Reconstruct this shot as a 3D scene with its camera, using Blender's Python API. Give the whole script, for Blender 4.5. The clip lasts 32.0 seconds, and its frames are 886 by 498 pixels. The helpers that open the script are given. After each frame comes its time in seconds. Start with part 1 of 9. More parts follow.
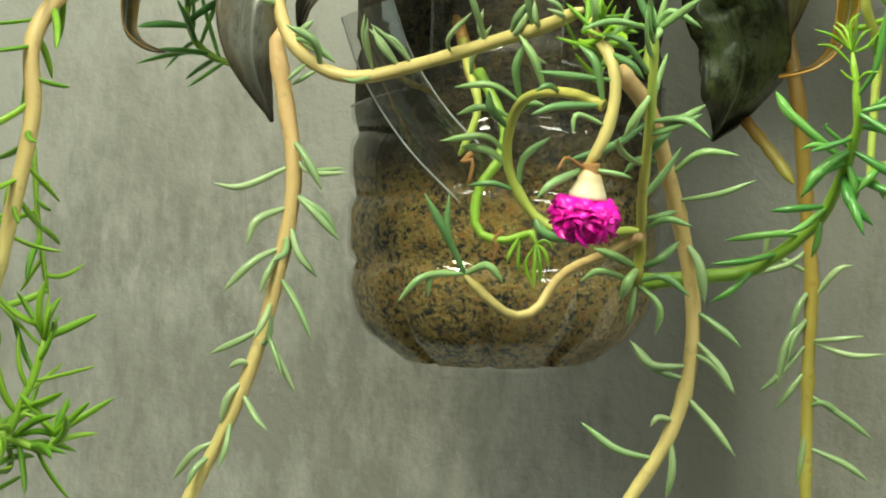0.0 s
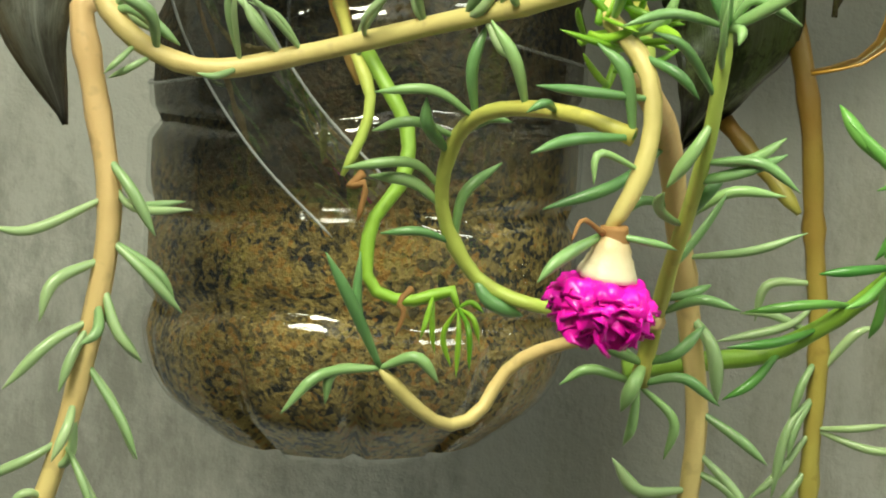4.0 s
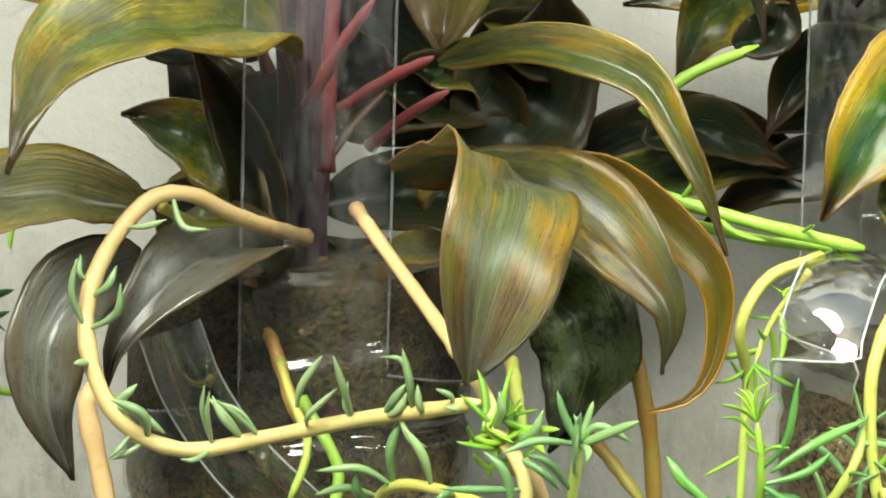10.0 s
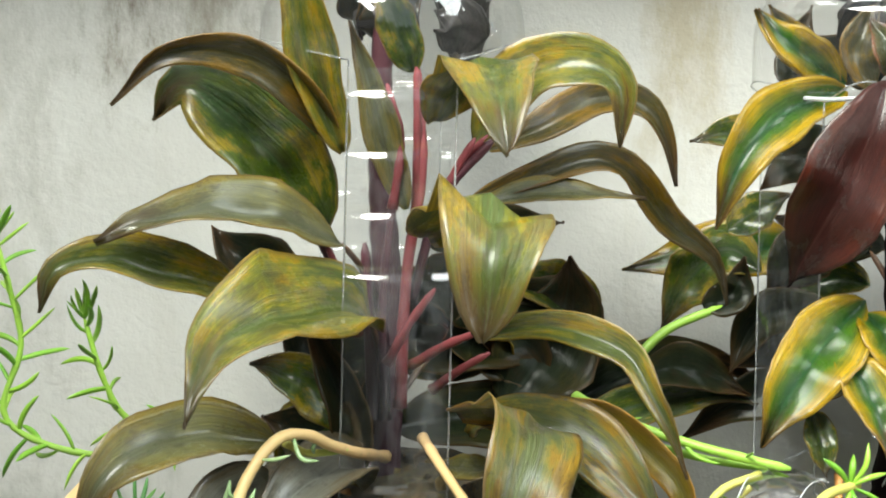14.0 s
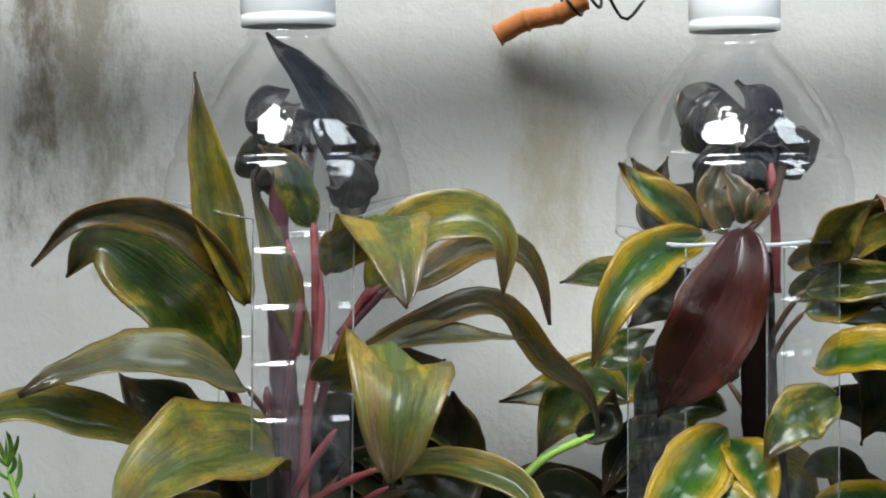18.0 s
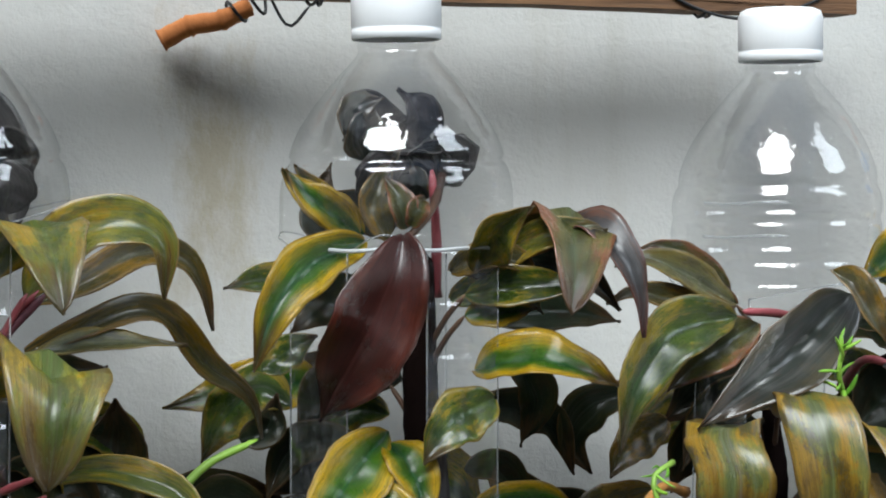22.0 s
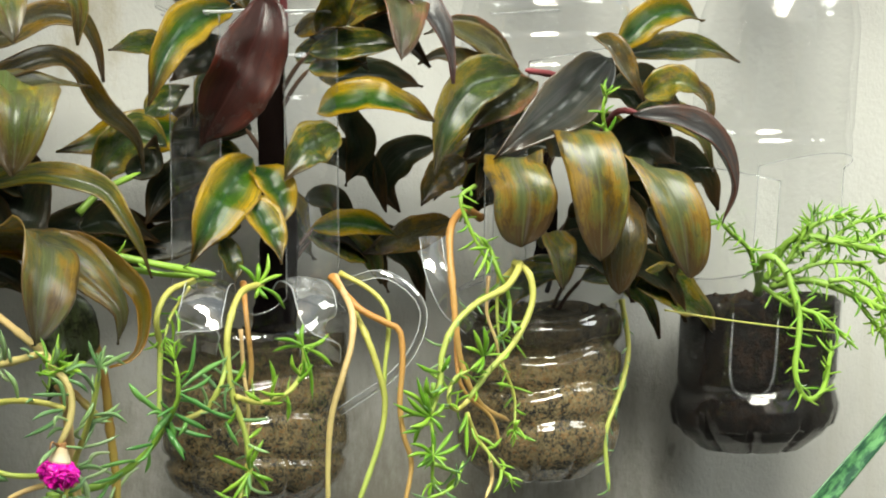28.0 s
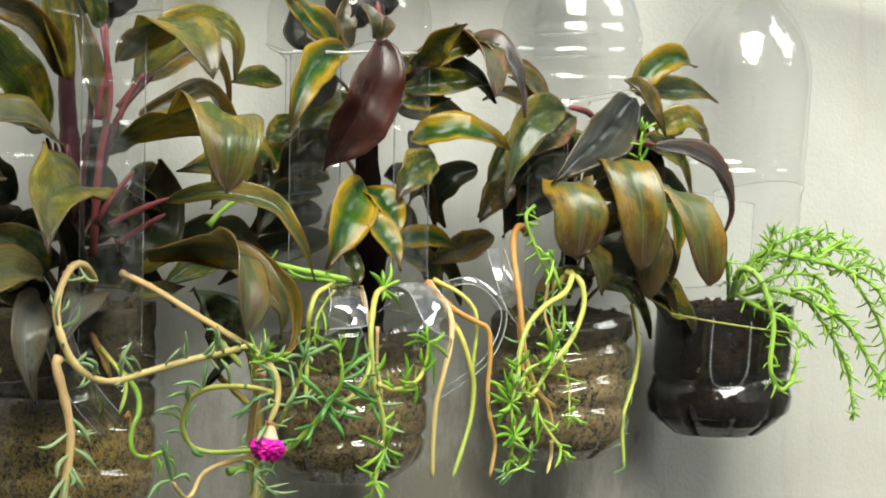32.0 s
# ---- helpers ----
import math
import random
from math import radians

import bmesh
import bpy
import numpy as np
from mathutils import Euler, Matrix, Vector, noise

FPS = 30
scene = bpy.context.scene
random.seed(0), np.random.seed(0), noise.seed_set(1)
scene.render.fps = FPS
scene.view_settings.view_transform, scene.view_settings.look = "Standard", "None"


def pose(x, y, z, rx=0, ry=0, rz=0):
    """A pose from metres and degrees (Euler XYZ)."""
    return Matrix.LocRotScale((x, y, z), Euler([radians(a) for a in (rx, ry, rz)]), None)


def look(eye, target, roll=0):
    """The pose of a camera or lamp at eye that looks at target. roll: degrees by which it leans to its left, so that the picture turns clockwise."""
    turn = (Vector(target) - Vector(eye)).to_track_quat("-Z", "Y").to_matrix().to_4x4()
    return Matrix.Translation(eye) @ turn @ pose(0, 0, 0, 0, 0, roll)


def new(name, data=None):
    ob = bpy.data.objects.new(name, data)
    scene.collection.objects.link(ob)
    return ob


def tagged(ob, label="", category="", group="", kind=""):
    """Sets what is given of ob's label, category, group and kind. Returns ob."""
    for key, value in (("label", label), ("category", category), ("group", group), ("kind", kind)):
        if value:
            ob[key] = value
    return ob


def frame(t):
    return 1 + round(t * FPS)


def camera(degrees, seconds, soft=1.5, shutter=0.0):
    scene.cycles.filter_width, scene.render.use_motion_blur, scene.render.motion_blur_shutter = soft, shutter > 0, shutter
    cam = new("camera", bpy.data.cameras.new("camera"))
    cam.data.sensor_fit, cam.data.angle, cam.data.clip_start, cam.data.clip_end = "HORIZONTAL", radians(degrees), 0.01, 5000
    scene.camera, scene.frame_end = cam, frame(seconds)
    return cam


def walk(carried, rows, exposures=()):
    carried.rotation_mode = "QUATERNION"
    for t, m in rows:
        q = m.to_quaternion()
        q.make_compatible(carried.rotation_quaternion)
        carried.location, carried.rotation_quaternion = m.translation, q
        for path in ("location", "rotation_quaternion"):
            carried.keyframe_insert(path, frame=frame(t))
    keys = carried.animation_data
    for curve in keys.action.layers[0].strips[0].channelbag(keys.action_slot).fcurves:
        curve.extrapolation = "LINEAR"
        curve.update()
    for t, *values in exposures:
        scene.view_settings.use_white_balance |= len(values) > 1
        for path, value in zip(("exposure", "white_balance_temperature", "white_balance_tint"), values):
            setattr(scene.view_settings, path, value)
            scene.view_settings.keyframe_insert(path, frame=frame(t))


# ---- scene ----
# One wall, four upcycled bottles hung from a stick, foliage plants and hanging moss roses. Metres, z up, wall face at y = 0.
# Cap skirts hang about 1.5 m above the ground.
cam = camera(23.99, 32.0, soft=1.95)
PATH = [
    (0, 0.04922, -0.57998, 1.28652, 86.070, -0.597, 7.765),
    (0.5, 0.04699, -0.58016, 1.29291, 86.276, -0.162, 6.678),
    (1, 0.04079, -0.57658, 1.30147, 85.899, -0.183, 5.528),
    (1.5, 0.02684, -0.54760, 1.31016, 85.211, -0.522, 4.131),
    (2, 0.01191, -0.50686, 1.31226, 84.772, -0.661, 2.372),
    (2.5, 0.00138, -0.47069, 1.30858, 83.711, -1.602, -0.297),
    (4.5, -0.01665, -0.41608, 1.30657, 82.082, -1.472, -4.258),
    (5, -0.01491, -0.39453, 1.30740, 81.594, -1.213, -5.085),
    (5.5, -0.01401, -0.39821, 1.30711, 82.032, -1.283, -5.148),
    (6, -0.01062, -0.41660, 1.30607, 82.612, -0.978, -4.633),
    (6.5, -0.00557, -0.43785, 1.30341, 82.221, -0.634, -4.466),
    (7, -0.00385, -0.45380, 1.30999, 81.500, -0.807, -4.451),
    (7.5, -0.00270, -0.46463, 1.31321, 82.134, -1.064, -4.211),
    (8, -0.00097, -0.47004, 1.31823, 82.472, -1.035, -3.934),
    (8.5, -0.00006, -0.47585, 1.32769, 82.336, -1.005, -3.812),
    (9, -0.00253, -0.48668, 1.33831, 82.763, -0.978, -3.900),
    (9.5, -0.00744, -0.50273, 1.35637, 82.860, -0.836, -4.093),
    (10, -0.02923, -0.51789, 1.38005, 82.399, -0.323, -6.923),
    (10.5, -0.03376, -0.54970, 1.40204, 82.356, -0.558, -8.140),
    (11, -0.03348, -0.59745, 1.40925, 82.742, -0.464, -6.901),
    (11.5, -0.03426, -0.64653, 1.41745, 83.688, -0.224, -6.230),
    (12, -0.03995, -0.67125, 1.42197, 83.982, 0.054, -6.167),
    (12.5, -0.04403, -0.67845, 1.42643, 84.329, 0.160, -6.162),
    (13, -0.04262, -0.67761, 1.42939, 84.823, 0.271, -5.848),
    (13.5, -0.04554, -0.67494, 1.42994, 85.379, -0.107, -5.729),
    (14, -0.04614, -0.67454, 1.43304, 85.313, -0.013, -5.553),
    (14.5, -0.04784, -0.68042, 1.43792, 85.650, -0.046, -5.587),
    (15, -0.04853, -0.69116, 1.44374, 86.315, 0.016, -5.572),
    (15.5, -0.04491, -0.70235, 1.44637, 87.140, -0.031, -5.416),
    (17.5, -0.06764, -0.73029, 1.45070, 88.149, 0.526, -8.878),
    (18, -0.08002, -0.71718, 1.45153, 87.858, 0.910, -11.099),
    (18.5, -0.08366, -0.71411, 1.45317, 87.487, 0.919, -12.961),
    (19, -0.08714, -0.71815, 1.45365, 87.358, 0.722, -14.322),
    (19.5, -0.08906, -0.72195, 1.45447, 87.263, 0.680, -15.504),
    (20, -0.08746, -0.72388, 1.45474, 87.297, 0.613, -16.555),
    (20.5, -0.08410, -0.72260, 1.45343, 87.417, 0.601, -17.716),
    (21, -0.08027, -0.72396, 1.45191, 87.731, 0.474, -18.270),
    (21.5, -0.07789, -0.72259, 1.45332, 87.714, 0.571, -18.687),
    (22, -0.07344, -0.72124, 1.45172, 87.885, 0.603, -19.713),
    (22.5, -0.07332, -0.71880, 1.44778, 88.186, 0.530, -21.171),
    (23, -0.07367, -0.72142, 1.44564, 88.172, 0.404, -23.399),
    (23.5, -0.08827, -0.72667, 1.44460, 88.066, 0.500, -26.238),
    (24, -0.11365, -0.73042, 1.43728, 88.343, 0.871, -27.852),
    (24.5, -0.13226, -0.73385, 1.42954, 88.298, 1.293, -28.727),
    (25, -0.15170, -0.73450, 1.41892, 87.811, 1.494, -29.524),
    (25.5, -0.16092, -0.74287, 1.41361, 87.285, 1.570, -29.454),
    (27.5, -0.19425, -0.83960, 1.39652, 85.958, 0.408, -28.864),
    (28, -0.20162, -0.85473, 1.38585, 86.254, 0.928, -28.870),
    (28.5, -0.20800, -0.86924, 1.37893, 85.877, 1.159, -28.899),
    (29, -0.21295, -0.88500, 1.37493, 86.014, 0.849, -28.859),
    (29.5, -0.21806, -0.89099, 1.37108, 86.589, 0.633, -29.158),
    (30, -0.23382, -0.88265, 1.37149, 86.927, 0.221, -30.176),
    (30.5, -0.28825, -0.85755, 1.37960, 86.780, 0.048, -34.046),
    (31, -0.36319, -0.83571, 1.38332, 86.898, 0.057, -38.284),
    (31.5, -0.41349, -0.82676, 1.39088, 86.604, -0.081, -39.324),
    (32, -0.44447, -0.85741, 1.39252, 86.689, -0.153, -39.123),
]
walk(cam, [(t, pose(x, y, z, rx, ry, rz)) for t, x, y, z, rx, ry, rz in PATH],
     exposures=[(0.0, 0.74, 7500, -14), (5.0, 0.69, 7500, -11), (8.0, 0.64, 7350, -9), (9.7, 1.0, 7000, -5), (11.0, 1.45, 6600, -3), (12.5, 1.24, 6500, -2), (14.0, 1.06, 6400, 0), (15.2, 0.7, 6250, 2), (18.0, 0.46, 5900, 5), (22.0, 0.18, 5800, 5), (24.0, 0.08, 5900, 5), (25.0, 0.15, 6000, 4), (28.0, 0.54, 6750, 0), (32.0, 0.52, 6700, 0)])

# ---- light ----
SUN_EL, SUN_AZ = radians(48), radians(-32)
world = bpy.data.worlds.new("sky")
scene.world = world
world.use_nodes = True
wn = world.node_tree
bg = wn.nodes["Background"]
sky = wn.nodes.new("ShaderNodeTexSky")
sky.sky_type = "NISHITA"
sky.sun_disc = False
sky.sun_elevation = SUN_EL
sky.sun_rotation = radians(180) - SUN_AZ
sky.air_density, sky.dust_density, sky.ozone_density = 1.6, 4.0, 0.6
wn.links.new(sky.outputs[0], bg.inputs[0])
bg.inputs[1].default_value = 0.06
sun = new("sun", bpy.data.lights.new("sun", "SUN"))
sun.data.energy, sun.data.angle, sun.data.color = 4.0, radians(34), (1.0, 0.98, 0.94)
sun.matrix_world = look((math.sin(SUN_AZ) * 5, -math.cos(SUN_AZ) * 5, 1.4 + 5 * math.tan(SUN_EL)), (0, 0, 1.4))


# daylight through the tall opening in the added, unseen side wall
gap = new("opening_light", bpy.data.lights.new("opening_light", "AREA"))
gap.data.shape, gap.data.size, gap.data.size_y, gap.data.energy, gap.data.color = "RECTANGLE", 1.0, 1.5, 27.0, (0.98, 0.99, 1.0)
gap.matrix_world = look((1.73, -1.4, 2.95), (0.2, 0, 1.45))


# ---- material helpers ----
class Mat:
    """A principled material with a few shorthand nodes."""

    def __init__(self, name, rough=0.6, metal=0.0):
        self.m = bpy.data.materials.new(name)
        self.m.use_nodes = True
        self.t = self.m.node_tree
        self.b = self.t.nodes["Principled BSDF"]
        self.b.inputs["Roughness"].default_value = rough
        self.b.inputs["Metallic"].default_value = metal

    def node(self, kind, **values):
        n = self.t.nodes.new("ShaderNode" + kind)
        for key, value in values.items():
            n.inputs[key.replace("_", " ")].default_value = value
        return n

    def link(self, a, b):
        self.t.links.new(a, b)

    def coords(self, scale=(1, 1, 1), which="Object"):
        c, mp = self.node("TexCoord"), self.node("Mapping")
        mp.inputs["Scale"].default_value = scale
        self.link(c.outputs[which], mp.inputs["Vector"])
        return mp.outputs[0]

    def noise(self, scale, detail=4.0, rough=0.6, vec=None):
        n = self.node("TexNoise", Scale=scale, Detail=detail, Roughness=rough)
        if vec is not None:
            self.link(vec, n.inputs["Vector"])
        return n.outputs["Fac"]

    def ramp(self, fac, stops):
        r = self.node("ValToRGB")
        e = r.color_ramp.elements
        while len(e) < len(stops):
            e.new(0.5)
        for el, (p, c) in zip(e, stops):
            el.position = p
            el.color = (*c, 1) if len(c) == 3 else c
        self.link(fac, r.inputs[0])
        return r.outputs[0]

    def mix(self, fac, a, b, blend="MIX"):
        n = self.t.nodes.new("ShaderNodeMix")
        n.data_type, n.blend_type = "RGBA", blend
        for value, socket in ((fac, n.inputs[0]), (a, n.inputs[6]), (b, n.inputs[7])):
            if isinstance(value, (int, float)):
                socket.default_value = value
            elif isinstance(value, tuple):
                socket.default_value = (*value, 1)
            else:
                self.link(value, socket)
        return n.outputs[2]

    def math(self, op, a, b=0.0):
        n = self.node("Math")
        n.operation = op
        for value, socket in zip((a, b), n.inputs):
            if isinstance(value, (int, float)):
                socket.default_value = value
            else:
                self.link(value, socket)
        return n.outputs[0]

    def color(self, out):
        if isinstance(out, tuple):
            self.b.inputs["Base Color"].default_value = (*out, 1)
        else:
            self.link(out, self.b.inputs["Base Color"])
        return self

    def bump(self, height, strength=0.3, distance=0.002):
        n = self.node("Bump", Strength=strength, Distance=distance)
        self.link(height, n.inputs["Height"])
        self.link(n.outputs[0], self.b.inputs["Normal"])
        return self

    def roughness(self, out):
        self.link(out, self.b.inputs["Roughness"])
        return self


# ---- materials ----
def plaster():
    k = Mat("plaster", 0.85)
    v = k.coords()
    big, mid = k.noise(2.2, 3, 0.6, v), k.noise(9, 5, 0.65, v)
    c = k.ramp(mid, [(0.25, (0.45, 0.445, 0.42)), (0.6, (0.54, 0.535, 0.51))])
    c = k.mix(k.ramp(big, [(0.5, (0, 0, 0)), (0.75, (0.55, 0.55, 0.55))]), c, (0.40, 0.385, 0.34))
    streak = k.noise(1.0, 5, 0.7, k.coords((26, 1, 2.2)))
    c = k.mix(k.ramp(streak, [(0.54, (0, 0, 0)), (0.74, (0.3, 0.3, 0.3))]), c, (0.33, 0.30, 0.23))
    dots = k.noise(70, 2, 0.5, v)
    c = k.mix(k.ramp(dots, [(0.74, (0, 0, 0)), (0.79, (0.5, 0.5, 0.5))]), c, (0.30, 0.26, 0.2))
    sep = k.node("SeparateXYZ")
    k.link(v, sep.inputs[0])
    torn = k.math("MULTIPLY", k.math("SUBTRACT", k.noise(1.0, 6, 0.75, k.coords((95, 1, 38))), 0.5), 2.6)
    # upper patches are stains; the last three paint shade onto the lower wall
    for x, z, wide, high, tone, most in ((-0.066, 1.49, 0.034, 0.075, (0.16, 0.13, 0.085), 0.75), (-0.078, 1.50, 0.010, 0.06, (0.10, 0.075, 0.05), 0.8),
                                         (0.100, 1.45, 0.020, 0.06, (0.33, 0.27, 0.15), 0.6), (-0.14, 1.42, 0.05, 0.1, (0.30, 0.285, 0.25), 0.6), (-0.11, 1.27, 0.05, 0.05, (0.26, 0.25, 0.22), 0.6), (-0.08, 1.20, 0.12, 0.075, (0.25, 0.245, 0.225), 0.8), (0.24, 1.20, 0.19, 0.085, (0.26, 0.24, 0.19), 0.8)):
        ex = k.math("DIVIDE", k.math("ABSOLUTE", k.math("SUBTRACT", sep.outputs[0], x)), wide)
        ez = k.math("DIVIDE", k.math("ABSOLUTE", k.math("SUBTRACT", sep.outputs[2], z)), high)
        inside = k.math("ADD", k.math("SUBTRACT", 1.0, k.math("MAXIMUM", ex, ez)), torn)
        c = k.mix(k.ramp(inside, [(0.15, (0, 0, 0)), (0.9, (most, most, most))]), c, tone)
    specks = k.noise(26, 2, 0.5, v)
    c = k.mix(k.ramp(specks, [(0.735, (0, 0, 0)), (0.755, (0.55, 0.55, 0.55))]), c, (0.12, 0.10, 0.08))
    k.color(c)
    grain = k.math("ADD", k.math("MULTIPLY", k.noise(70, 3, 0.6, v), 0.5), k.math("MULTIPLY", k.noise(360, 3, 0.65, v), 0.75))
    return k.bump(grain, 0.5, 0.0012).m


def pet(name="clear_plastic", shine=0.105, film=0.02, ripple=0.4):
    """Clear thin plastic: a clear sheet with a mirror gloss that grows at grazing angles."""
    k = Mat(name)
    clear, gloss, edge = k.node("BsdfTransparent"), k.node("BsdfGlossy"), k.node("LayerWeight", Blend=0.5)
    fres = k.math("ADD", k.math("MULTIPLY", k.math("POWER", edge.outputs["Facing"], 4.0), 0.5), shine)
    clear.inputs[0].default_value = (0.995, 0.996, 0.996, 1)
    gloss.inputs["Roughness"].default_value = 0.035
    bump = k.node("Bump", Strength=ripple, Distance=0.005)
    k.link(k.noise(34, 4, 0.55, k.coords((1, 1, 0.7))), bump.inputs["Height"])
    k.link(bump.outputs[0], gloss.inputs["Normal"])
    mix = k.node("MixShader")
    k.link(fres, mix.inputs[0])
    k.link(clear.outputs[0], mix.inputs[1])
    k.link(gloss.outputs[0], mix.inputs[2])
    # patchy diffuse white stands in for the veil reflected on the plastic
    dust, haze = k.node("MixShader"), k.node("BsdfDiffuse")
    haze.inputs[0].default_value = (0.8, 0.82, 0.84, 1)
    k.link(k.ramp(k.noise(22, 4, 0.7, k.coords()), [(0.5, (0.0, 0.0, 0.0)), (0.75, (film, film, film))]), dust.inputs[0])
    k.link(mix.outputs[0], dust.inputs[1])
    k.link(haze.outputs[0], dust.inputs[2])
    k.link(dust.outputs[0], k.t.nodes["Material Output"].inputs["Surface"])
    return k.m


def cut_plastic(name, clear):
    k = Mat(name, 0.14).color((0.86, 0.88, 0.9))
    k.b.inputs["Transmission Weight"].default_value = clear
    return k.m


def cap_plastic(name, base):
    k = Mat(name, 0.38)
    v = k.coords()
    k.color(k.mix(k.math("MULTIPLY", k.noise(60, 4, 0.6, v), 0.25), base, tuple(c * 0.7 for c in base)))
    return k.bump(k.noise(300, 2, 0.5, v), 0.1, 0.0004).m


def soil(name, dark, tan, amount, wet, damp_from=9.0, grains=0.0):
    k = Mat(name, wet)
    k.b.inputs["Specular IOR Level"].default_value = 0.2
    v = k.coords()
    grit = k.noise(560, 3, 0.75, v)
    patch = k.noise(38, 4, 0.65, v)
    clump = k.noise(230, 3, 0.6, v)
    f = k.math("ADD", grit, k.math("MULTIPLY", k.math("SUBTRACT", patch, 0.5), 0.9))
    f = k.math("ADD", f, k.math("MULTIPLY", k.math("SUBTRACT", clump, 0.5), 0.9))
    c = k.ramp(f, [(amount - 0.06, dark), (amount, tuple((a + b) / 2 for a, b in zip(dark, tan))), (amount + 0.08, tan)])
    c = k.mix(k.ramp(k.noise(15, 3, 0.6, v), [(0.45, (0, 0, 0)), (0.7, (0.6, 0.6, 0.6))]), c, tuple(d * 1.6 for d in dark))
    if grains:
        warp = k.node("VectorMath")
        warp.operation = "ADD"
        k.link(v, warp.inputs[0])
        jog = k.node("TexNoise", Scale=500.0, Detail=2.0)
        k.link(v, jog.inputs["Vector"])
        small = k.node("VectorMath")
        small.operation = "SCALE"
        small.inputs["Scale"].default_value = 0.0022
        k.link(jog.outputs["Color"], small.inputs[0])
        k.link(small.outputs[0], warp.inputs[1])
        cell = k.node("TexVoronoi", Scale=1050.0)
        k.link(warp.outputs[0], cell.inputs["Vector"])
        pick = k.node("SeparateColor")
        k.link(cell.outputs["Color"], pick.inputs[0])
        which = k.math("ADD", k.math("ADD", pick.outputs[0], k.math("MULTIPLY", k.math("SUBTRACT", clump, 0.5), 0.9)), k.math("MULTIPLY", k.math("SUBTRACT", patch, 0.5), 0.9))
        grain = k.ramp(which, [(0.26, (0.022, 0.026, 0.03)), (0.34, tuple(x * 0.45 for x in tan)), (0.5, tan), (0.78, tuple(x * 0.75 for x in tan)), (0.92, (tan[0] * 0.95, tan[1] * 0.6, tan[2] * 0.4))])
        c = k.mix(grains, c, grain)
    sep = k.node("SeparateXYZ")
    k.link(v, sep.inputs[0])
    layer = k.math("ADD", sep.outputs[2], k.math("MULTIPLY", k.math("SUBTRACT", patch, 0.5), 0.03))
    c = k.mix(k.ramp(k.math("MULTIPLY", k.math("SUBTRACT", layer, damp_from), 75.0), [(0.0, (0, 0, 0)), (1.0, (0.85, 0.85, 0.85))]), c, tuple(x * 0.8 for x in dark))
    k.color(c)
    return k.bump(k.math("ADD", grit, k.noise(150, 4, 0.6, v)), 0.7, 0.002).m


def leaf_mat(name, heart, body, rim, rim_at=0.3, rough=0.36, tip=(0.11, 0.055, 0.018), grey_sheen=0.14, blotch=1.7, gloss=0.6, edge=1.5, wear=0.5, streak=0.4):
    """A strap leaf: a heart along the midrib, a body colour, a rim and a dry tip, broken up by fine veins."""
    k = Mat(name, rough)
    uv = k.node("TexCoord").outputs["UV"]
    sep = k.node("SeparateXYZ")
    k.link(uv, sep.inputs[0])
    info = k.node("ObjectInfo").outputs["Random"]
    mp = k.node("Mapping")
    mp.inputs["Scale"].default_value = (34, 1.6, 1)
    k.link(uv, mp.inputs["Vector"])
    off = k.node("CombineXYZ")
    k.link(k.math("MULTIPLY", info, 37.0), off.inputs[2])
    k.link(off.outputs[0], mp.inputs["Location"])
    vein = k.noise(1.0, 5, 0.7, mp.outputs[0])
    mp2 = k.node("Mapping")
    mp2.inputs["Scale"].default_value = (1.7, 2.2, 1)
    k.link(uv, mp2.inputs["Vector"])
    k.link(off.outputs[0], mp2.inputs["Location"])
    blot = k.noise(1.5, 5, 0.7, mp2.outputs[0])
    mp3 = k.node("Mapping")
    mp3.inputs["Scale"].default_value = (9, 0.8, 1)
    k.link(uv, mp3.inputs["Vector"])
    k.link(off.outputs[0], mp3.inputs["Location"])
    band = k.noise(1.0, 3, 0.6, mp3.outputs[0])
    d = k.math("MULTIPLY", k.math("ABSOLUTE", k.math("SUBTRACT", sep.outputs[0], 0.5)), edge)
    mp5 = k.node("Mapping")
    mp5.inputs["Scale"].default_value = (95, 2.2, 1)
    k.link(uv, mp5.inputs["Vector"])
    k.link(off.outputs[0], mp5.inputs["Location"])
    fine = k.noise(1.0, 3, 0.6, mp5.outputs[0])
    d = k.math("ADD", d, k.math("MULTIPLY", k.math("SUBTRACT", vein, 0.5), 0.75 * streak))
    d = k.math("ADD", d, k.math("MULTIPLY", k.math("SUBTRACT", band, 0.5), 0.8 * streak))
    d = k.math("ADD", d, k.math("MULTIPLY", k.math("SUBTRACT", blot, 0.45), blotch))
    rim_full = min(0.84, 0.3 + 0.34 * edge)
    c = k.ramp(d, [(0.05, heart), (min(0.12 + rim_at, rim_full - 0.2), body), (rim_full, rim)])
    c = k.mix(k.ramp(vein, [(0.36, (0.4, 0.4, 0.4)), (0.52, (0, 0, 0))]), c, tuple(x * 0.4 for x in body))
    c = k.mix(k.ramp(fine, [(0.42, (0.45, 0.45, 0.45)), (0.56, (0, 0, 0))]), c, k.mix(0.5, c, tuple(x * 0.25 for x in body)))
    c = k.mix(k.ramp(k.math("ABSOLUTE", k.math("SUBTRACT", sep.outputs[0], 0.5)), [(0.465, (0, 0, 0)), (0.49, (0.85, 0.85, 0.85))]), c, tuple((x + 2 * y) * 0.4 for x, y in zip(rim, tip)))
    dry = k.math("ADD", sep.outputs[1], k.math("MULTIPLY", k.math("SUBTRACT", blot, 0.5), 0.9))
    c = k.mix(k.ramp(dry, [(0.70, (0, 0, 0)), (0.96, (0.9, 0.9, 0.9))]), c, tip)
    mp4 = k.node("Mapping")
    mp4.inputs["Scale"].default_value = (1.5, 2.6, 1)
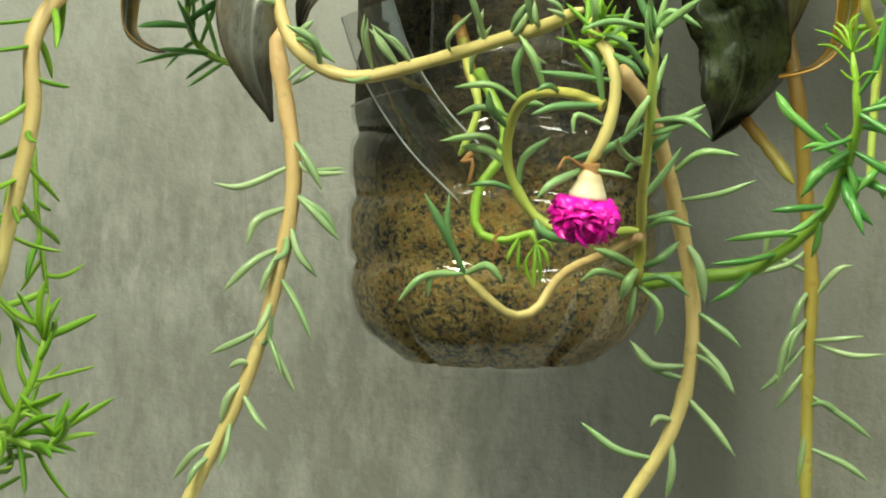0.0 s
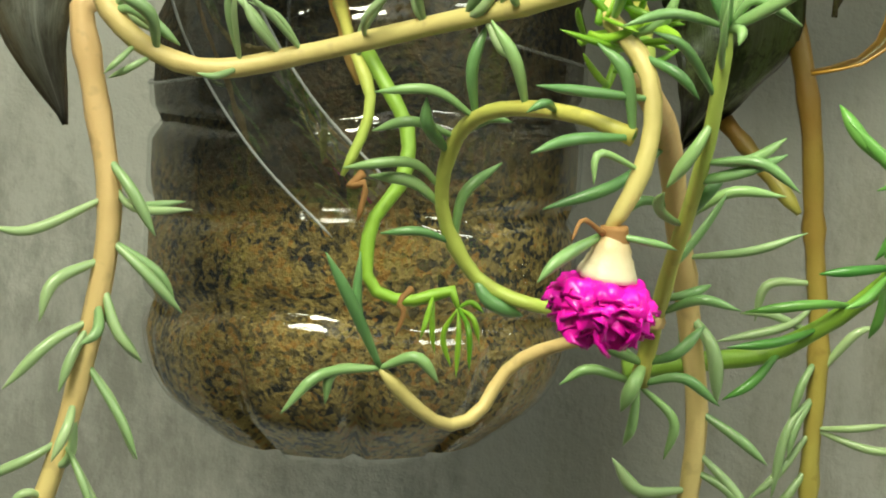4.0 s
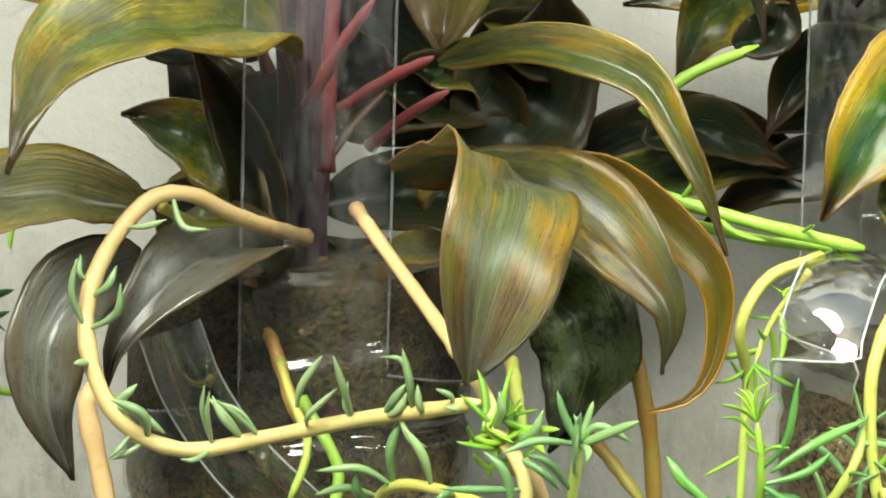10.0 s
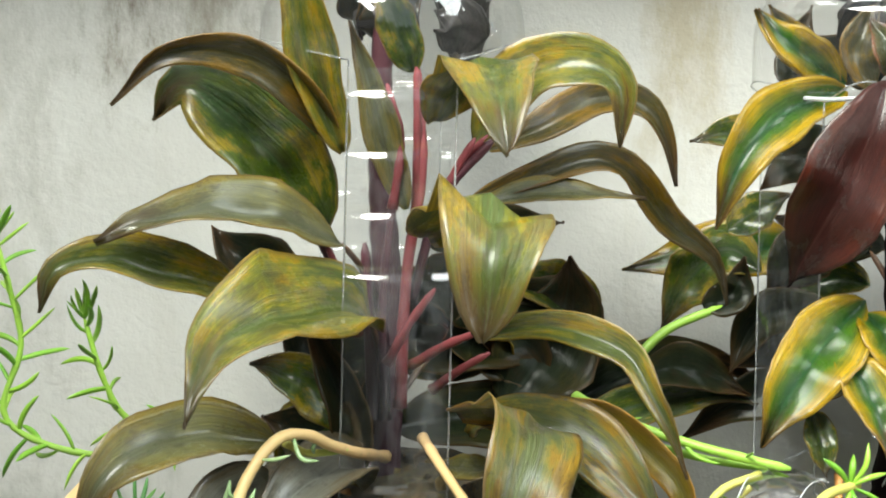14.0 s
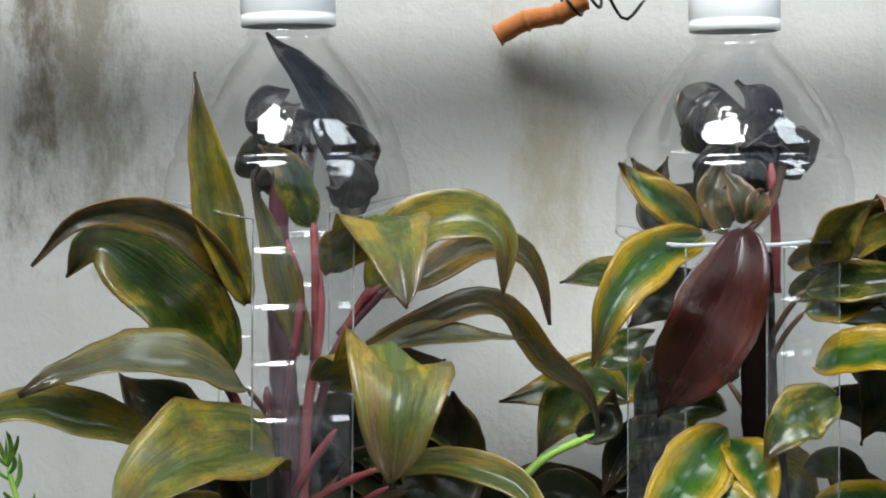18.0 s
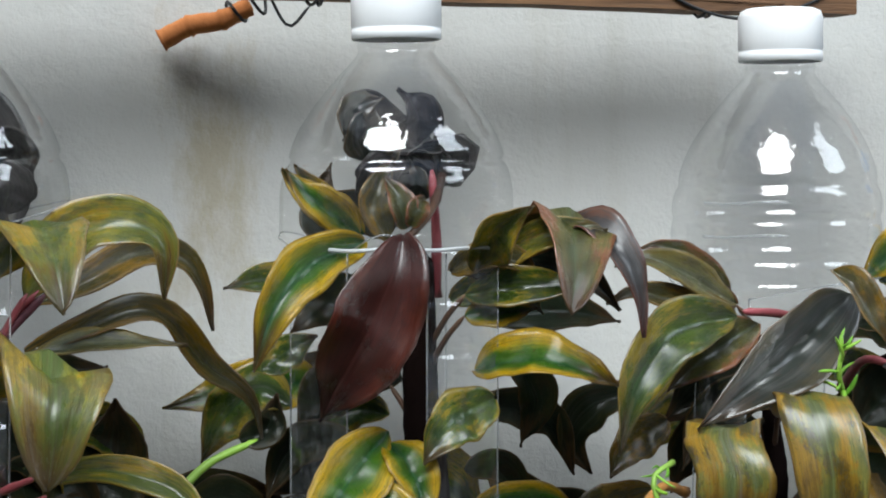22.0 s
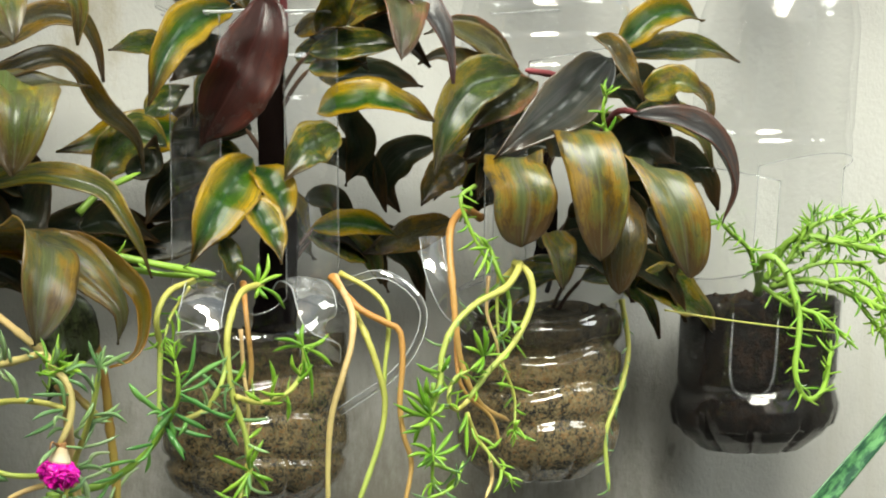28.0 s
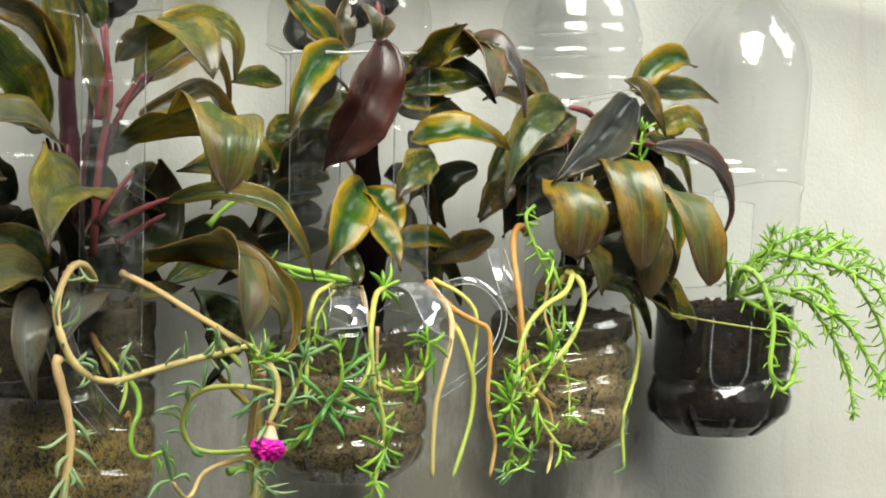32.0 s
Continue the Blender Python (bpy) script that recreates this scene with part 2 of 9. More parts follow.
    k.link(uv, mp4.inputs["Vector"])
    k.link(off.outputs[0], mp4.inputs["Location"])
    worn = k.noise(1.6, 6, 0.75, mp4.outputs[0])
    c = k.mix(k.ramp(worn, [(0.53, (0, 0, 0)), (0.6, (wear, wear, wear))]), c, tuple((x * 2 + y) * 0.15 for x, y in zip(tip, body)))
    # pale grey patches put the blades' sheen into their colour
    sheen_patch = k.noise(1.1, 4, 0.65, mp3.outputs[0])
    c = k.mix(k.ramp(sheen_patch, [(0.52, (0, 0, 0)), (0.68, (grey_sheen, grey_sheen, grey_sheen))]), c, (0.30, 0.275, 0.25))
    spot = k.noise(14, 4, 0.6, mp2.outputs[0])
    c = k.mix(k.ramp(spot, [(0.62, (0, 0, 0)), (0.72, (0.6, 0.6, 0.6))]), c, tip)
    rib = k.ramp(k.math("ABSOLUTE", k.math("SUBTRACT", sep.outputs[0], 0.5)), [(0.0, (0.5, 0.5, 0.5)), (0.03, (0, 0, 0))])
    c = k.mix(rib, c, tuple(min(1, x * 1.5 + 0.03) for x in heart))
    k.color(c)
    k.bump(k.math("ADD", k.math("MULTIPLY", fine, 0.9), k.math("ADD", vein, k.math("ADD", k.math("MULTIPLY", blot, 0.25), band))), 0.9, 0.0016)
    k.b.inputs["Coat Weight"].default_value = min(1.0, 1.3 * gloss)
    k.b.inputs["Coat Roughness"].default_value = 0.3
    k.b.inputs["Coat IOR"].default_value = 1.65
    k.roughness(k.math("ADD", k.math("MULTIPLY", worn, 0.3), rough - 0.24))
    k.b.inputs["Specular IOR Level"].default_value = gloss
    thin = k.node("BsdfTranslucent")
    k.link(c, thin.inputs[0])
    mix = k.node("MixShader")
    mix.inputs[0].default_value = 0.3
    k.link(k.b.outputs[0], mix.inputs[1])
    k.link(thin.outputs[0], mix.inputs[2])
    k.link(mix.outputs[0], k.t.nodes["Material Output"].inputs["Surface"])
    return k.m


def stalk_mat(name, base, end, rough=0.45, gloss=0.5):
    k = Mat(name, rough)
    k.b.inputs["Specular IOR Level"].default_value = gloss
    sep = k.node("SeparateXYZ")
    k.link(k.node("TexCoord").outputs["UV"], sep.inputs[0])
    v = k.coords()
    n = k.noise(90, 4, 0.6, v)
    f = k.math("ADD", sep.outputs[1], k.math("MULTIPLY", k.math("SUBTRACT", n, 0.5), 0.5))
    c = k.ramp(f, [(0.12, base), (0.9, end)])
    c = k.mix(k.ramp(k.noise(320, 2, 0.5, v), [(0.6, (0, 0, 0)), (0.72, (0.35, 0.35, 0.35))]), c, tuple(x * 0.5 for x in base))
    k.color(c)
    return k.bump(k.noise(240, 4, 0.6, v), 0.35, 0.0008).m


def needle_mat(name, low, high):
    k = Mat(name, 0.3)
    info = k.node("ObjectInfo").outputs["Random"]
    v = k.coords()
    f = k.math("ADD", k.math("MULTIPLY", info, 0.6), k.math("MULTIPLY", k.noise(120, 3, 0.6, v), 0.5))
    k.color(k.ramp(f, [(0.2, low), (0.85, high)]))
    k.b.inputs["Subsurface Weight"].default_value = 0.12
    k.b.inputs["Subsurface Radius"].default_value = (0.002, 0.003, 0.001)
    return k.bump(k.noise(260, 3, 0.6, v), 0.25, 0.0005).m


def plain(name, c, rough=0.6, metal=0.0, grain=120, vary=0.35, bump=0.3):
    k = Mat(name, rough, metal)
    v = k.coords()
    n = k.noise(grain, 4, 0.65, v)
    k.color(k.mix(k.math("MULTIPLY", n, vary * 2), c, tuple(x * 0.45 for x in c)))
    return k.bump(n, bump, 0.0012).m


def wood_mat():
    k = Mat("weathered_wood", 0.75)
    v = k.coords((3, 60, 60))
    g = k.noise(3, 5, 0.7, v)
    k.color(k.ramp(g, [(0.3, (0.05, 0.025, 0.012)), (0.55, (0.17, 0.085, 0.035)), (0.8, (0.30, 0.17, 0.08))]))
    return k.bump(g, 0.6, 0.002).m


PLASTER, PET, FLAP = plaster(), pet(), pet("hazed_clear_plastic", 0.3, 0.2, 0.1)
CUT, LIP = cut_plastic("cut_plastic_edge", 0.88), cut_plastic("rolled_plastic_lip", 0.55)
WHITE_CAP, BLUE_CAP = cap_plastic("white_cap", (0.9, 0.91, 0.92)), cap_plastic("blue_cap", (0.015, 0.34, 0.88))
SANDY = soil("sandy_soil", (0.035, 0.036, 0.036), (0.42, 0.31, 0.11), 0.44, 0.8, 0.040, 0.62)
SANDY_DAMP = soil("damp_sandy_soil", (0.03, 0.026, 0.018), (0.32, 0.25, 0.13), 0.46, 0.8, 0.050, 0.55)
DARK_SOIL = soil("dark_soil", (0.005, 0.0035, 0.003), (0.024, 0.014, 0.009), 0.6, 0.9)
CRUMB_SOIL = soil("crumbly_brown_soil", (0.03, 0.02, 0.014), (0.12, 0.08, 0.05), 0.5, 0.9)
OLIVE = leaf_mat("olive_leaf", (0.13, 0.19, 0.03), (0.42, 0.40, 0.035), (0.68, 0.46, 0.02), grey_sheen=0.3, blotch=2.8, edge=0.8)
GREY = leaf_mat("grey_olive_leaf", (0.20, 0.215, 0.11), (0.35, 0.335, 0.11), (0.47, 0.35, 0.06), 0.35)
GOLD = leaf_mat("yellow_edged_green_leaf", (0.008, 0.10, 0.012), (0.10, 0.23, 0.006), (0.82, 0.52, 0.004), 0.3, grey_sheen=0.05, blotch=0.9, gloss=0.4, edge=2.1, wear=0.2, streak=0.3)
GREEN = leaf_mat("olive_green_leaf", (0.03, 0.085, 0.008), (0.14, 0.21, 0.008), (0.54, 0.40, 0.02), 0.4, grey_sheen=0.3, blotch=2.6, edge=1.0)
MAROON = leaf_mat("maroon_leaf", (0.075, 0.014, 0.010), (0.085, 0.014, 0.009), (0.14, 0.024, 0.009), 0.4, 0.34, (0.03, 0.008, 0.006), 0.0, gloss=0.5)
BRONZE = leaf_mat("bronze_leaf", (0.10, 0.10, 0.03), (0.22, 0.16, 0.02), (0.44, 0.25, 0.015), 0.3, grey_sheen=0.3, blotch=2.8, edge=0.8)
# dark green taken near black for the shade deep in the foliage
DUSK = leaf_mat("deep_shade_green_leaf", (0.009, 0.02, 0.006), (0.018, 0.03, 0.007), (0.06, 0.052, 0.008), 0.4, 0.6, grey_sheen=0.08, gloss=0.2)
GLOSSY = leaf_mat("glossy_dark_leaf", (0.012, 0.022, 0.01), (0.02, 0.028, 0.012), (0.07, 0.055, 0.012), 0.4, 0.3, grey_sheen=0.25, gloss=0.8)
AGED = leaf_mat("golden_brown_leaf", (0.15, 0.19, 0.05), (0.34, 0.31, 0.045), (0.56, 0.33, 0.015), 0.32, 0.34, (0.06, 0.026, 0.008), 0.35, blotch=2.8, edge=0.7, wear=0.8, streak=0.16)
SLATE = leaf_mat("faded_grey_leaf", (0.33, 0.335, 0.29), (0.32, 0.31, 0.24), (0.26, 0.20, 0.10), 0.4, 0.45, (0.037, 0.022, 0.011))
LILAC = leaf_mat("dusky_lilac_leaf", (0.085, 0.09, 0.095), (0.11, 0.095, 0.09), (0.24, 0.10, 0.06), 0.4, 0.34, (0.10, 0.03, 0.02), 0.2)
PINK = leaf_mat("pink_edged_leaf", (0.09, 0.12, 0.035), (0.22, 0.19, 0.035), (0.50, 0.18, 0.08), 0.4)
OCHRE = leaf_mat("ochre_leaf", (0.30, 0.27, 0.04), (0.46, 0.33, 0.03), (0.55, 0.30, 0.02), 0.3, 0.36, (0.45, 0.24, 0.05), 0.0, blotch=0.8, gloss=0.3, wear=0.1, streak=0.2)
TORN = leaf_mat("torn_leaf", (0.45, 0.52, 0.28), (0.28, 0.36, 0.13), (0.06, 0.045, 0.015), 0.4, 0.45, (0.04, 0.02, 0.008), 0.3, gloss=0.4, edge=0.9, wear=0.8)
# leaf tones for the dark reflections in two bottle shoulders
SHADE = leaf_mat("dark_reflection_shape", (0.13, 0.115, 0.115), (0.085, 0.07, 0.072), (0.03, 0.024, 0.026), 0.35, 0.5, (0.025, 0.018, 0.016), 0.3, blotch=2.2, gloss=0.35, wear=0.8)
TAN_STALK = stalk_mat("tan_stalk", (0.70, 0.47, 0.23), (0.62, 0.52, 0.20))
# brown-topped back stems, toned darker for the shade they hang in
OCHRE_STALK = stalk_mat("shaded_ochre_stalk", (0.30, 0.16, 0.035), (0.46, 0.42, 0.10))
LIME_STALK = stalk_mat("lime_stalk", (0.54, 0.50, 0.12), (0.44, 0.56, 0.12))
GREEN_STALK = stalk_mat("green_stalk", (0.24, 0.40, 0.06), (0.30, 0.52, 0.06))
ORANGE_STALK = stalk_mat("orange_stalk", (0.52, 0.24, 0.06), (0.56, 0.36, 0.12))
PURPLE_STALK = stalk_mat("purple_stalk", (0.035, 0.013, 0.02), (0.10, 0.03, 0.042))
RED_STALK = stalk_mat("red_stalk", (0.14, 0.025, 0.03), (0.28, 0.06, 0.07))
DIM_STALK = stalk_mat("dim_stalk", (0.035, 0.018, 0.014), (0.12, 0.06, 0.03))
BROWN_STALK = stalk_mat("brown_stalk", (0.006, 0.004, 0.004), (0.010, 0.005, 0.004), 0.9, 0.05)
NEEDLE = needle_mat("grey_green_needle", (0.11, 0.25, 0.09), (0.29, 0.45, 0.18))
BRIGHT_NEEDLE = needle_mat("bright_needle", (0.11, 0.29, 0.02), (0.31, 0.53, 0.055))
PALE_NEEDLE = needle_mat("pale_needle", (0.20, 0.33, 0.14), (0.36, 0.47, 0.24))
DEEP_NEEDLE = needle_mat("deep_needle", (0.06, 0.21, 0.045), (0.18, 0.40, 0.09))
DRY = plain("dry_scrap", (0.40, 0.20, 0.07), 0.8)
WOOD = wood_mat()
WIRE = plain("black_wire", (0.012, 0.012, 0.013), 0.45)
CLAY = plain("orange_clay", (0.62, 0.22, 0.06), 0.85, 0, 200, 0.25, 0.6)


# ---- builders ----
def thing(name, x, y, z, label, category, group="", kind=""):
    ob = new(name)
    ob.location = (x, y, z)
    ob.empty_display_size = 0.01
    return tagged(ob, label, category, group, kind)


def mesh_ob(name, verts, faces, material, parent=None, uvs=None, label="", smooth=True):
    me = bpy.data.meshes.new(name)
    if parent is not None:
        at = Vector(parent.location) if parent.parent is None else Vector(parent.location) + Vector(parent.parent.location)
        verts = [(v[0] - at[0], v[1] - at[1], v[2] - at[2]) for v in verts]
    me.from_pydata([tuple(v) for v in verts], [], faces)
    if uvs is not None:
        layer = me.uv_layers.new(name="UVMap")
        loops = np.empty(len(me.loops), dtype=np.int32)
        me.loops.foreach_get("vertex_index", loops)
        layer.data.foreach_set("uv", np.asarray(uvs, dtype=np.float32)[loops].ravel())
    me.materials.append(material)
    me.polygons.foreach_set("use_smooth", [smooth] * len(me.polygons))
    me.update()
    ob = new(name, me)
    ob.parent = parent
    return tagged(ob, label) if label else ob


def spline(pts, n):
    """n + 1 points on a smooth curve through pts, spread evenly along it."""
    p = [Vector(q) for q in pts]
    if len(p) == 2:
        p = [p[0], (p[0] + p[1]) / 2, p[1]]
    p = [2 * p[0] - p[1]] + p + [2 * p[-1] - p[-2]]
    fine = []
    for a, b, c, d in zip(p, p[1:], p[2:], p[3:]):
        for k in range(12):
            u = k / 12
            fine.append(0.5 * (2 * b + (c - a) * u + (2 * a - 5 * b + 4 * c - d) * u * u + (3 * b - a - 3 * c + d) * u ** 3))
    fine.append(p[-2])
    far = np.concatenate([[0], np.cumsum([(b - a).length for a, b in zip(fine, fine[1:])])])
    want = np.linspace(0, far[-1], n + 1)
    xyz = np.array(fine)
    return [Vector([np.interp(s, far, xyz[:, k]) for k in range(3)]) for s in want]


def tube_data(line, radii, sides=8):
    """Verts, faces and uvs of a closed round tube along a line."""
    verts, uvs, faces = [], [], []
    t0 = (line[1] - line[0]).normalized()
    side = t0.cross(Vector((0.3, 1, 0.2))).normalized()
    n = len(line)
    for i, p in enumerate(line):
        t = (line[min(i + 1, n - 1)] - line[max(i - 1, 0)]).normalized()
        side = (side - t * side.dot(t)).normalized()
        up = t.cross(side)
        for k in range(sides):
            a = 2 * math.pi * k / sides
            verts.append(p + radii[i] * (math.cos(a) * side + math.sin(a) * up))
            uvs.append((k / sides, i / (n - 1)))
    for i in range(n - 1):
        for k in range(sides):
            m = (k + 1) % sides
            faces.append((i * sides + k, i * sides + m, (i + 1) * sides + m, (i + 1) * sides + k))
    faces += [tuple(range(sides))[::-1], tuple((n - 1) * sides + k for k in range(sides))]
    return verts, faces, uvs


LINES = {}  # points along the stems of each plant


def stalk(parent, name, pts, r0, r1, material, label="", knots=0, seg=0):
    """A tapering stalk with slightly swollen knots along it."""
    rng = random.Random(round(pts[0][0] * 1e5 + pts[-1][2] * 1e4))
    long = sum((Vector(b) - Vector(a)).length for a, b in zip(pts, pts[1:]))
    n = seg or max(8, min(60, int(long / 0.003)))
    line = spline(pts, n)
    radii = []
    for i in range(n + 1):
        s = i / n
        r = r0 + (r1 - r0) * s
        if knots:
            r *= 1 + 0.22 * max(0, math.cos(2 * math.pi * s * knots)) ** 14
        radii.append(r * (1 + rng.uniform(-0.05, 0.05)))
    radii[-1] *= 0.35
    v, f, uv = tube_data(line, radii)
    mesh_ob(name, v, f, material, parent, uv, label)
    LINES.setdefault(parent.name, []).extend(line)
    return line


def strap_leaf(parent, pts, width, material, label="", facing=(0, -1, 0.35), twist=(0, 0), fold=0.25, blunt=0.45, wave=0.07, name="leaf", n=22, square=0.0):
    """A long leaf along a curved midrib. twist: degrees at its foot and tip; fold: how deep its halves meet; blunt: where it is widest."""
    rng = random.Random(round(pts[0][0] * 1e5 + pts[-1][2] * 1e4 + pts[-1][0] * 1e3))
    line, cols = spline(pts, n), 10
    face = Vector(facing).normalized()
    long = sum((b - a).length for a, b in zip(line, line[1:]))
    ph = rng.uniform(0, 6)
    grid, uvs = [], []
    last = None
    for i, p in enumerate(line):
        s = i / n
        t = (line[min(i + 1, n)] - line[max(i - 1, 0)]).normalized()
        side = t.cross(face)
        if side.length < 0.25 and last is not None:
            side = side + last * (0.5 if side.dot(last) >= 0 else -0.5)
        side = side.normalized()
        if last is not None and side.dot(last) < 0:
            side = -side
        last = side.copy()
        nor = side.cross(t).normalized()
        a = radians(twist[0] + (twist[1] - twist[0]) * s)
        side, nor = math.cos(a) * side + math.sin(a) * nor, math.cos(a) * nor - math.sin(a) * side
        q = s ** (math.log(0.5) / math.log(blunt))
        w = 0.5 * width * (max(0.0, math.sin(math.pi * q)) ** (0.72 if s < blunt else 0.9)) * (1 - 0.45 * s ** 4) + 0.0007 * (1 - s)
        if square:
            broad = 0.5 * width * min(1.0, 0.25 + 0.75 * (s / 0.22)) * math.sqrt(max(0.0, 1 - max(0.0, (s - 0.62) / 0.38) ** 2.2))
            w += (broad - w) * square
        w *= 1 + 0.05 * noise.noise((s * 5, ph, 0.2))
        for k in range(cols + 1):
            u = k / cols * 2 - 1
            lift = fold * 1.8 * w * (abs(u) ** 1.1) - 0.6 * fold * w + wave * width * math.sin(s * 9 + ph + (2 if u > 0 else 0)) * abs(u) ** 2 + wave * 2.4 * width * (0.25 - abs(noise.noise((s * 3.6 + ph, u * 0.9, ph)))) * min(1, 4 * s)
            grid.append(p + side * w * u * (1 + 0.05 * math.sin(s * 17 + ph * 2) + 0.05 * noise.noise((s * 14, u * 3, ph))) + nor * lift)
            uvs.append((k / cols, s))
    c1 = cols + 1
    faces = [(i * c1 + k, i * c1 + k + 1, (i + 1) * c1 + k + 1, (i + 1) * c1 + k) for i in range(n) for k in range(cols)]
    m = len(grid)
    back = []
    for i in range(n + 1):
        for k in range(c1):
            p = grid[i * c1 + k]
            e = (grid[min(i + 1, n) * c1 + k] - grid[max(i - 1, 0) * c1 + k]).cross(grid[i * c1 + min(k + 1, cols)] - grid[i * c1 + max(k - 1, 0)])
            back.append(p + (e.normalized() * 0.00045 if e.length > 0 else Vector()))
    faces = [f[::-1] for f in faces] + [tuple(q + m for q in f) for f in faces]
    ring = [k for k in range(c1)] + [i * c1 + cols for i in range(1, n + 1)] + [n * c1 + k for k in range(cols - 1, -1, -1)] + [i * c1 for i in range(n - 1, 0, -1)]
    for a, b in zip(ring, ring[1:] + ring[:1]):
        faces.append((a, b, b + m, a + m))
    return mesh_ob(name, grid + back, faces, material, parent, uvs + uvs, label)


def bent_leaf(parent, foot, left, right, tip, material, label="", full=2.4, bulge=0.006, fold=0.18, curl=0.0):
    """A broad leaf that rises from its foot, folds over the ridge between left and right and hangs to its tip. full: how square its hanging half is."""
    foot, left, right, tip = Vector(foot), Vector(left), Vector(right), Vector(tip)
    rng = random.Random(round(foot.x * 1e5 + tip.z * 1e4))
    ph, mid, half = rng.uniform(0, 6), (left + right) / 2, (right - left) / 2
    n, cols = 30, 12
    out = Vector((0, -bulge, bulge * 0.5))
    line = spline([foot, foot.lerp(mid, 0.6) + Vector((0, 0, 0.3 * bulge)), mid, mid.lerp(tip, 0.45) + out, tip], n)
    bend = min(range(n + 1), key=lambda i: (line[i] - mid).length) / n
    grid, uvs = [], []
    for i, p in enumerate(line):
        s = i / n
        t = (line[min(i + 1, n)] - line[max(i - 1, 0)]).normalized()
        w = math.sin(0.5 * math.pi * min(1.0, 0.08 + s / bend)) ** 0.8 if s < bend else max(0.0, 1 - ((s - bend) / (1 - bend)) ** full) ** 0.7
        w *= 1 + 0.05 * noise.noise((s * 6, ph, 1.2))
        nor = half.cross(t).normalized()
        if nor.y > 0:
            nor = -nor
        for k in range(cols + 1):
            u = k / cols * 2 - 1
            lift = fold * half.length * (abs(u) - 0.5) * w - curl * half.length * u * u * w
            lift += 0.10 * half.length * (noise.noise((s * 4 + ph, u * 1.3, ph)) + 0.5 * math.sin(s * 15 + ph) * u * abs(u))
            grid.append(p + half * u * w * (1 + 0.04 * noise.noise((s * 15, u * 3, ph))) + nor * lift)
            uvs.append((k / cols, s))
    c1, m = cols + 1, len(grid)
    faces = [(i * c1 + k, i * c1 + k + 1, (i + 1) * c1 + k + 1, (i + 1) * c1 + k) for i in range(n) for k in range(cols)]
    back = []
    for i in range(n + 1):
        for k in range(c1):
            e = (grid[min(i + 1, n) * c1 + k] - grid[max(i - 1, 0) * c1 + k]).cross(grid[i * c1 + min(k + 1, cols)] - grid[i * c1 + max(k - 1, 0)])
            back.append(grid[i * c1 + k] + (e.normalized() * 0.00045 if e.length > 0 else Vector()))
    faces = [f[::-1] for f in faces] + [tuple(q + m for q in f) for f in faces]
    ring = [k for k in range(c1)] + [i * c1 + cols for i in range(1, n + 1)] + [n * c1 + k for k in range(cols - 1, -1, -1)] + [i * c1 for i in range(n - 1, 0, -1)]
    for a, b in zip(ring, ring[1:] + ring[:1]):
        faces.append((a, b, b + m, a + m))
    return mesh_ob("leaf", grid + back, faces, material, parent, uvs + uvs, label)


def blade(parent, foot, mid, tip, r, material):
    """One fleshy, softly bowed leaf of a moss rose, narrow at its foot."""
    foot = Vector(foot)
    near = min(LINES[parent.name], key=lambda p: (p - foot).length)
    foot = near if (near - foot).length < 0.006 else foot
    n = 12
    line = spline([foot, mid, tip], n)
    radii = []
    for i in range(n + 1):
        s = i / n
        radii.append(r * 0.88 * (0.42 + 0.58 * math.sin(math.pi * min(0.5, 0.8 * s))) * (1.0 if s < 0.6 else max(0.1, 1 - ((s - 0.6) / 0.4) ** 2.2)))
    v, f, uv = tube_data(line, radii, 8)
    return mesh_ob("needle_leaf", v, f, material, parent, uv)


def needle_mesh(name, bend, material, fat=0.075):
    """A fleshy needle leaf of length 1 along z, bowed towards x."""
    line = [Vector((bend * (s * s), 0, s * (1 - 0.25 * abs(bend) * s))) for s in [i / 9 for i in range(10)]]
    radii = [fat * (0.42 + 0.58 * math.sin(math.pi * min(1, 0.18 + s * 0.75))) * (1 if s < 0.8 else max(0.12, 1 - ((s - 0.8) / 0.2) ** 2 * 0.9)) for s in [i / 9 for i in range(10)]]
    v, f, uv = tube_data(line, radii, 6)
    v = [(p[0], p[1] * 0.62, p[2]) for p in v]
    me = bpy.data.meshes.new(name)
    me.from_pydata(v, [], f)
    me.materials.append(material)
    me.polygons.foreach_set("use_smooth", [True] * len(me.polygons))
    return me


NEEDLES = {m.name: [needle_mesh("needle_leaf", b, m, w) for b, w in ((0.0, 0.085), (0.22, 0.08), (0.45, 0.075), (0.7, 0.07))] for m in (NEEDLE, BRIGHT_NEEDLE, DEEP_NEEDLE)}


def needle(parent, foot, way, long, material, bend=0, roll=0.0, fat=1.0):
    """One fleshy leaf from foot along way."""
    ob = new("needle_leaf", NEEDLES[material.name][bend])
    ob.parent = parent
    fat *= min(1.0, 0.0115 / long)
    q = Vector(way).normalized().to_track_quat("Z", "Y") @ Euler((0, 0, roll)).to_quaternion()
    ob.matrix_local = Matrix.LocRotScale(Vector(foot) - Vector(parent.location), q, (long * fat, long * fat, long))
    return ob


